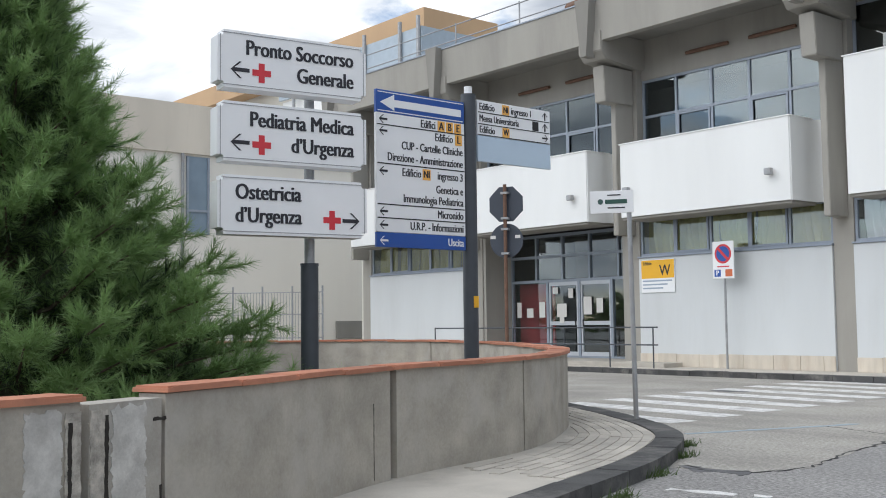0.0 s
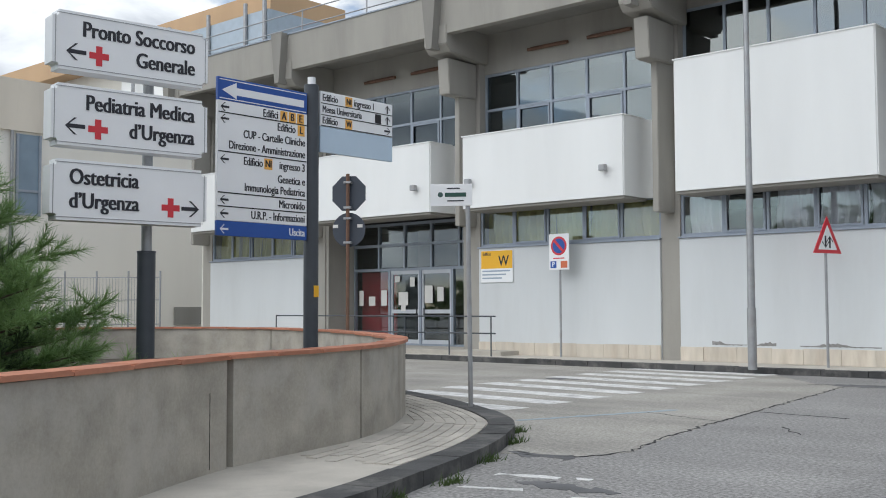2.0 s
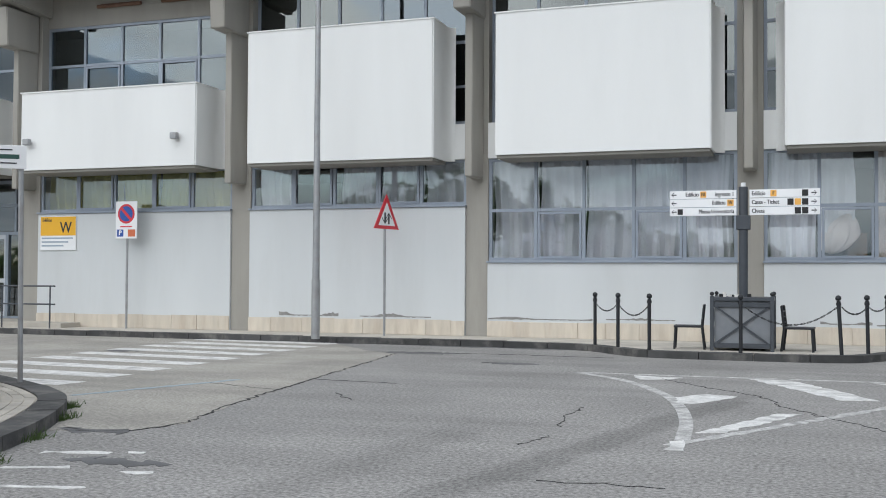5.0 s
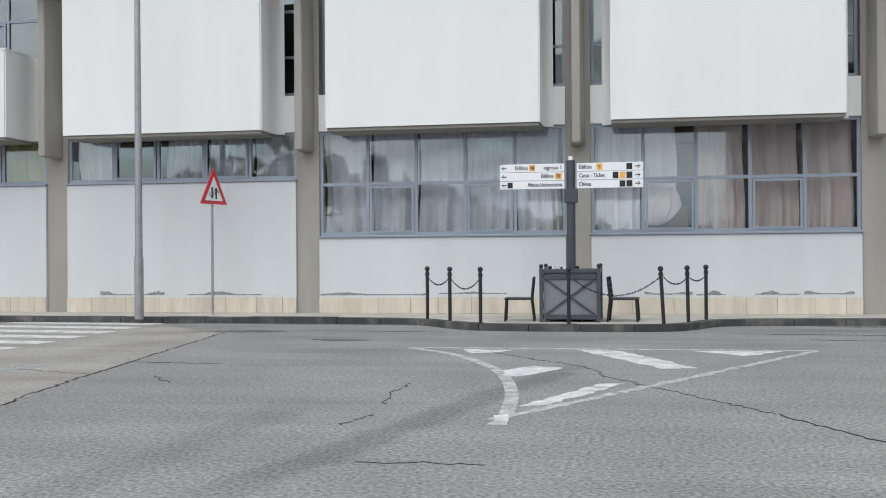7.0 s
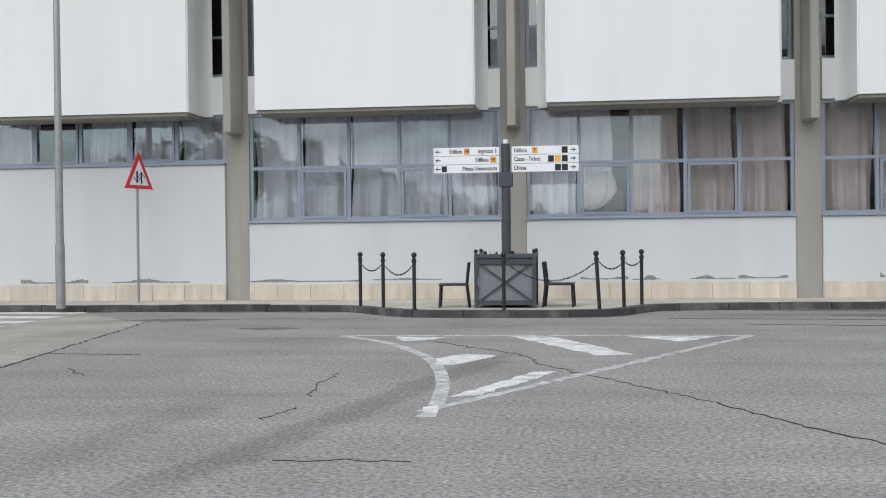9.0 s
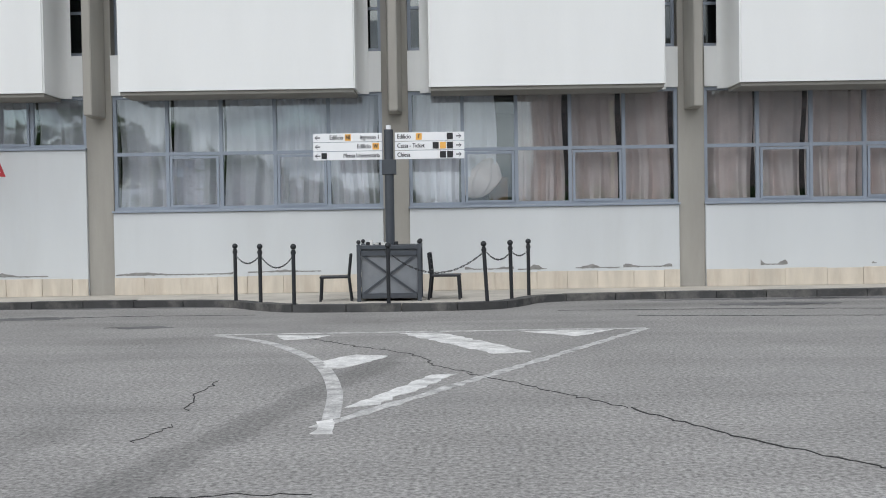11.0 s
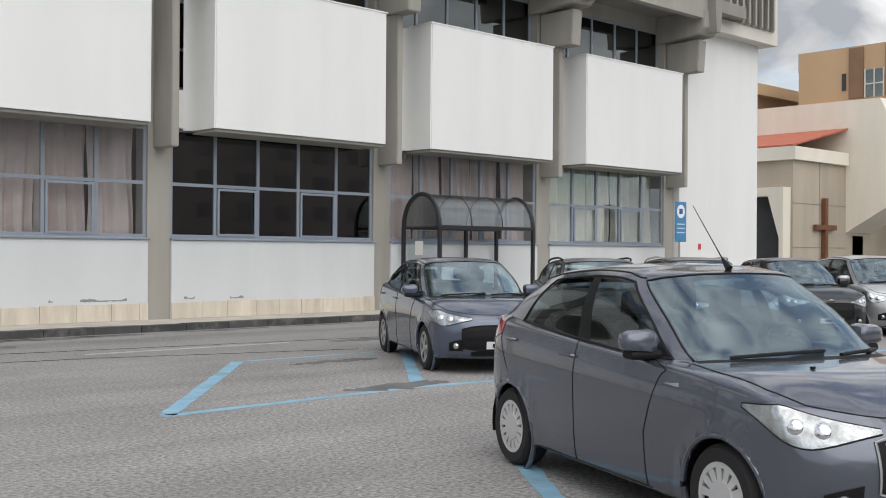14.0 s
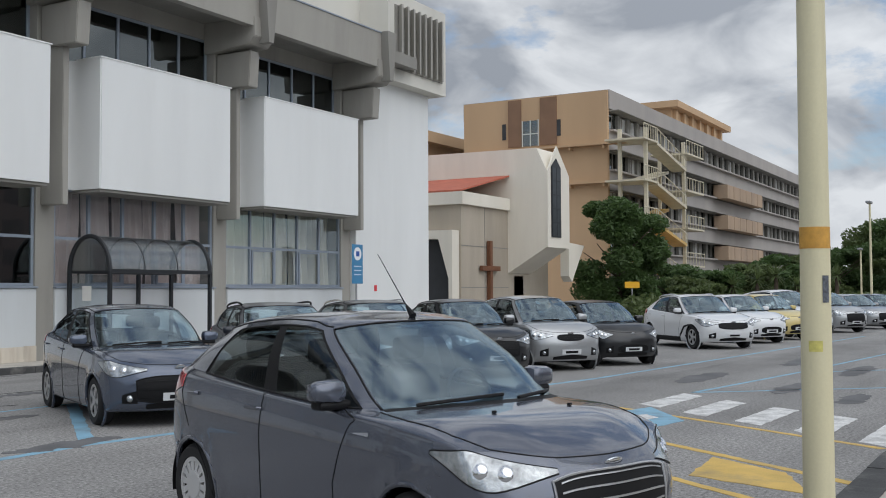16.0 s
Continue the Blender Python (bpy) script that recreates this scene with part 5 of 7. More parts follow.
    part("louvre", prism(B(), [(x, 21.15, 9.5), (x + 0.1, 21.15, 9.5), (x + 0.22, 21.36, 9.5), (x + 0.12, 21.36, 9.5)], (0, 0, 2.25)), M_CONC, cap_)
part("fire_sign", box(B(), 31.8, 31.95, 21.93, 21.945, 1.72, 1.92), M_RED, tw, "small red fire sign")
rr = thing("roof_railing", "thin pipe railing on the roof edge", "railing")
for x in range(-31, -10, 3):
    part("post", rod(B(), (x, 21.2, 9.9), (x, 21.2, 11.15), 0.025, seg=8), M_STEEL, rr)
for z in (10.6, 11.1):
    part("rail", rod(B(), (-31, 21.2, z), (-10, 21.2, z), 0.022, seg=8), M_STEEL, rr)
M_TARP = mat("red_cloth", (0.45, 0.07, 0.06), 0.8, vary=0.25, scale=5)
for x in (-24.9, -18.3):
    lone("red_sheet", ball(B(), (x, 21.4, 10.2), 0.42, 10, 0.5), M_TARP, "crumpled red sheet lying on the roof edge", "sheet", group="sheets on the roof")
lone("rolled_bundle", rod(B(), (-20.0, 21.3, 10.4), (-19.2, 21.3, 10.45), 0.22), M_RUST, "brown rolled bundle on the roof edge", "bundle")

pent = thing("rear_block", "ochre rendered upper block with a blue-grey curved screen", "building")
M_OCHRE = mat("ochre_render", (0.54, 0.365, 0.215), 0.85, vary=0.12, scale=0.25, bump=0.1, stain=(0.40, 0.27, 0.17), stain_amount=0.45, streak=True)
M_GREYREN = mat("grey_render", (0.38, 0.35, 0.325), 0.85, vary=0.12, scale=0.3, bump=0.1, stain=(0.28, 0.27, 0.27), stain_amount=0.4, streak=True)
part("body", box(B(), -88, -47.5, 38, 42, 0, 18.3), M_CREAMW, pent)
part("roof_slab", box(B(), -90, -45.9, 36.7, 42.5, 18.2, 19.6), M_OCHRE, pent)
part("screen", box(B(), -60, -44.6, 35.5, 35.7, 16.3, 18.0), mat("blue_screen", (0.36, 0.43, 0.50), 0.4, vary=0.08), pent)
part("screen", box(B(), -44.8, -44.6, 35.7, 42, 16.3, 18.0), mat("blue_screen_side", (0.36, 0.43, 0.50), 0.4, vary=0.08), pent)
part("lower_panel", box(B(), -60, -44.7, 35.8, 36.0, 12.5, 16.2), M_WHITE, pent)
for x in (-58, -54, -50, -46.5, -44.8):
    part("screen_post", rod(B(), (x, 35.4, 12), (x, 35.4, 18.6), 0.12), M_STEEL, pent)

lb = thing("side_building", "cream rendered side block with a stained grey parapet", "building")
part("wall", box(B(), -60, -40, 8, 33, 0, 8.6), mat("pale_cream_render", (0.80, 0.77, 0.70), 0.8, vary=0.05, scale=0.4, stain=(0.6, 0.56, 0.5), stain_amount=0.25, streak=True), lb)
part("parapet", box(B(), -60, -39.85, 8, 33.2, 8.6, 10.7), mat("stained_parapet", (0.66, 0.60, 0.51), 0.85, vary=0.15, scale=0.5, stain=(0.42, 0.37, 0.31), stain_amount=0.6, streak=True), lb)
bm = B()
for y0 in (19.0,):
    box(bm, -40.02, -39.9, y0, y0 + 0.1, 5.2, 8.5)
    box(bm, -40.02, -39.9, y0 + 0.95, y0 + 1.05, 5.2, 8.5)
    box(bm, -40.02, -39.9, y0 + 0.1, y0 + 0.95, 5.2, 5.3)
    box(bm, -40.02, -39.9, y0 + 0.1, y0 + 0.95, 6.15, 6.25)
wdw = part("window", bm, M_ALU, lb)
part("pane", box(B(), -39.99, -39.96, 19.1, 19.95, 5.3, 8.5), mat("blue_grey_pane", (0.22, 0.29, 0.36), 0.25, vary=0.15, scale=1.2), wdw, "window pane in flat blue-grey")
part("down_pipe", rod(B(), (-39.9, 18.8, 0), (-39.9, 18.8, 8.6), 0.07), M_STEEL, lb)
part("vent", box(B(), -39.98, -39.9, 26.5, 28.2, 0.7, 1.5), M_CONC_DARK, lb)
fence = thing("wire_fence", "pale metal mesh fence with thin posts", "fence", pose(-30.5, 15.0, 0, 0, 0, 40))
for i in range(5):
    part("post", rod(B(), (i * 1.0, 0, 0), (i * 1.0, 0, 2.6), 0.03), M_STEEL, fence)
for i in range(40):
    part("wire", rod(B(), (i * 0.1, 0, 0.9), (i * 0.1, 0, 2.4), 0.006, seg=4), M_STEEL, fence)
for z in (0.95, 1.7, 2.4):
    part("rail", rod(B(), (0, 0, z), (4, 0, z), 0.014, seg=6), M_STEEL, fence)


# ---- bus shelter ----
sh = thing("bus_shelter", "dark-framed bus shelter with a smoky barrel roof", "bus shelter")
SX0, SX1, SY0, SY1 = 18.75, 22.1, 20.6, 21.95
M_SMOKE = glass_mat("smoky_plastic", (0.80, 0.77, 0.79), 0.25, 0.72, f0=0.2)
for x in (SX0, SX1):
    for y in (SY0, SY1):
        part("post", box(B(), x - 0.04, x + 0.04, y - 0.04, y + 0.04, 0.118, 2.2), M_IRON, sh)
part("post", box(B(), 20.9, 20.98, SY1 - 0.04, SY1 + 0.04, 0.118, 2.2), M_IRON, sh)
for y in (SY0, SY1):
    part("beam", box(B(), SX0, SX1, y - 0.05, y + 0.05, 2.15, 2.24), M_IRON, sh)
NA = 14
yc, ry = (SY0 + SY1) / 2, (SY1 - SY0) / 2
arc = [(yc - ry * math.cos(math.pi * i / NA), 2.2 + 0.82 * math.sin(math.pi * i / NA)) for i in range(NA + 1)]
for j, x in enumerate((SX0, SX0 + 1.1, SX0 + 2.2, SX1)):
    bm = B()
    r = 0.055 if j in (0, 3) else 0.016
    tube(bm, [(x, p[0], p[1]) for p in arc], r)
    part("hoop", bm, M_IRON, sh)
bm = B()
va = [[bm.verts.new((x, p[0], p[1] + 0.01)) for p in arc] for x in (SX0, SX1)]
for i in range(NA):
    bm.faces.new((va[0][i], va[0][i + 1], va[1][i + 1], va[1][i]))
part("roof_sheet", bm, M_SMOKE, sh, "translucent smoky roof sheet", smooth=True)
part("end_panel", prism(B(), [(SX0, p[0], p[1]) for p in arc], (0.006, 0, 0)), M_SMOKE, sh)
part("glass_panel", box(B(), SX0 - 0.004, SX0 + 0.004, SY0 + 0.05, SY1 - 0.05, 0.5, 2.1), M_GLASS, sh)
part("notice", box(B(), SX0 - 0.012, SX0 - 0.006, 21.2, 21.5, 1.5, 1.85), M_PAPER, sh)

bsn = thing("bus_stop_sign", "blue bus stop plate on a pole", "road sign", pose(29.2, 20.9, 0.1))
part("pole", rod(B(), (0, 0, 0), (0, 0, 3.05), 0.03), M_STEEL, bsn)
bp_ = part("plate", box(B(), -0.3, 0.3, -0.05, -0.03, 1.85, 3.1, 0.01), mat("bus_blue", (0.05, 0.22, 0.42), 0.4, vary=0.05), bsn)
flat("disc", ring(0, 2.8, 0.21), M_SIGNWHITE, bp_, -0.051)
flat("bus_shape", rect(-0.09, 0.09, 2.72, 2.88), M_SBLUE, bp_, -0.056)
for z in (2.4, 2.27, 2.14):
    flat("lettering_bar", rect(-0.2, 0.2, z - 0.02, z + 0.02), M_LBLUE, bp_, -0.051)

# ---- chapel ----
ch = thing("chapel", "modern pale concrete chapel with a red roof and pointed window", "chapel")
M_CH_W = mat("chapel_white", (0.78, 0.73, 0.63), 0.85, vary=0.1, scale=0.5, bump=0.1, stain=(0.55, 0.5, 0.42), stain_amount=0.35, streak=True)
M_CH_C = mat("chapel_concrete", (0.44, 0.385, 0.31), 0.9, vary=0.15, scale=0.8, bump=0.2, stain=(0.30, 0.26, 0.21), stain_amount=0.5, streak=True)
part("lower_wall", box(B(), 45.2, 52, 25.9, 36, 0, 5.85), M_CH_C, ch, "board-marked tan concrete wall")
for z in (1.9, 3.9):
    part("joint", box(B(), 45.19, 50.2, 25.885, 25.9, z - 0.02, z + 0.02), M_CONC_DARK, ch)
part("joint", box(B(), 47.6, 47.64, 25.885, 25.9, 0, 5.85), M_CONC_DARK, ch)
part("fascia", box(B(), 45.0, 50.1, 25.7, 37, 5.85, 6.45), M_CH_W, ch)
part("red_roof", prism(B(), [(45.0, 25.8, 6.45), (45.0, 37, 6.45), (50.2, 37, 7.6), (50.2, 25.8, 7.6)], (0, 0, 0.08)), mat("red_roof_sheet", (0.46, 0.13, 0.075), 0.75, vary=0.15, scale=1.5), ch)
bm = prism(B(), [(50.2, 23.7, 3.94), (50.2, 23.7, 7.85), (50.2, 24.25, 9.0), (50.2, 30.7, 9.05), (50.2, 38, 9.2), (50.2, 38, 2.64), (50.2, 25.88, 2.64)], (2.7, 0, 0))
part("nave", bm, M_CH_W, ch, "tall white cantilevered nave wall")
bm = prism(B(), [(50.15, 23.62, 3.92), (52.92, 23.62, 3.92), (52.92, 23.62, 7.72), (51.35, 23.62, 9.15), (50.15, 23.62, 7.8)], (0, 0.08, 0))
part("gable_front", bm, M_CH_W, ch)
wn_ = part("pointed_window", prism(B(), [(50.56, 23.57, 4.45), (51.72, 23.57, 4.45), (51.72, 23.57, 8.05), (51.16, 23.57, 8.5), (50.56, 23.57, 8.05)], (0, 0.045, 0)), M_IRON, ch, "dark leaded window")
M_LEAD = mat("leaded_glass", (0.03, 0.035, 0.04), 0.5, vary=0.4, scale=3)
for i in range(2):
    for j in range(5):
        part("pane", box(B(), 50.62 + i * 0.54, 51.12 + i * 0.54, 23.55, 23.568, 4.52 + j * 0.71, 5.17 + j * 0.71), M_LEAD, wn_)
part("lower_front", box(B(), 50.25, 55.3, 25.95, 36, 0, 4.3), M_CH_C, ch)
part("side_fin", prism(B(), [(53.7, 24.0, 2.5), (54.1, 24.0, 2.2), (55.85, 24.0, 4.2), (53.7, 24.0, 4.3)], (0, 0.5, 0)), M_CH_W, ch)
# the open doorway is a flat panel with its shade painted in
part("door", box(B(), 50.9, 52.0, 25.9, 25.94, 0, 2.5), M_UNLIT_ROOM, ch, "flat dark panel for the shaded open side door")
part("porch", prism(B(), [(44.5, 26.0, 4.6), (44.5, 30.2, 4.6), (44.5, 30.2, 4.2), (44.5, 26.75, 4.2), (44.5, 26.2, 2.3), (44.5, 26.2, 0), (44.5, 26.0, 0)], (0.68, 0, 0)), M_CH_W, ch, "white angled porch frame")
# thin dark sheet painted as the shade inside the porch
part("porch_opening", box(B(), 45.12, 45.185, 26.22, 30.2, 0, 4.19), M_UNLIT_ROOM, ch, "flat dark panel for the shaded porch opening")
wc = thing("wooden_cross", "large brown wooden cross on the chapel wall", "cross", pose(47.9, 25.86, 0))
M_CROSS = mat("cross_wood", (0.16, 0.065, 0.03), 0.6, vary=0.25, scale=5)
part("upright", box(B(), -0.13, 0.13, -0.2, 0, 0.5, 4.2, 0.01), M_CROSS, wc)
part("crossbar", box(B(), -0.95, 0.95, -0.21, -0.02, 2.72, 2.96, 0.01), M_CROSS, wc)

# ---- far clinic building ----
fb_ = thing("far_building", "long five-storey ochre and grey clinic building", "building")
OX, OY, OH = 84.6, 33.4, 18.6
part("core", box(B(), OX, 166, OY + 0.9, 47, 0, OH - 1.5), M_GREYREN, fb_)
part("end_wall", box(B(), OX - 0.4, OX, OY, 47, 0, OH - 0.1), M_OCHRE, fb_, "ochre rendered end wall")
part("roof", box(B(), OX - 0.1, 166, OY - 0.1, 47.2, OH - 1.6, OH), M_GREYREN, fb_)
part("penthouse", box(B(), 113, 133, 37, 46, OH, OH + 3.0), M_OCHRE, fb_)
part("penthouse_roof", box(B(), 112, 134, 36, 47, OH + 3.0, OH + 3.7), M_OCHRE, fb_)
for i in range(7):
    part("penthouse_pier", box(B(), 113.5 + i * 3, 114.2 + i * 3, 36.6, 37, OH, OH + 3), M_OCHRE, fb_)
rnd = random.Random(77)
M_BALC = mat("brown_precast", (0.40, 0.29, 0.20), 0.85, vary=0.15, scale=0.6, stain=(0.25, 0.2, 0.16), stain_amount=0.4, streak=True)
M_BLIND = mat("pale_blind", (0.60, 0.60, 0.58), 0.7, vary=0.1)
for f in range(5):
    z = 0.6 + f * 3.35
    part("spandrel", box(B(), OX + 0.02, 166, OY, OY + 0.85, z - 0.5, z + 1.25), M_GREYREN, fb_)
    part("ledge", box(B(), OX + 0.05, 166, OY - 0.45, OY + 0.0, z + 1.1, z + 1.25), M_GREYREN, fb_)
    part("sun_shade", box(B(), OX + 0.05, 166, OY - 0.9, OY + 0.0, z + 2.8, z + 2.86), M_CONC_DARK, fb_)
    part("ledge", box(B(), OX + 0.05, 166, OY - 0.35, OY + 0.0, z - 0.62, z - 0.5), M_CONC_DARK, fb_)
    for i in range(33):
        x = OX + 1.2 + i * 2.4
        w = part("window", box(B(), x, x + 1.7, OY + 0.55, OY + 0.62, z + 1.25, z + 2.8), M_GLASS_DARK if rnd.random() < 0.76 else M_BLIND, fb_)
        part("mullion", box(B(), x + 0.8, x + 0.9, OY + 0.5, OY + 0.56, z + 1.25, z + 2.8), M_GREYREN, w)
        part("pier", box(B(), x + 1.7, x + 2.4, OY + 0.3, OY + 0.9, z + 1.25, z + 2.85), M_CONC_DARK, fb_)
for f in range(1, 4):
    z = 1.9 + f * 3.35
    for i in range(6):
        x = 116 + i * 2.7
        part("balcony", box(B(), x, x + 2.55, OY - 1.6, OY - 0.02, z - 0.2, z + 1.3, 0.05), M_BALC, fb_, "brown precast balcony front")
wq = part("window", box(B(), OX - 0.46, OX - 0.41, 39.7, 41.2, 14.3, 16.5), M_GLASS_SKY, fb_)
for y in (39.66, 40.42, 41.18):
    part("frame", box(B(), OX - 0.5, OX - 0.465, y - 0.05, y + 0.05, 14.25, 16.55), M_CREAMW, wq)
part("rail", box(B(), OX - 0.5, OX - 0.465, 39.72, 41.12, 15.3, 15.4), M_CREAMW, wq)
M_BAND = mat("brown_band", (0.24, 0.14, 0.085), 0.8, vary=0.15, scale=0.8)
for y0, y1 in ((41.3, 42.55), (37.95, 39.5)):
    part("wall_band", box(B(), OX - 0.5, OX - 0.41, y0, y1, 14.3, 18.4), M_BAND, fb_, "dark brown wall strip")
for y in (42.8, 37.6):
    part("slit_window", box(B(), OX - 0.46, OX - 0.41, y, y + 0.35, 15.0, 16.4), M_UNLIT_ROOM, fb_)
for z in (10.9, 14.1):
    part("walkway", box(B(), OX - 1.1, OX - 0.4, 31.6, 46.4, z - 0.22, z - 0.06), M_OCHRE, fb_)
    for i in range(5):
        part("bracket", box(B(), OX - 1.0, OX - 0.4, 33.5 + i * 3, 33.65 + i * 3, z - 0.5, z - 0.23), M_OCHRE, fb_)

stair = thing("fire_escape", "cream and yellow steel fire escape stair", "stairs", pose(4.2, 0.3, 0))
M_ST = mat("cream_steel", (0.62, 0.56, 0.42), 0.5, vary=0.12, scale=2)
M_ST_Y = mat("yellow_steel", (0.66, 0.42, 0.12), 0.5, vary=0.15, scale=2)
for x in (79.4, 89.6):
    for y in (29.6, 31.8):
        part("column", box(B(), x - 0.14, x + 0.14, y - 0.14, y + 0.14, 0, 15), M_ST, stair)
for f in range(1, 5):
    z = 0.6 + 3.35 * f + 0.05
    for x0, x1 in ((78.0, 81.4), (89.4, 94.6)):
        ln = part("landing", box(B(), x0, x1, 29.2, 32.6, z - 0.15, z), M_ST, stair)
        for i in range(7):
            xx = x0 + (x1 - x0) * i / 6
            part("baluster", rod(B(), (xx, 29.25, z), (xx, 29.25, z + 1.1), 0.03, seg=5), M_ST, ln)
        part("rail", rod(B(), (x0, 29.25, z + 1.1), (x1, 29.25, z + 1.1), 0.045, seg=6), M_ST, ln)
    zl = z - 3.35
    mid = z - 1.7
    part("flight", prism(B(), [(81.4, 29.3, z - 0.25), (81.4, 29.3, z), (89.4, 29.3, mid + 0.25), (89.4, 29.3, mid)], (0, 1.3, 0)), M_ST if f > 2 else M_ST_Y, stair)
    part("flight", prism(B(), [(81.4, 30.9, zl), (81.4, 30.9, zl + 0.25), (89.4, 30.9, mid + 0.1), (89.4, 30.9, mid - 0.15)], (0, 1.3, 0)), M_ST_Y if f < 4 else M_ST, stair)
    for i in range(9):
        t = i / 8
        part("baluster", rod(B(), (81.4 + 8 * t, 29.3, z + (mid - z) * t), (81.4 + 8 * t, 29.3, z + (mid - z) * t + 1.1), 0.03, seg=5), M_ST, stair)
    part("rail", rod(B(), (81.4, 29.3, z + 1.1), (89.4, 29.3, mid + 1.1), 0.045, seg=6), M_ST, stair)
ob2 = thing("ochre_block", "ochre block with a band of small windows behind", "building")
part("body", box(B(), 80, 100, 52, 70, 0, 15.6), M_OCHRE, ob2)
part("roof", box(B(), 79, 101, 51, 71, 15.6, 16.6), M_OCHRE, ob2)
for i in range(8):
    part("window", box(B(), 79.96, 80.02, 52.5 + i * 2, 53.8 + i * 2, 13.9, 15.0), M_GLASS_DARK, ob2)


# ---- greenery ----
def leaf_mat(name, color):
    """A leaf: part of the light goes through it."""
    m = mat(name, color, 0.6, vary=0.45, scale=1.6, fine=14)
    n, l = m.node_tree.nodes, m.node_tree.links
    b, out = n["Principled BSDF"], n["Material Output"]
    tr, mx = n.new("ShaderNodeBsdfTranslucent"), n.new("ShaderNodeMixShader")
    tr.inputs["Color"].default_value = (*[min(1, c * 1.5) for c in color], 1)
    mx.inputs["Fac"].default_value = 0.35
    l.new(b.outputs["BSDF"], mx.inputs[1])
    l.new(tr.outputs["BSDF"], mx.inputs[2])
    l.new(mx.outputs["Shader"], out.inputs["Surface"])
    return m


M_LEAF = leaf_mat("dark_leaf", (0.075, 0.125, 0.038))
M_LEAF2 = leaf_mat("olive_leaf", (0.105, 0.14, 0.05))
M_NEEDLE = leaf_mat("pine_needle", (0.185, 0.29, 0.105))
# the crown's inner shade is put into this darker needle colour
M_NEEDLE_SHADE = leaf_mat("inner_needle_shade", (0.045, 0.075, 0.035))
M_BARK = mat("bark", (0.10, 0.075, 0.055), 0.95, vary=0.35, scale=8, bump=0.8)


def clumps(seed, centres, n, size):
    """Small leaf faces scattered through rounded clumps."""
    rnd = random.Random(seed)
    verts, faces = [], []
    for cx, cy, cz, rx, rz in centres:
        for _ in range(n):
            d = Vector((rnd.gauss(0, 1), rnd.gauss(0, 1), rnd.gauss(0, 1))).normalized() * (rnd.random() ** 0.4)
            p = Vector((cx + d.x * rx, cy + d.y * rx, cz + d.z * rz))
            u = Vector((rnd.gauss(0, 1), rnd.gauss(0, 1), rnd.gauss(0, 0.6))).normalized()
            v = u.cross(Vector((rnd.gauss(0, 1), rnd.gauss(0, 1), rnd.gauss(0, 1)))).normalized()
            s = size * rnd.uniform(0.6, 1.4)
            i = len(verts)
            verts += [p - u * s, p + v * s * 0.45, p + u * s, p - v * s * 0.45]
            faces.append((i, i + 1, i + 2, i + 3))
    return verts, faces


def mesh_part(name, verts, faces, material, parent):
    me = bpy.data.meshes.new(name)
    me.from_pydata([tuple(v) for v in verts], [], faces)
    me.materials.append(material)
    ob = new(name, me)
    ob.parent = parent
    return ob


def tree(x, y, h, r, label, seed, material=M_LEAF, n=220, leaf=0.22, low=0.25):
    t = thing("tree", label, "tree", pose(x, y, 0))
    rnd = random.Random(seed)
    bm = rod(B(), (0, 0, 0), (0.1, 0, h * 0.6), 0.2 * h / 7, 0.08 * h / 7, 10)
    for i in range(6):
        a = i * 1.05 + rnd.random()
        rod(bm, (0.05, 0, h * (0.3 + 0.05 * i)), (math.cos(a) * r * 0.6, math.sin(a) * r * 0.6, h * (0.5 + 0.06 * i)), 0.07 * h / 7, 0.02, 6)
    part("trunk", bm, M_BARK, t)
    cs = []
    for i in range(26):
        a, u = rnd.uniform(0, 6.28), rnd.random()
        zz = h * (low + (0.96 - low) * u)
        rr_ = r * (0.35 + 0.6 * math.sin(math.pi * min(0.95, max(0.15, (u * 0.8 + 0.15))))) * rnd.uniform(0.3, 0.85)
        cs.append((math.cos(a) * rr_, math.sin(a) * rr_, zz, r * rnd.uniform(0.25, 0.42), h * rnd.uniform(0.07, 0.13)))
    mesh_part("crown", *clumps(seed, cs, n, leaf), material, t)
    return t


tree(58.5, 23.0, 7.0, 3.3, "dense dark green round tree beside the chapel", 1, n=1500, leaf=0.13, low=0.1)
tree(72, 24.5, 4.0, 2.4, "bushy dark green tree before the clinic", 2, n=600, leaf=0.14, low=0.08)
for i, (x, y, h, r) in enumerate(((84, 20, 4.2, 2.8), (90, 18.5, 4.4, 3.0), (98, 17.5, 5.4, 3.6), (104, 15, 8.2, 4.4), (96, 11.5, 8.6, 4.6), (88, 8.2, 7.6, 4.2), (110, 9, 10, 5), (80, 6.0, 6.4, 3.6), (120, 14, 10, 5.5), (86, 2.0, 8.0, 4.5), (67, 19.6, 3.1, 2.2), (72, 18.9, 3.3, 2.3), (77, 18.0, 3.5, 2.5), (64, 20.3, 2.6, 2.0))):
    tree(x, y, h, r, "dark green tree along the car park edge", 10 + i, M_LEAF2 if i % 2 else M_LEAF, 480, 0.2, 0.06)
bm = B()
verts, faces = clumps(5, [(54 + i * 1.3, 20.5 - i * 0.32, 0.8, 1.0, 0.8) for i in range(26)], 160, 0.2)
hd = mesh_part("hedge", verts, faces, M_LEAF2, None)
tagged(hd, "low shaggy green hedge along the car park", "hedge", kind="stuff")


def yucca(x, y, h, seed):
    """A stem with a head of long narrow leaves."""
    rnd = random.Random(seed)
    t = thing("yucca", "spiky yucca palm with drooping dry leaves", "palm", pose(x, y, 0), group="yuccas by the hedge")
    part("stem", rod(B(), (0, 0, 0), (0, 0, h), 0.16, 0.12), M_BARK, t)
    verts, faces = [], []
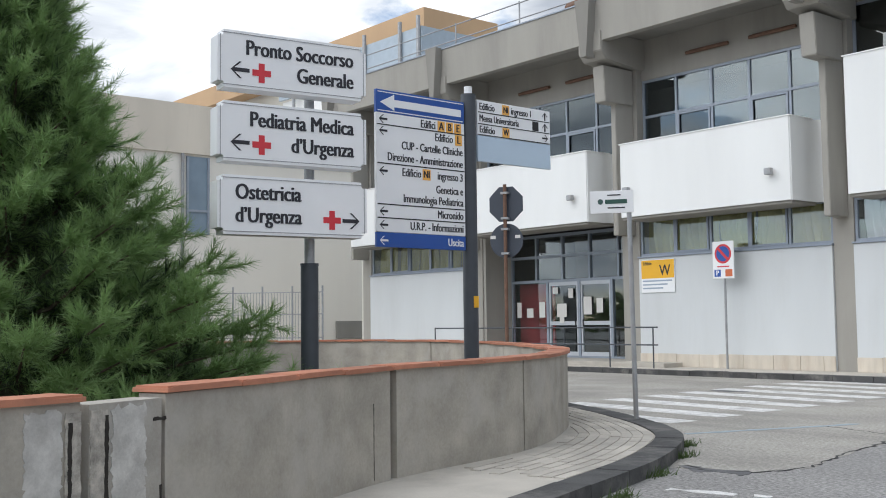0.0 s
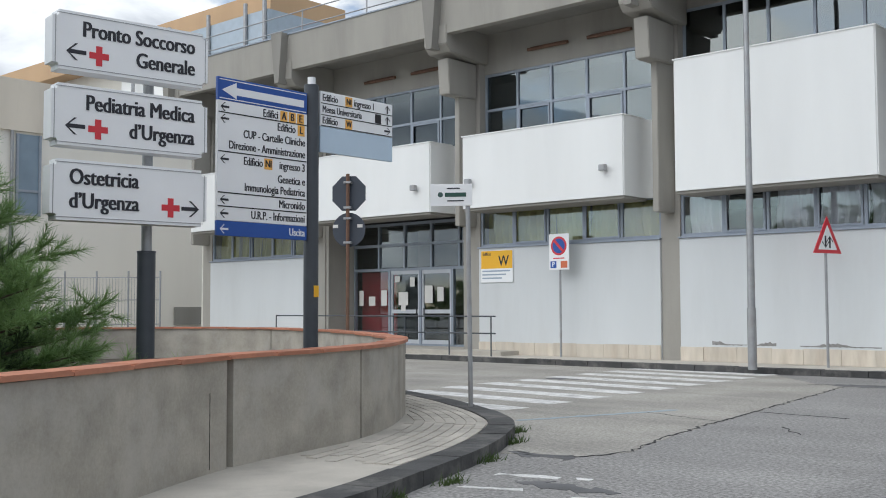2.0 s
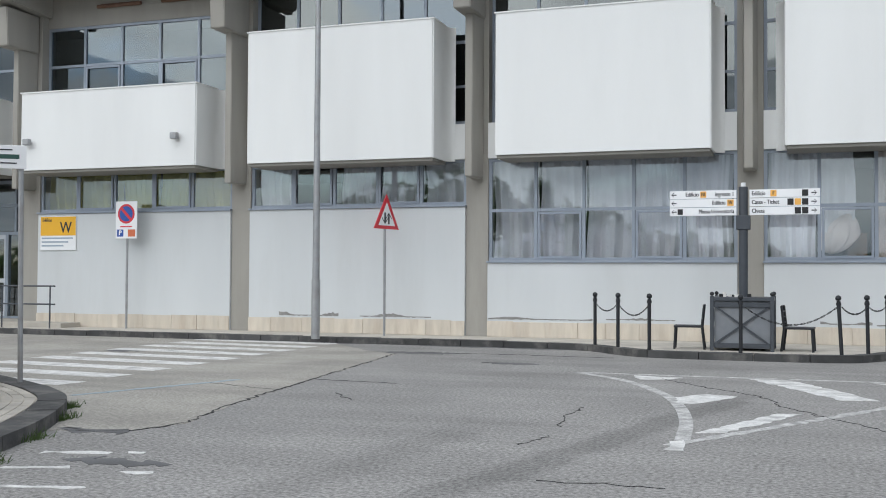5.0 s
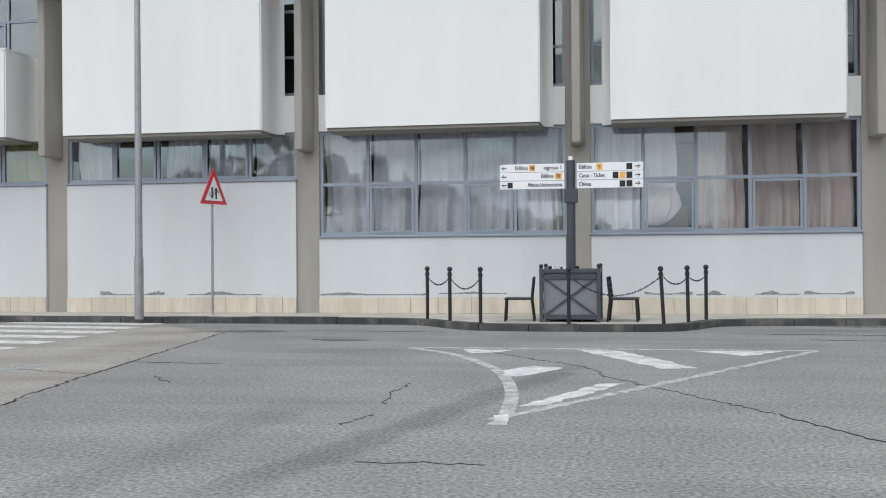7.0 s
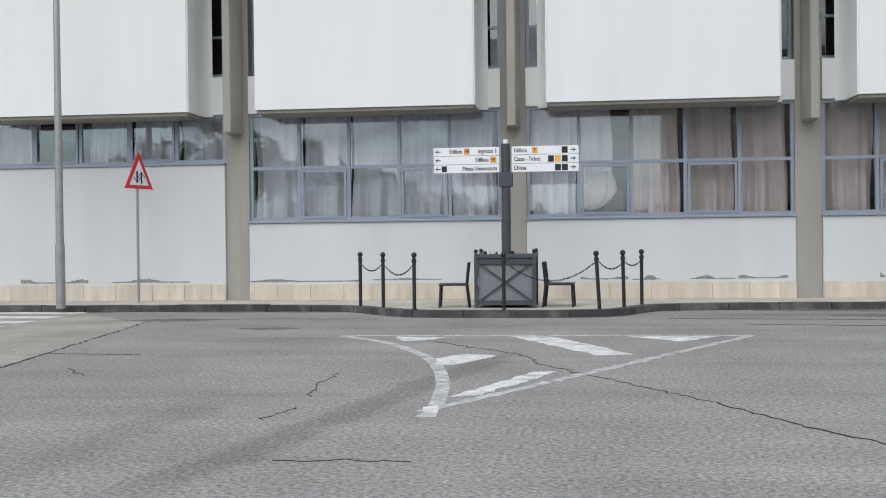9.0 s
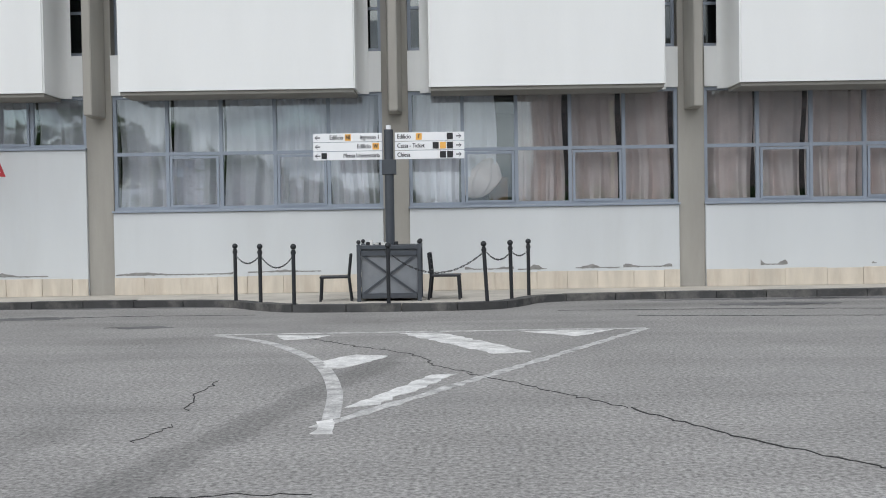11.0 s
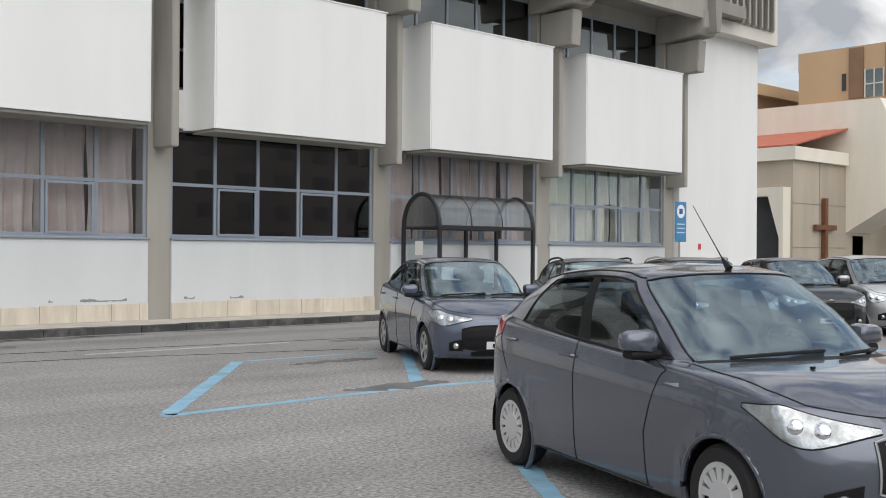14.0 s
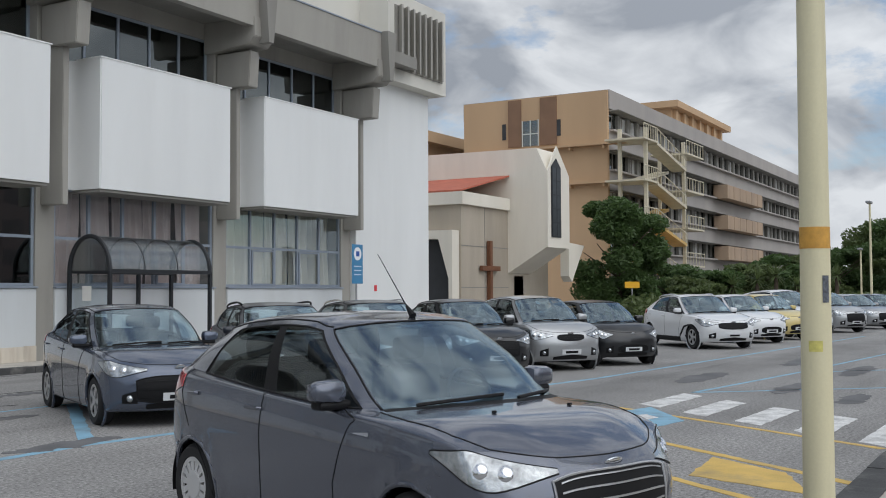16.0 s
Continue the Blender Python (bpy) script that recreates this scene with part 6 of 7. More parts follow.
    for _ in range(90):
        a, e = rnd.uniform(0, 6.28), rnd.uniform(-0.9, 1.4)
        d = Vector((math.cos(a) * math.cos(e), math.sin(a) * math.cos(e), math.sin(e)))
        s = d.cross(Vector((0, 0, 1))).normalized() * 0.06
        p, q = Vector((0, 0, h)), Vector((0, 0, h)) + d * rnd.uniform(0.7, 1.2)
        i = len(verts)
        verts += [p - s, p + s, q - Vector((0, 0, 0.15))]
        faces.append((i, i + 1, i + 2))
    mesh_part("leaves", verts, faces, M_LEAF2, t)


for i, (x, y) in enumerate(((66, 18.5), (68, 17.5), (71, 17), (70.5, 15.6), (74, 15.5), (76.5, 14.2))):
    yucca(x, y, 2.0 + 0.35 * (i % 3), i)

M_DEADLEAF = mat("dead_leaf", (0.20, 0.11, 0.05), 0.9, vary=0.4, scale=9)
verts, faces = clumps(41, [(-2.91 + 0.11 * i, 20.47 + 0.05 * math.sin(i * 2.3), 0.035, 0.13, 0.03) for i in range(7)], 14, 0.045)
ll = mesh_part("leaf_litter", verts, faces, M_DEADLEAF, None)
tagged(ll, "scattered dry brown leaves against the kerb", "leaf litter", kind="stuff")

# pine on the planted corner
pine = thing("pine_tree", "bushy bright green pine with long tufted needles", "tree", pose(-9.5, 2.35, 0.2))
rnd = random.Random(12)
bm = rod(B(), (0, 0, 0), (0.05, -0.1, 5.3), 0.15, 0.03, 10)
tips = []
NB = 235
for i in range(NB):
    a = i * 2.399 + rnd.uniform(-0.3, 0.3)
    u = (i + 0.5) / NB
    z = 0.1 + 4.9 * u
    reach = 2.7 * (1 - u * 0.93) ** 1.85 * rnd.uniform(0.72, 1.08) + 0.15
    base = Vector((0, -0.1 * u, z))
    end = base + Vector((math.cos(a) * reach, math.sin(a) * reach, 0.1 + 0.3 * reach * (0.3 + u)))
    mid = base.lerp(end, 0.5) - Vector((0, 0, 0.1))
    rod(bm, base, mid, 0.03, 0.02, 5)
    rod(bm, mid, end, 0.02, 0.007, 5)
    ns = 6 + int(reach * 5)
    for s in range(ns):
        t = 0.25 + 0.75 * s / (ns - 1)
        p = (base.lerp(mid, t * 2) if t < 0.5 else mid.lerp(end, t * 2 - 1))
        for _ in range(3 if t > 0.55 else 2):
            dd = Vector((math.cos(a) * 0.8 + rnd.gauss(0, 0.6), math.sin(a) * 0.8 + rnd.gauss(0, 0.6), 0.75 + rnd.gauss(0, 0.35))).normalized()
            tips.append((p, p + dd * rnd.uniform(0.16, 0.42), t))
part("trunk", bm, M_BARK, pine)


def tufts(seed, tips, count, length, w):
    rnd = random.Random(seed)
    verts, faces = [], []
    for p, q, t in tips:
        ax = (q - p).normalized()
        for k in range(count):
            f = rnd.uniform(0.1, 1.0)
            o = p.lerp(q, f)
            d = (ax * rnd.uniform(0.5, 1.3) + Vector((rnd.gauss(0, 0.5), rnd.gauss(0, 0.5), rnd.gauss(0.05, 0.45)))).normalized()
            sd = d.cross(Vector((rnd.gauss(0, 1), rnd.gauss(0, 1), rnd.gauss(0, 1)))).normalized() * w
            i = len(verts)
            verts += [o - sd, o + sd, o + d * length * rnd.uniform(0.7, 1.25)]
            faces.append((i, i + 1, i + 2))
    return verts, faces


mesh_part("crown", *tufts(1, tips, 72, 0.145, 0.0038), M_NEEDLE, pine)
# inner tufts in the darker green, painted as the shade inside the crown
mesh_part("shaded_inner_needles", *tufts(2, [x for x in tips if x[2] < 0.75], 34, 0.17, 0.007), M_NEEDLE_SHADE, pine)

# weeds at the kerb
verts, faces = [], []
rnd = random.Random(4)
for cx, cy in ((-4.75, 5.45), (-5.3, 6.6), (-5.9, 7.75), (-6.45, 8.5), (-6.6, 8.6), (-4.6, 4.6)):
    for _ in range(70):
        x, y = cx + rnd.gauss(0.0, 0.035), cy + rnd.gauss(0, 0.1)
        d = Vector((rnd.gauss(0.4, 0.5), rnd.gauss(0, 0.5), 1)).normalized() * rnd.uniform(0.04, 0.13)
        i = len(verts)
        verts += [Vector((x - 0.006, y, 0)), Vector((x + 0.006, y + 0.004, 0)), Vector((x, y, 0)) + d]
        faces.append((i, i + 1, i + 2))
tagged(mesh_part("weeds", verts, faces, leaf_mat("weed_green", (0.07, 0.11, 0.035)), None), "small green weeds growing along the kerb", "weeds", kind="stuff")

# block across the road, mirrored in the front's panes
M_OPP_WIN = mat("dull_grey_shutter", (0.24, 0.2, 0.195), 0.6, vary=0.2, scale=0.3)
opp = thing("facing_building", "dull red-brown block across the road", "building", pose(0, -62, 0))
M_OPP = mat("dull_red_render", (0.36, 0.28, 0.265), 0.9, vary=0.15, scale=0.2, stain=(0.22, 0.17, 0.16), stain_amount=0.4, streak=True)
part("wall", box(B(), 11, 120, -14, 0, 0, 19), M_OPP, opp)
part("roof", box(B(), 10.5, 120.5, -14.5, 0.6, 19, 19.6), M_CONC_DARK, opp)
for f in range(5):
    for i in range(20):
        part("window", box(B(), 13 + i * 5.3, 15.4 + i * 5.3, 0, 0.06, 1.6 + f * 3.5, 3.5 + f * 3.5), M_OPP_WIN, opp)

# wooded rise behind the viewpoint
rnd = random.Random(33)
cs = []
for i in range(110):
    x = rnd.uniform(-95, 48)
    y = rnd.uniform(-75, -52)
    cs.append((x, y, 0.5 + 8 * math.exp(-((x + 34) / 15) ** 2) + rnd.uniform(0, 1.5), 5, 3.2))
tagged(mesh_part("far_woods", *clumps(9, cs, 90, 1.1), M_LEAF, None), "dark wooded rise across the road", "woods", kind="stuff")


# ---- vehicles ----
M_TYRE = mat("tyre_rubber", (0.018, 0.018, 0.019), 0.85, vary=0.15, scale=12)
M_RIM = mat("alloy", (0.55, 0.55, 0.56), 0.35, metal=0.7, vary=0.08)
M_HUBCAP = mat("silver_hubcap", (0.62, 0.62, 0.62), 0.4, metal=0.3, vary=0.06)
M_TRIM = mat("black_plastic", (0.008, 0.008, 0.009), 0.55, vary=0.1, spec=0.25)
M_CHROME = mat("chrome", (0.75, 0.76, 0.78), 0.12, metal=1.0, vary=0.02)
M_LAMPGLASS = mat("lamp_lens", (0.37, 0.39, 0.4), 0.22, metal=0.8, vary=0.7, scale=11, bump=0.3, fine=25, coat=1.0)
M_TAIL = mat("tail_lens", (0.40, 0.012, 0.015), 0.15, vary=0.15, scale=20, coat=1.0)
M_CARGLASS = glass_mat("car_glass", (0.72, 0.92, 1.0), 0.16, 0.95, (0.78, 0.93, 1.0), f0=0.27)
M_CARGLASS_S = glass_mat("car_side_glass", (0.74, 0.80, 0.80), 0.0, 0.8, f0=0.06)
M_CABIN = mat("dark_cabin", (0.03, 0.031, 0.034), 0.9, vary=0.2)
M_SEAT = mat("seat_cloth", (0.025, 0.026, 0.03), 0.95, vary=0.2, scale=20)
M_PLATE = mat("plate_white", (0.66, 0.67, 0.68), 0.4, vary=0.03)


def paint(name, color, metal=0.35, rough=0.32, coat=1.0):
    return mat(name, color, rough, metal=metal, vary=0.05, scale=1.5, fine=400, coat=coat)


def glide(vals, u):
    """A curve through the rows of vals that never overshoots, at u."""
    n = len(vals)
    i = max(0, min(n - 2, int(math.floor(u))))
    f = u - i
    out = []
    for c in range(3):
        d = [vals[k + 1][c] - vals[k][c] for k in range(max(0, i - 1), min(n - 1, i + 2))]
        o = i - max(0, i - 1)
        here = d[o]

        def slope(a, b):
            return 0.0 if a * b <= 0 else 2 * a * b / (a + b)
        m0 = slope(d[o - 1], here) if o > 0 else (here if c == 1 else 0.0)
        m1 = slope(here, d[o + 1]) if o + 1 < len(d) else (here if c == 1 else 0.0)
        p0, p1 = vals[i][c], vals[i + 1][c]
        out.append((2 * f ** 3 - 3 * f * f + 1) * p0 + (f ** 3 - 2 * f * f + f) * m0 + (3 * f * f - 2 * f ** 3) * p1 + (f ** 3 - f * f) * m1)
    return out


def body_ring(xf, w, xr, zs, round_f=1.0, round_r=1.0):
    """Half the outline of the lower body at one level, from the nose round to the tail."""
    plan = [(xf, 0), (xf - 0.035 * round_f, 0.42 * w), (xf - 0.19 * round_f, 0.8 * w), (min(1.62, xf - 0.3), 0.955 * w), (1.12, w), (0.55, 1.004 * w), (-0.2, 1.006 * w), (-0.92, w), (-1.4, 0.985 * w), (xr + 0.15 * round_r, 0.84 * w), (xr + 0.03 * round_r, 0.45 * w), (xr, 0)]
    kx, kz = [p[0] for p in zs], [p[1] for p in zs]
    return [(x, y, float(np.interp(x, kx, kz))) for x, y in plan]


def car_rings(tail, cab):
    """Levels of a small hatchback of 3.94 x 1.70 x 1.525 m; tail draws the roof out to the rear, cab moves the windscreen."""
    hem = body_ring(1.9, 0.79, -1.82, [(-2, 0.27), (-1.2, 0.2), (1.2, 0.19), (2, 0.21)])
    rings = [[(x, y * 0.8, z) for x, y, z in hem], hem,
             body_ring(1.99, 0.828, -1.9, [(-2, 0.4), (-1.2, 0.33), (1.2, 0.32), (2, 0.33)]),
             body_ring(2.015, 0.84, -1.925, [(-2, 0.6), (0, 0.54), (2, 0.52)]),
             body_ring(1.985, 0.85, -1.9, [(-2, 0.84), (-1, 0.79), (0.5, 0.74), (1.3, 0.7), (2, 0.69)], 1.1),
             body_ring(1.915, 0.828, -1.86, [(-2, 1.0), (-1.3, 1.0), (-0.2, 0.945), (0.6, 0.9), (1.2, 0.875), (1.62, 0.83), (1.95, 0.775)], 1.2),
             ]
    low = rings[-1]
    c = cab
    base = [(1.13 + c, 0, 1.0), (1.1 + c, 0.3, 0.998), (0.96 + c, 0.585, 0.985), (0.76 + c, 0.715, 0.965), (0.52 + c, 0.77, 0.967), (0.22 + c * 0.5, 0.782, 0.98), (-0.26, 0.785, 1.008), (-0.96, 0.77, 1.06), (-1.42, 0.735, 1.1), (-1.68, 0.6, 1.12), (-1.76, 0.32, 1.12), (-1.78, 0, 1.12)]
    mid = []
    for k, (p, q) in enumerate(zip(low, base)):
        u = 0.5
        x, y, z = (p[j] + (q[j] - p[j]) * u for j in range(3))
        lift = 0.06 if k <= 1 else 0.05 if k == 2 else 0.035 if k == 3 else 0.018
        mid.append((x, y + (0.0 if k in (0, 11) else 0.012 if k > 3 else 0.03), z + lift))
    rings += [mid, base]
    T = tail
    roof = [(0.36 + c, 0, 1.466), (0.335 + c, 0.27, 1.46), (0.25 + c, 0.49, 1.44), (0.1 + c, 0.582, 1.415), (-0.02 + c * 0.7, 0.602, 1.43), (-0.14 + c * 0.4, 0.61, 1.438), (-0.34, 0.612, 1.44), (-0.88 - 0.5 * T, 0.6, 1.405 + 0.04 * T), (-1.1 - 1.2 * T, 0.575, 1.375 + 0.06 * T), (-1.33 - 1.5 * T, 0.48, 1.36 + 0.08 * T), (-1.42 - 1.5 * T, 0.26, 1.378 + 0.08 * T), (-1.45 - 1.5 * T, 0, 1.384 + 0.08 * T)]
    half = [((p[0] + q[0]) / 2, (p[1] + q[1]) / 2 + (0.0 if k in (0, 11) else 0.028 if 2 < k < 9 else 0.015), (p[2] + q[2]) / 2 + (0.018 if k < 3 else 0)) for k, (p, q) in enumerate(zip(base, roof))]
    crown = lambda x: float(np.interp(x, [-1.9, -1.5, -1.2, -0.85, -0.35, 0.0, 0.3 + c, 0.4 + c], [1.38 + 0.12 * T, 1.395 + 0.12 * T, 1.455 + 0.08 * T, 1.5, 1.525, 1.52, 1.475, 1.466]))
    rings += [half, roof]
    for f, g in ((0.9, 0.55), (0.5, 0.9), (0.0, 1.0)):
        rings.append([(x - (0.02 if 2 < k < 9 else 0.03 if k < 3 else -0.03) * (1 - f), y * f, z + (crown(x - (0.03 if k < 3 else 0)) - z) * g) for k, (x, y, z) in enumerate(roof)])
    return rings


def car(name_label, m, colour, L, W, H, wb, rear, wheel_r, spokes=5, rim=None, detail=False, rails=False, lower=None, tail=0.0, cab=0.0, grille=(1.22, 2.3, 4.2), lamp=(1.1, 3.5), fog=True, badge_r=4.55, group="parked cars"):
    """A car: one skin spanned over its levels and split into body, panes and pillars, with wheels and fittings."""
    t = thing("car", name_label, "car", m, group=group)
    rim = rim or M_RIM
    kf, kr, kw, ky, kz = (L - rear - wb) / 0.77, rear / 0.68, wb / 2.49, W / 1.7, H / 1.525
    fit = lambda p: ((wb / 2 + (p[0] - 1.245) * kf) if p[0] > 1.245 else (-wb / 2 + (p[0] + 1.245) * kr) if p[0] < -1.245 else p[0] * kw, p[1] * ky, p[2] * kz)
    levels = [[fit(p) for p in r] for r in car_rings(tail, cab)]

    @functools.lru_cache(maxsize=None)
    def column(a):
        return [glide(r, a) for r in levels]

    def at(a, r, out=0.0):
        """The skin at station a and level r, pushed out by a small step."""
        p = Vector(glide(column(round(a, 4)), r))
        if out:
            p += skin_normal(a, r) * out
        return p

    def skin_normal(a, r):
        e = 0.03
        da = Vector(glide(column(round(min(11, a + e), 4)), r)) - Vector(glide(column(round(max(0, a - e), 4)), r))
        dr = Vector(glide(column(round(a, 4)), min(12, r + e))) - Vector(glide(column(round(a, 4)), max(0, r - e)))
        n = dr.cross(da)
        if n.length < 1e-9:
            return Vector((1, 0, 0))
        n.normalize()
        c = Vector(glide(column(round(a, 4)), r)) - Vector((0, 0, 0.7))
        return n if n.dot(c) > 0 else -n

    step = 10 if detail else 6
    cuts_a = {k / step for k in range(11 * step + 1)} | {2.62, 3.2, 3.32, 5.86, 6.14, 7.36, 9.25}
    for k0, k1 in ((3, 5), (7, 9)):
        cuts_a |= {k0 + (k1 - k0) * i / 34 for i in range(35)}
    cuts_a = sorted(cuts_a)
    cuts_r = sorted({0, 1, 1.2, 1.5, 1.8, 2, 2.33, 2.66, 3, 3.25, 3.5, 3.75, 4, 4.2, 4.4, 4.6, 4.8, 4.92, 5, 5.08, 5.2, 5.4, 5.6, 5.8, 6, 6.25, 6.5, 6.75, 6.9, 7, 7.06, 7.1, 7.4, 7.7, 8, 8.3, 8.6, 8.9, 8.94, 9, 9.25, 9.5, 9.75, 10, 10.33, 10.66, 11, 11.5, 12})
    R = wheel_r + 0.05
    axles = (wb / 2, -wb / 2)
    rim_line = {}
    bins = {}
    for side in (1, -1):
        grid = []
        for a in cuts_a:
            col = column(round(a, 4))
            line = []
            for r in cuts_r:
                x, y, z = glide(col, r)
                if r <= 5 and 2.5 < a < 9.6:
                    for ax in axles:
                        d = math.hypot(x - ax, z - wheel_r)
                        if abs(d - R) < 0.03 and d > 0:
                            x, z = ax + (x - ax) * R / d, wheel_r + (z - wheel_r) * R / d
                        if R * 0.98 <= d <= R + 0.09:
                            y += 0.014 * (1 - (d - R) / 0.09) * (1 if r > 1 else 0)
                        if abs(d - R) < 0.03 and r >= 1.2 and side > 0:
                            rim_line.setdefault(ax, []).append((math.atan2(z - wheel_r, x - ax), y))
                line.append((x, side * y, z))
            grid.append(line)
        for i in range(len(cuts_a) - 1):
            a = (cuts_a[i] + cuts_a[i + 1]) / 2
            for j in range(len(cuts_r) - 1):
                r = (cuts_r[j] + cuts_r[j + 1]) / 2
                q = [grid[i][j], grid[i + 1][j], grid[i + 1][j + 1], grid[i][j + 1]]
                cx, cz = sum(p[0] for p in q) / 4, sum(p[2] for p in q) / 4
                if r < 5 and 2.5 < a < 9.6 and any(math.hypot(cx - ax, cz - wheel_r) < R - 0.004 for ax in axles):
                    continue
                key = ("body", 0)
                if 7.06 < r < 8.94 and a < 2.62:
                    key = ("windscreen", 0)
                elif 7.1 < r < 8.9 and a > 9.25:
                    key = ("rear_window", 0)
                elif 7.1 < r < 8.9 and (3.32 < a < 5.86):
                    key = ("front_window", side)
                elif 7.1 < r < 8.9 and (6.14 < a < 7.36):
                    key = ("side_window", side)
                elif 7.06 < r < 8.94 and 3.2 < a < 7.48:
                    key = ("pillar", side)
                elif 6.9 < r < 7.06 and a < 2.7:
                    key = ("cowl", 0)
                bins.setdefault(key, []).append(q if side > 0 else q[::-1])
    mats = {"body": colour, "side_window": M_CARGLASS_S, "front_window": M_CARGLASS_S, "windscreen": M_CARGLASS, "rear_window": M_CARGLASS_S, "pillar": M_TRIM, "cowl": M_TRIM}
    body = None
    for (key, side), quads in bins.items():
        seen, verts, faces = {}, [], []
        for q in quads:
            f = []
            for p in q:
                k = tuple(round(c, 4) for c in p)
                if k not in seen:
                    seen[k] = len(verts)
                    verts.append(k)
                if seen[k] not in f:
                    f.append(seen[k])
            if len(f) > 2:
                faces.append(f)
        ob = mesh_part(key, verts, faces, mats[key], t)
        for p in ob.data.polygons:
            p.use_smooth = True
        ob.data.set_sharp_from_angle(angle=radians(50))
        if "window" in key or "windscreen" in key:
            ob.visible_shadow = False
        if key == "body":
            body = ob

    def strip(nm, a0, a1, lo, hi, material, out=0.006, owner=t, sides=(1, -1), n=14, rows=4, label=""):
        """A panel laid on the skin between two level curves lo(a) and hi(a), with a turned-in rim."""
        for side in sides:
            bm = B()
            g = []
            for i in range(n + 1):
                a = a0 + (a1 - a0) * i / n
                g.append([])
                for j in range(rows + 1):
                    r = lo(a) + (hi(a) - lo(a)) * j / rows
                    p = at(a, r, out)
                    g[-1].append(bm.verts.new((p.x, side * p.y, p.z)))
            for i in range(n):
                for j in range(rows):
                    bm.faces.new((g[i][j], g[i + 1][j], g[i + 1][j + 1], g[i][j + 1]))
            edge = [e for e in bm.edges if len(e.link_faces) == 1]
            ext = bmesh.ops.extrude_edge_only(bm, edges=edge)
            for v in [v for v in ext["geom"] if isinstance(v, bmesh.types.BMVert)]:
                v.co -= Vector((v.co.x * 0.3, v.co.y, 0)).normalized() * (out + 0.012)
            bmesh.ops.remove_doubles(bm, verts=bm.verts, dist=0.0004)
            part(nm, bm, material, owner, label, smooth=True)

    def line(nm, path, rad, material, sides=(1, -1), owner=t, out=0.0):
        for side in sides:
            pts = []
            for (a0, r0), (a1, r1) in zip(path, path[1:]):
                k = max(2, int(6 * max(abs(a1 - a0), abs(r1 - r0))))
                for i in range(k):
                    pts.append(at(a0 + (a1 - a0) * i / k, r0 + (r1 - r0) * i / k, out))
            pts.append(at(*path[-1], out))
            part(nm, tube(B(), [(p.x, side * p.y, p.z) for p in pts], rad, 5), material, owner, smooth=True)

    # wheels and arches
    for ax in axles:
        for side in (1, -1):
            wy = side * (W / 2 - 0.118)
            wheel = new("wheel")
            wheel.parent = t
            wheel.matrix_basis = pose(ax, wy, wheel_r, 0, 0, 0 if side > 0 else 180)
            bm = B()
            pr = [(wheel_r * 0.66, -0.1), (wheel_r * 0.9, -0.1), (wheel_r * 0.985, -0.07), (wheel_r, -0.03), (wheel_r, 0.03), (wheel_r * 0.985, 0.07), (wheel_r * 0.9, 0.1), (wheel_r * 0.68, 0.098), (wheel_r * 0.66, 0.085)]
            n = 36
            rows = [[bm.verts.new((r * math.cos(2 * math.pi * i / n), y, r * math.sin(2 * math.pi * i / n))) for r, y in pr] for i in range(n)]
            for i in range(n):
                for j in range(len(pr) - 1):
                    bm.faces.new((rows[i][j], rows[i][j + 1], rows[(i + 1) % n][j + 1], rows[(i + 1) % n][j]))
            part("tyre", bm, M_TYRE, wheel, smooth=True)
            part("brake_disc", prism(B(), [(x, 0.02, z) for x, z in ring(0, 0, wheel_r * 0.67, 24)], (0, 0.02, 0)), M_TRIM, wheel)
            bm = B()
            ro, ri = wheel_r * 0.67, wheel_r * 0.57
            a_, b_ = ring(0, 0, ro, 28), ring(0, 0, ri, 28)
            for i in range(28):
                k = (i + 1) % 28
                prism(bm, [(x, 0.075, z) for x, z in (a_[i], a_[k], b_[k], b_[i])], (0, 0.018, 0))
            for i in range(spokes):
                an = 2 * math.pi * i / spokes + 0.3
                c, sn = math.cos(an), math.sin(an)
                hw = wheel_r * (0.125 if spokes < 7 else 0.085)
                pts = [(-hw * 0.55, 0.03), (hw * 0.55, 0.03), (hw, ri + 0.012), (-hw, ri + 0.012)]
                prism(bm, [(x * c - z * sn, 0.068, x * sn + z * c) for x, z in pts], (0, 0.022, 0))
            prism(bm, [(x, 0.06, z) for x, z in ring(0, 0, wheel_r * (0.2 if spokes < 7 else 0.34), 20)], (0, 0.036, 0))
            part("rim", bm, rim, wheel)
            bm = B()
            n = 20
            rr_ = [[bm.verts.new((ax + R * math.cos(math.pi * (i / n * 1.16 - 0.08)), side * yy, wheel_r + R * math.sin(math.pi * (i / n * 1.16 - 0.08)))) for i in range(n + 1)] for yy in (W * 0.27, W / 2 - 0.03)]
            for i in range(n):
                bm.faces.new((rr_[0][i], rr_[0][i + 1], rr_[1][i + 1], rr_[1][i]))
            bm.faces.new(rr_[0])
            part("arch_liner", bm, M_TRIM, t)
            pts = sorted(rim_line[ax])
            k0, k1 = [p[0] for p in pts], [p[1] for p in pts]
            arc = [k0[0] + (k0[-1] - k0[0]) * i / 36 for i in range(37)]
            ys = [sum(float(np.interp(q + e, k0, k1)) for e in (-0.12, -0.06, 0, 0.06, 0.12)) / 5 for q in arc]
            part("arch_lip", tube(B(), [(ax + (R - 0.004) * math.cos(q), side * (y - 0.012), wheel_r + (R - 0.004) * math.sin(q)) for q, y in zip(arc, ys)], 0.02, 8), colour, t, smooth=True)
    # cabin
    xs_ = lambda x: fit((x, 0, 0))[0]
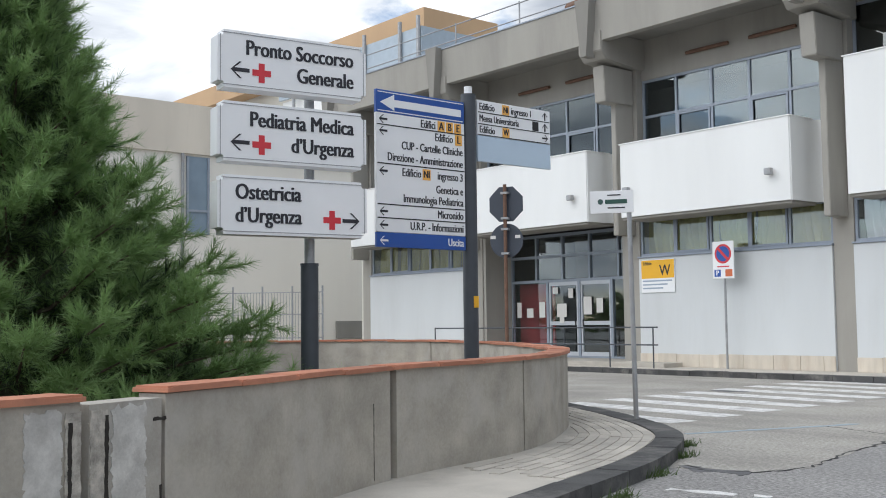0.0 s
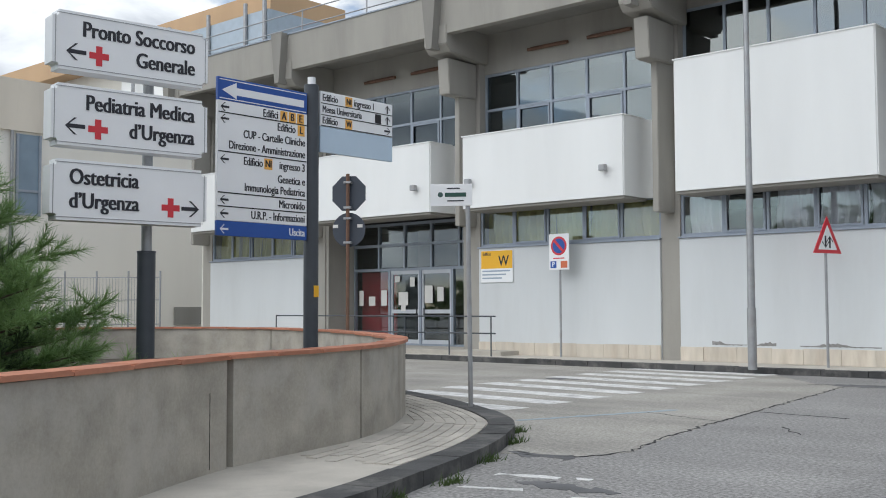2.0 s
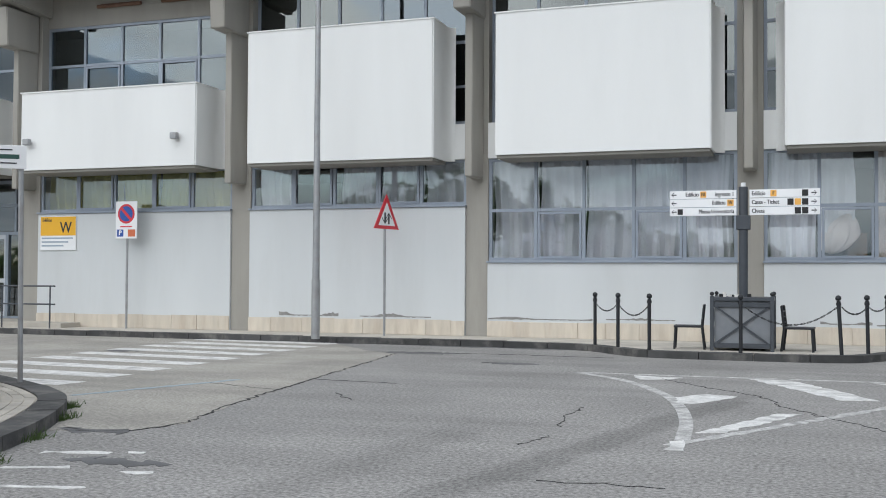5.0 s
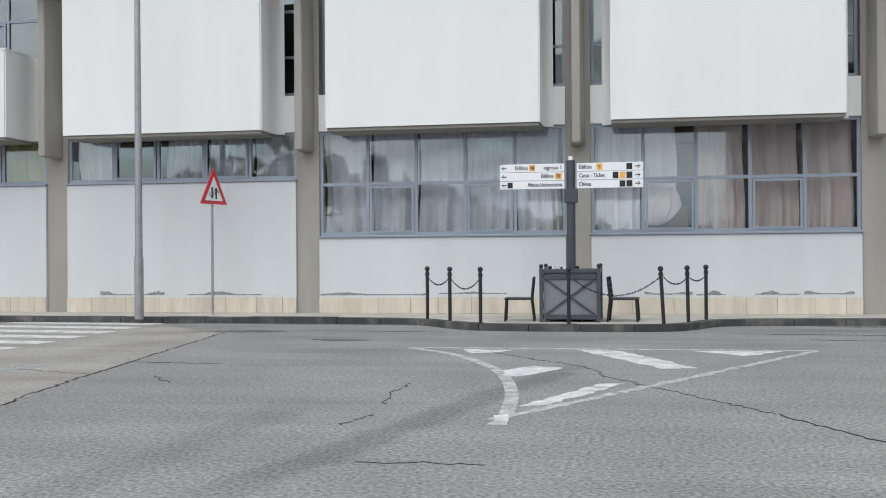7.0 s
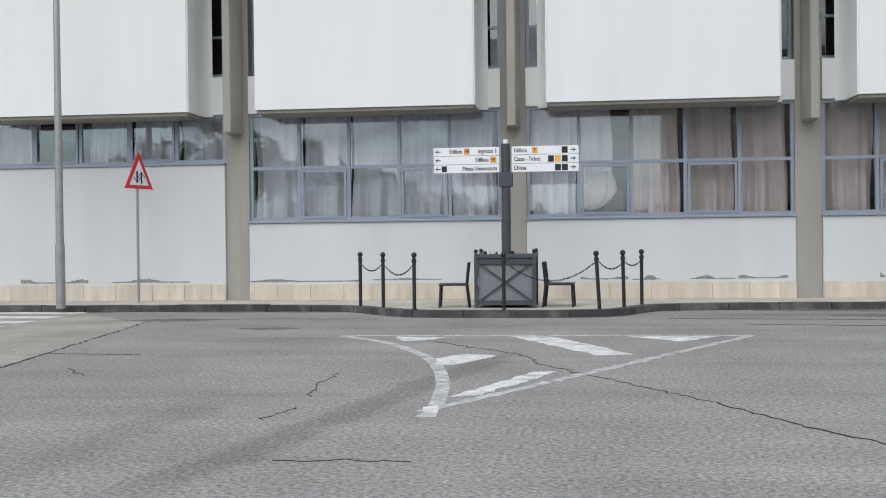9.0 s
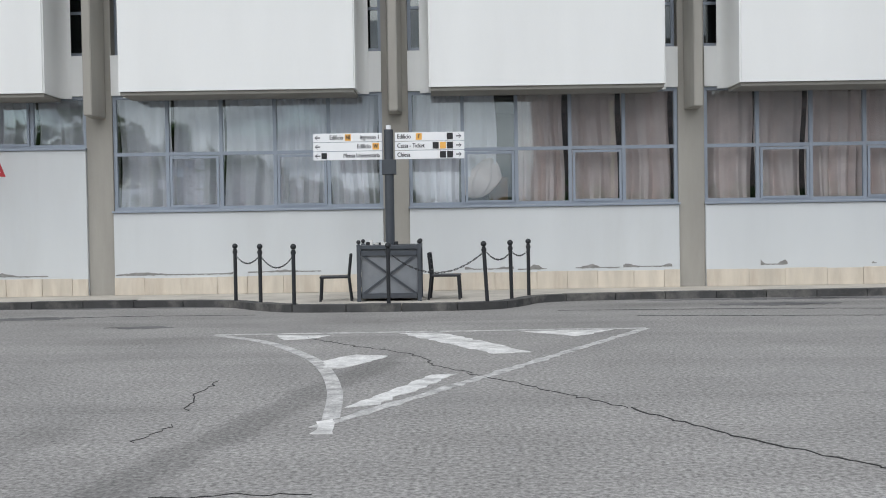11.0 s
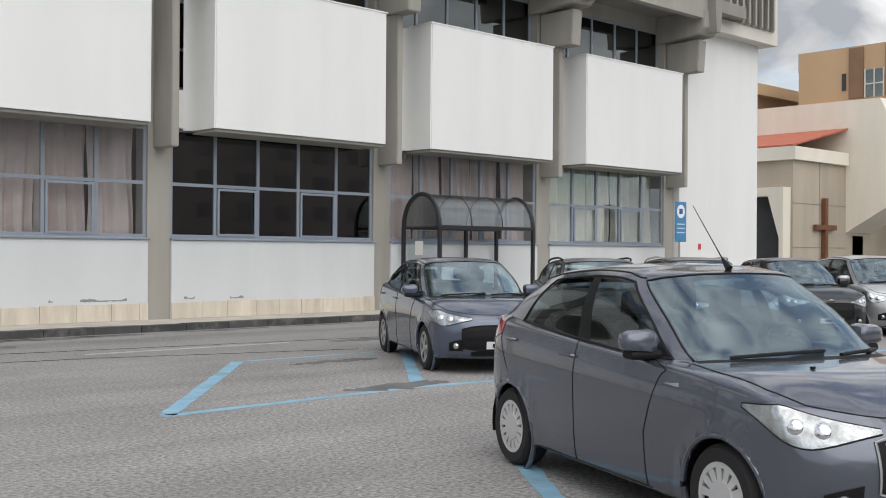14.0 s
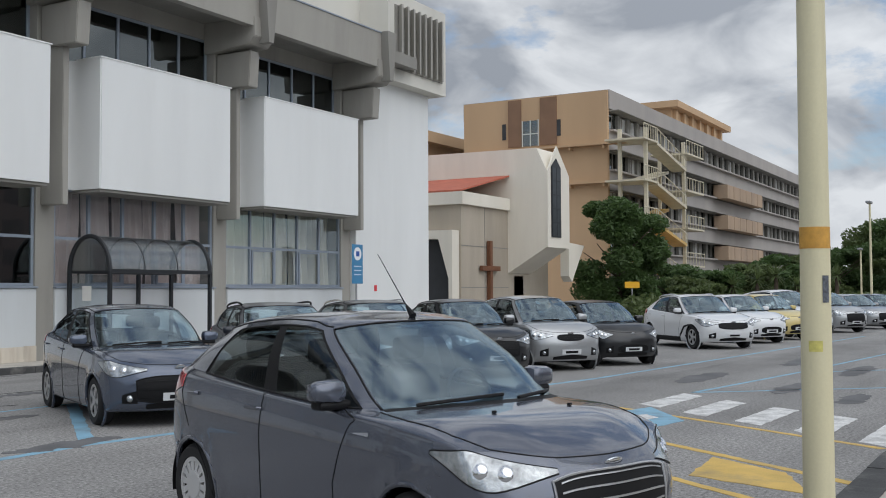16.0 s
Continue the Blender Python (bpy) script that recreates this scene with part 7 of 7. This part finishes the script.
    for nm, r0, r1, a0, a1, dz, ds in (("headliner", 9, 12, 0, 11, -0.025, 0.97), ("door_lining", 4, 7, 3.2, 9, -0.01, 0.95)):
        bm = B()
        for side in (1, -1):
            g = []
            for i in range(25):
                a = a0 + (a1 - a0) * i / 24
                g.append([bm.verts.new((p.x * 0.985, side * p.y * ds, p.z + dz)) for p in (at(a, r0 + (r1 - r0) * k / 6) for k in range(7))])
            for p, q in zip(g, g[1:]):
                for k in range(6):
                    bm.faces.new((p[k], p[k + 1], q[k + 1], q[k]))
        part(nm, bm, M_CABIN, t)
    part("underbody", box(B(), xs_(-1.75), xs_(1.75), -W * 0.27, W * 0.27, 0.19, 0.5), M_TRIM, t)
    part("cabin_floor", box(B(), xs_(-1.6), xs_(0.75), -W * 0.42, W * 0.42, 0.45, 0.62), M_CABIN, t)
    part("dashboard", box(B(), xs_(0.5 + cab), xs_(0.9 + cab), -W * 0.36, W * 0.36, 0.6, 0.975 * kz, 0.04), M_CABIN, t)
    for side in (1, -1):
        for x in (-0.2, -1.02):
            bm = box(B(), xs_(x) - 0.09, xs_(x) + 0.05, side * 0.36 * ky - 0.23, side * 0.36 * ky + 0.23, 0.6, 1.14 * kz, 0.06)
            st_ = part("seat", bm, M_SEAT, t, smooth=True)
            part("headrest", box(B(), xs_(x) - 0.11, xs_(x) - 0.01, side * 0.36 * ky - 0.125, side * 0.36 * ky + 0.125, 1.17 * kz, 1.34 * kz, 0.045), M_SEAT, st_, smooth=True)
    cx, cz = xs_(0.4 + cab), 1.0 * kz
    pts = [(cx - 0.07 * math.sin(2 * math.pi * i / 20), 0.36 + 0.18 * math.cos(2 * math.pi * i / 20), cz - 0.03 + 0.165 * math.sin(2 * math.pi * i / 20)) for i in range(21)]
    part("steering_wheel", tube(B(), pts, 0.015, 6), M_TRIM, t)
    # lamps, nose
    la, lb_ = lamp
    head_lo = lambda a: 4.2 + 0.42 * max(0, (a - la) / (lb_ - la)) ** 1.4 - 0.72 * math.sin(math.pi * min(1, (a - la) / (lb_ - la))) ** 1.1
    head_hi = lambda a: 4.45 + 0.62 * min(1, (a - la) / (lb_ - la) * 1.6) ** 0.9 - 0.32 * max(0, (a - la) / (lb_ - la) - 0.8) / 0.2
    strip("headlight", la, lb_, head_lo, head_hi, M_LAMPGLASS, 0.006, n=20, label="clear headlight lens")
    line("headlight_seal", [(la + (lb_ - la) * i / 12, head_lo(la + (lb_ - la) * i / 12)) for i in range(13)] + [(lb_ - (lb_ - la) * i / 12, head_hi(lb_ - (lb_ - la) * i / 12)) for i in range(13)], 0.005, M_TRIM, out=0.003)
    for side in (1, -1):
        for u, rad in ((0.3, 0.07), (0.52, 0.066)):
            a = la + (lb_ - la) * u
            p = at(a, (head_lo(a) + head_hi(a)) / 2, -rad * 0.72)
            bm = B()
            bmesh.ops.create_uvsphere(bm, u_segments=18, v_segments=10, radius=rad * kz, matrix=Matrix.Translation((p.x, side * p.y, p.z)))
            part("lamp_reflector", bm, M_CHROME, t, smooth=True)
    strip("taillight", 8.05, 9.55, lambda a: 3.9 + 0.6 * (9.55 - a), lambda a: 6.5 - 0.45 * (9.55 - a), M_TAIL, 0.008, label="red tail light")
    ga, g0, g1 = grille
    gl_lo, gl_hi = (lambda a: g0 + 0.25 * (a / ga) ** 3), (lambda a: g1 - 0.3 * (a / ga) ** 4)
    gr = new("grille")
    gr.parent = t
    strip("opening", 0, ga, gl_lo, gl_hi, M_TRIM, 0.005, gr, n=12)
    for k in range(5 if detail else 3):
        u = (k + 0.6) / (5.2 if detail else 3.2)
        strip("bar", 0, ga * (0.93 - 0.05 * abs(u - 0.5)), lambda a: gl_lo(a) + (gl_hi(a) - gl_lo(a)) * u - 0.024, lambda a: gl_lo(a) + (gl_hi(a) - gl_lo(a)) * u + 0.024, M_RIM if detail else M_TRIM, 0.013, gr, n=10, rows=1)
    line("grille_surround", [(ga * i / 10, gl_lo(ga * i / 10)) for i in range(11)] + [(ga * i / 10, gl_hi(ga * i / 10)) for i in range(10, -1, -1)], 0.007, M_RIM if detail else M_TRIM, owner=gr, out=0.006)
    strip("intake", 0, 1.15, lambda a: 1.45, lambda a: 2.05 - 0.2 * a, M_TRIM, 0.004)
    if fog:
        strip("fog_recess", 1.42, 1.95, lambda a: 1.9, lambda a: 2.75 - 0.5 * (a - 1.42), M_TRIM, 0.004)
        for side in (1, -1):
            p = at(1.66, 2.28, -0.005)
            bm = B()
            bmesh.ops.create_uvsphere(bm, u_segments=14, v_segments=8, radius=0.046, matrix=Matrix.Translation((p.x, side * p.y, p.z)))
            part("fog_lamp", bm, M_LAMPGLASS, t, smooth=True)
    pr_ = max(1.95, g0 - 0.62) if detail else 2.1
    strip("number_plate", 0, 0.62, lambda a: pr_, lambda a: pr_ + 0.5, M_PLATE, 0.02, n=5, rows=1)
    strip("plate_bar", 0, 0.4, lambda a: pr_ + 0.13, lambda a: pr_ + 0.37, M_TRIM, 0.024, n=4, rows=1)
    p = at(0, badge_r, 0.0)
    bm = B()
    bmesh.ops.create_uvsphere(bm, u_segments=18, v_segments=8, radius=0.06, matrix=Matrix.Translation(p) @ Matrix.Rotation(radians(-50), 4, "Y") @ Matrix.Diagonal((0.95 if not detail else 0.55, 1.2, 0.25, 1)))
    part("badge", bm, M_CHROME, t, smooth=True)
    # shut lines, handles, mirrors, wipers
    seam = 0.0042
    line("bonnet_seam", [(0, 4.96), (1.0, 4.98), (1.9, 5.12), (2.45, 5.5), (2.75, 6.2), (2.85, 6.9)], seam, M_TRIM)
    line("door_seam", [(5.0, 1.35), (5.02, 3), (4.75, 5), (4.3, 6.2), (3.9, 6.95)], seam, M_TRIM)
    line("door_seam", [(6.12, 1.35), (6.12, 3), (6.1, 5), (6.02, 7)], seam, M_TRIM)
    line("door_seam", [(7.05, 1.35), (7.2, 2.4), (7.75, 3.6), (8.05, 4.6), (8.0, 5.6), (7.9, 7.0)], seam, M_TRIM)
    line("door_seam", [(4.95, 1.3), (6.1, 1.3), (7.05, 1.3)], seam, M_TRIM)
    line("window_seal", [(3.28, 7.06), (4.2, 7.06), (5.5, 7.06), (6.6, 7.06), (7.42, 7.06)], 0.009, M_TRIM)
    line("window_seal", [(3.26, 7.2), (3.26, 8.0), (3.3, 8.9), (4.5, 8.95), (6, 8.95), (7.2, 8.93), (7.42, 8.7), (7.42, 7.1)], 0.008, M_TRIM)
    line("roof_seam", [(2.75, 9.2), (4, 9.55), (6, 9.62), (8, 9.6), (9.4, 9.4)], 0.006, M_TRIM)
    line("screen_seal", [(0, 8.97), (1.4, 8.97), (2.66, 8.95), (2.68, 8), (2.68, 7.05)], 0.007, M_TRIM)
    for side in (1, -1):
        for a in (6.32, 7.68):
            p = at(a, 4.62, 0.02)
            q = at(a - 0.2, 4.66, 0.02)
            h = part("door_handle", tube(B(), [(u.x, side * u.y, u.z) for u in (at(a, 4.62, 0.0), p, q, at(a - 0.22, 4.66, 0.0))], 0.013, 8), colour, t, smooth=True)
        p = at(3.75, 7.15)
        mx, my, mz = p.x - 0.02, side * (p.y + 0.125), p.z + 0.085
        bm = box(B(), -0.075, 0.085, -0.115, 0.115, -0.07, 0.075, 0.052)
        for v in bm.verts:
            v.co.z *= 1 - 0.22 * max(0, side * v.co.y / 0.115)
            v.co.x *= 1 - 0.25 * max(0, side * v.co.y / 0.115)
        mi = part("mirror", bm, colour, t, smooth=True, at=pose(mx, my, mz))
        part("mirror_base", box(B(), -0.06, 0.06, -0.16, 0.07, -0.105, -0.05, 0.022) if side > 0 else box(B(), -0.06, 0.06, -0.07, 0.16, -0.105, -0.05, 0.022), M_TRIM, mi)
        part("mirror_glass", box(B(), -0.079, -0.072, -0.075, 0.075, -0.04, 0.042, 0.003), M_CHROME, mi)
        if rails:
            pts = [at(4.2 + 4.2 * k / 12, 9.75, 0.015 + 0.035 * math.sin(math.pi * k / 12) ** 0.5) for k in range(13)]
            part("roof_rail", tube(B(), [(p.x, side * p.y, p.z) for p in pts], 0.018, 6), M_CHROME if rails == "chrome" else M_TRIM, t)
    for side, a0, a1 in ((1, 0.3, 2.2), (-1, 1.9, -0.1)):
        w0, w1 = at(abs(a0), 6.97, 0.02), at(abs(a1), 7.16, 0.014)
        mid = at(abs((a0 + a1) / 2), 7.08, 0.022)
        pts = [(w0.x, side * w0.y, w0.z), (mid.x, side * mid.y, mid.z), (w1.x, side * w1.y * (1 if a1 > 0 else -1), w1.z)]
        part("wiper", tube(B(), pts, 0.011, 6), M_TRIM, t)
    if detail:
        strip("wing_vent", 4.42, 4.68, lambda a: 4.62, lambda a: 4.64 + 0.5 * (4.68 - a), M_CHROME, 0.007, n=4, rows=1, label="small chrome wing vent")
        p = at(0.0, 11.5)
        xa, za_ = p.x - 0.12, H - 0.012
        part("antenna", rod(B(), (xa, 0, za_), (xa - 0.36, 0, za_ + 0.4), 0.0045, 0.0025, 6), M_TRIM, t)
        part("antenna_foot", rod(B(), (xa + 0.03, 0, za_ - 0.02), (xa - 0.04, 0, za_ + 0.045), 0.026, 0.009, 8), M_TRIM, t)
        part("rear_mirror", box(B(), xs_(0.42), xs_(0.44), -0.1, 0.1, 1.36, 1.42, 0.008), M_TRIM, t)
        for side in (1, -1):
            p = at(0.9, 6.35, 0.006)
            part("washer_jet", box(B(), p.x - 0.012, p.x + 0.012, side * p.y - 0.012, side * p.y + 0.012, p.z - 0.005, p.z + 0.008, 0.004), M_TRIM, t)
    if lower:
        strip("sill_trim", 4.9, 7.1, lambda a: 1.05, lambda a: 2.0, lower, 0.008)
        line("arch_trim", [(3.1, 2.6), (3.5, 3.4), (4, 3.75), (4.5, 3.4), (4.9, 2.2)], 0.03, lower)
    return t


P_GREY = paint("anthracite_paint", (0.118, 0.13, 0.165), 0.6, 0.27)
P_BLUEGREY = paint("blue_grey_paint", (0.092, 0.112, 0.158), 0.55, 0.27)
P_BLACK = paint("black_paint", (0.008, 0.009, 0.011), 0.0, 0.3, 0.5)
P_NAVY = paint("navy_paint", (0.011, 0.014, 0.022), 0.0, 0.3, 0.5)
P_SILVER = paint("silver_paint", (0.42, 0.43, 0.44), 0.6)
P_WHITE = paint("white_paint", (0.72, 0.73, 0.74), 0.0)
P_YELLOW = paint("pale_yellow_paint", (0.62, 0.50, 0.20), 0.0)


car("dark grey small hatchback with silver hubcaps parked on the asphalt", pose(7.45, 5.66, 0, 0, 0, 250), P_GREY, 3.94, 1.7, 1.525, 2.49, 0.68, 0.29, spokes=14, rim=M_HUBCAP, detail=True)
car("blue-grey hatchback parked at an angle beside the bus shelter", pose(12.18, 13.04, 0, 0, 0, 242.6), P_BLUEGREY, 4.2, 1.75, 1.51, 2.61, 0.75, 0.31, spokes=5, cab=0.12, grille=(1.45, 1.9, 3.7), badge_r=4.5)
h_row = 232


def row_car(label, nose_xy, colour, L, W, H, wb, rear, r, **kw):
    back = L - rear - wb / 2
    hd = kw.pop("heading", h_row)
    cx, cy = nose_xy[0] - math.cos(radians(hd)) * back, nose_xy[1] - math.sin(radians(hd)) * back
    return car(label, pose(cx, cy, 0, 0, 0, hd), colour, L, W, H, wb, rear, r, **kw)


row_car("black estate car with roof rails in the parking row", (14.35, 11.5), P_NAVY, 4.5, 1.8, 1.5, 2.65, 0.9, 0.32, rails=True, tail=0.2)
row_car("dark estate car with bright roof rails in the parking row", (17.0, 11.25), P_BLACK, 4.5, 1.8, 1.52, 2.65, 0.9, 0.32, rails="chrome", tail=0.2)
row_car("black rounded hatchback in the parking row", (19.5, 10.9), P_BLACK, 3.85, 1.67, 1.52, 2.46, 0.7, 0.3)
row_car("silver tall compact car in the parking row", (21.8, 10.4), P_SILVER, 3.6, 1.72, 1.58, 2.42, 0.55, 0.3, tail=0.1, cab=0.18, grille=(0.85, 3.5, 4.5), badge_r=4.7)
row_car("small black city car in the parking row", (23.9, 9.8), P_BLACK, 3.43, 1.63, 1.46, 2.34, 0.5, 0.28, cab=0.15, grille=(1.1, 1.9, 2.9), lamp=(1.4, 3.1))
row_car("white compact crossover with black roof trim", (31.4, 9.5), P_WHITE, 4.23, 1.82, 1.57, 2.59, 0.8, 0.34, rails="chrome", lower=M_TRIM, heading=226, grille=(1.2, 3.2, 4.4))
row_car("white small upright hatchback in the parking row", (35.2, 9.3), P_WHITE, 3.65, 1.64, 1.55, 2.3, 0.65, 0.29, tail=0.12, grille=(1.1, 2.0, 3.0))
row_car("pale yellow small upright hatchback in the parking row", (38.0, 9.0), P_YELLOW, 3.65, 1.64, 1.55, 2.3, 0.65, 0.29, tail=0.12, grille=(1.1, 2.0, 3.0))
row_car("white van-like car half hidden in the row", (40.6, 8.8), P_WHITE, 4.1, 1.72, 1.7, 2.55, 0.75, 0.3, tail=0.15)
row_car("silver compact people carrier at the row's end", (45.2, 8.3), P_SILVER, 4.05, 1.7, 1.62, 2.63, 0.65, 0.3, tail=0.1, cab=0.15)
row_car("dark silver hatchback far along the row", (49.6, 7.7), P_SILVER, 4.2, 1.75, 1.5, 2.6, 0.75, 0.31)
row_car("grey car far along the row", (53.6, 7.2), P_BLUEGREY, 4.2, 1.75, 1.5, 2.6, 0.75, 0.31)
row_car("dark car parked deeper between the rows", (30.0, 14.5), P_BLACK, 4.2, 1.75, 1.46, 2.6, 0.75, 0.31)

# ---- car park marks ----
BL = "blue painted parking bay line"
stripe((6.24, 10.87), (9.55, 10.97), 0.13, M_BLUE_LINE, label=BL, amp=0.01, seed=1)
stripe((9.55, 10.97), (20.4, 9.3), 0.12, M_BLUE_LINE, label=BL, amp=0.01, seed=2)
stripe((20.4, 9.3), (42, 7.6), 0.1, M_BLUE_LINE, label=BL, amp=0.01, seed=3)
stripe((6.3, 10.9), (9.4, 14.65), 0.17, M_BLUE_LINE, label=BL, amp=0.012, seed=4)
stripe((9.6, 11.0), (12.5, 14.6), 0.17, M_BLUE_LINE, label=BL, amp=0.012, seed=5)
stripe((9.43, 14.68), (13.2, 14.6), 0.07, M_BLUE_LINE, label=BL, amp=0.012, seed=6)
stripe((7.35, 7.25), (6.3, 5.9), 0.15, M_BLUE_LINE, label=BL, amp=0.012, seed=7)
stripe((8.2, 17.0), (11.8, 16.9), 0.1, M_LINE_WORN, label="worn white line near the kerb", amp=0.02, seed=8)
stripe((18.4, 6.85), (23.6, 6.2), 0.08, M_BLUE_LINE, label=BL, amp=0.01, seed=9)
stripe((18.4, 6.85), (21.5, 3.3), 0.08, M_BLUE_LINE, label=BL, amp=0.01, seed=10)
stripe((23.6, 6.2), (26.4, 3.3), 0.08, M_BLUE_LINE, label=BL, amp=0.01, seed=11)
stripe((23.6, 6.2), (40, 4.6), 0.08, M_BLUE_LINE, label=BL, amp=0.01, seed=12)
for i, (x, y) in enumerate(((16.15, 6.82), (15.4, 5.95), (14.75, 5.08), (14.1, 4.22), (13.5, 3.42))):
    lone("crossing_stripe", flake(ragged([(x - 0.15, y - 0.2), (x + 1.75, y - 0.27), (x + 2.05, y + 0.12), (x + 0.15, y + 0.2)], 0.012, 90 + i), 0.005), M_LINE, "white crossing stripe in the car park", "road marking", kind="structure")
YL = "worn yellow painted bay line"
stripe((15.75, 7.15), (13.25, 3.3), 0.1, M_YEL_LINE, label=YL, seed=13)
stripe((12.65, 5.5), (10.95, 3.2), 0.11, M_YEL_LINE, label=YL, seed=14)
stripe((10.6, 4.8), (9.8, 3.7), 0.11, M_YEL_LINE, label=YL, seed=15)
lone("road_marking", flake(ragged([(11.87, 4.72), (11.3, 3.9), (10.3, 3.45), (10.75, 4.62)], 0.015, 70), 0.0045), M_YEL_LINE, "yellow hatched block on the asphalt", "road marking", kind="structure")
lone("road_marking", flake(ragged([(13.7, 6.0), (14.65, 5.85), (16.0, 6.75), (15.2, 6.95)], 0.015, 71), 0.0045), M_BLUE_LINE, "blue disabled bay panel", "road marking", kind="structure")
lone("road_marking", flake(ragged([(14.5, 6.3), (14.8, 6.25), (15.1, 6.5), (14.9, 6.6)], 0.03, 72), 0.0075), M_LINE, "worn white symbol on the blue bay panel", "road marking", kind="structure")
for i, (x, y, rx, ry) in enumerate(((21.5, 7.6, 1.4, 0.3), (24.5, 5.2, 1.6, 0.25), (20, 5.6, 1.2, 0.22), (27, 6.8, 1.6, 0.3), (18.5, 4.4, 0.9, 0.2))):
    lone("road_patch", flake(ragged([(x + rx * c, y + ry * s) for c, s in ring(0, 0, 1, 14)], 0.07, 160 + i), 0.004), M_PATCH, "dark damp asphalt repair", "road patch", kind="structure")
side_pave = lone("pavement_side", filled([(6.6, 3.05), (6.6, -2.0), (70, -6), (70, 2.4)], -0.02, 0.118), M_PAVE, "worn pavement edge along the car park", "pavement", kind="structure")

# ---- near yellow pole and far lamps ----
M_POLE = mat("cream_pole_paint", (0.72, 0.66, 0.44), 0.5, vary=0.1, scale=4, bump=0.08, stain=(0.36, 0.31, 0.2), stain_amount=0.4, streak=True)
yp = thing("lamp_post", "cream painted lamp pole with torn stickers", "lamp post", pose(7.57, 2.915, 0.11, 0.2, -0.5, 0))
part("pole", rod(B(), (0, 0, 0), (0, 0, 8.5), 0.087, 0.06, 24), M_POLE, yp, smooth=True)
part("orange_band", rod(B(), (0, 0, 1.77), (0, 0, 1.89), 0.0828, 0.0822, 24), mat("band_orange", (0.62, 0.33, 0.06), 0.6, vary=0.2, scale=20), yp, "faded orange band", smooth=True)
VIEW = math.atan2(1.78 - 2.94, 1.4 - 7.57)
def wrap(z0, z1, a0, a1, r=0.0848):
    bm = B()
    n = 8
    lo = [bm.verts.new((r * math.cos(VIEW + a0 + (a1 - a0) * i / n), r * math.sin(VIEW + a0 + (a1 - a0) * i / n), z0)) for i in range(n + 1)]
    hi = [bm.verts.new((v.co.x, v.co.y, z1)) for v in lo]
    for i in range(n):
        bm.faces.new((lo[i], lo[i + 1], hi[i + 1], hi[i]))
    return bm
part("sticker", wrap(1.47, 1.62, 0.45, 0.95), mat("torn_sticker", (0.10, 0.11, 0.13), 0.7, vary=0.8, scale=40, fine=80), yp, "torn dark sticker")
part("sticker", wrap(1.2, 1.26, -0.5, 0.4), mat("yellow_sticker", (0.62, 0.56, 0.16), 0.6, vary=0.2, scale=30), yp, "small yellow sticker")
for x, y, h in ((58, 9.5, 6.0), (66, 8.0, 8.0), (72, 12, 4.2)):
    fl = thing("lamp_post", "slim pale lamp post in the car park", "lamp post", pose(x, y, 0), group="far lamp posts")
    part("pole", rod(B(), (0, 0, 0), (0, 0, h), 0.07, 0.05), M_POLE, fl)
    part("lamp_head", box(B(), -0.6, 0.2, -0.12, 0.12, h, h + 0.12, 0.03), M_STEEL, fl)
ysn = thing("small_sign", "small yellow sign on a post by the chapel tree", "sign", pose(56.5, 21.5, 0, 0, 0, -60))
part("pole", rod(B(), (0, 0, 0), (0, 0, 1.9), 0.04), M_STEEL, ysn)
part("plate", box(B(), -0.4, 0.4, -0.05, -0.02, 1.85, 2.2), M_YELLOW, ysn)

# ---- kerb stones, pavers ----
kerb_run(corner, KERB, 0.3, 0.13, 0.85, 2)
kerb_run(front, FK, 0.26, 0.13, 0.95, 3)
kerb_run(side_pave, [(70, 2.25), (40, 2.5), (12.2, 3.16), (9.7, 3.18), (6.5, 3.2)], 0.28, 0.13, 0.95, 4)
inner = resample(KERB, 0.1)
rnd = random.Random(6)
i0 = min(range(len(inner)), key=lambda i: (inner[i].x + 4.9) ** 2 + (inner[i].y - 5.4) ** 2)
i1 = min(range(len(inner)), key=lambda i: (inner[i].x + 10.2) ** 2 + (inner[i].y - 10.9) ** 2)
n_pav = 0
for row in range(12):
    d0 = 0.32 + row * 0.118
    a, b = offset(inner, d0), offset(inner, d0 + 0.104)
    i = i0 + rnd.randint(0, 3)
    while i < i1 - 5 and n_pav < 290:
        j = i + 4
        cxm = a[i]
        wi = min(range(len(wl_line)), key=lambda q: (wl_line[q] - cxm).length)
        if (wl_line[wi] - cxm).length > 0.2 and (wl_line[wi] - inner[i]).length > d0 + 0.12:
            part("paver", ribbon(B(), [p for p in a[i:j]] + [a[j].lerp(a[j - 1], 0.12)], [p for p in b[i:j]] + [b[j].lerp(b[j - 1], 0.12)], 0.1, 0.126 + rnd.uniform(-0.002, 0.003)), M_PAVE, corner)
            n_pav += 1
        i = j
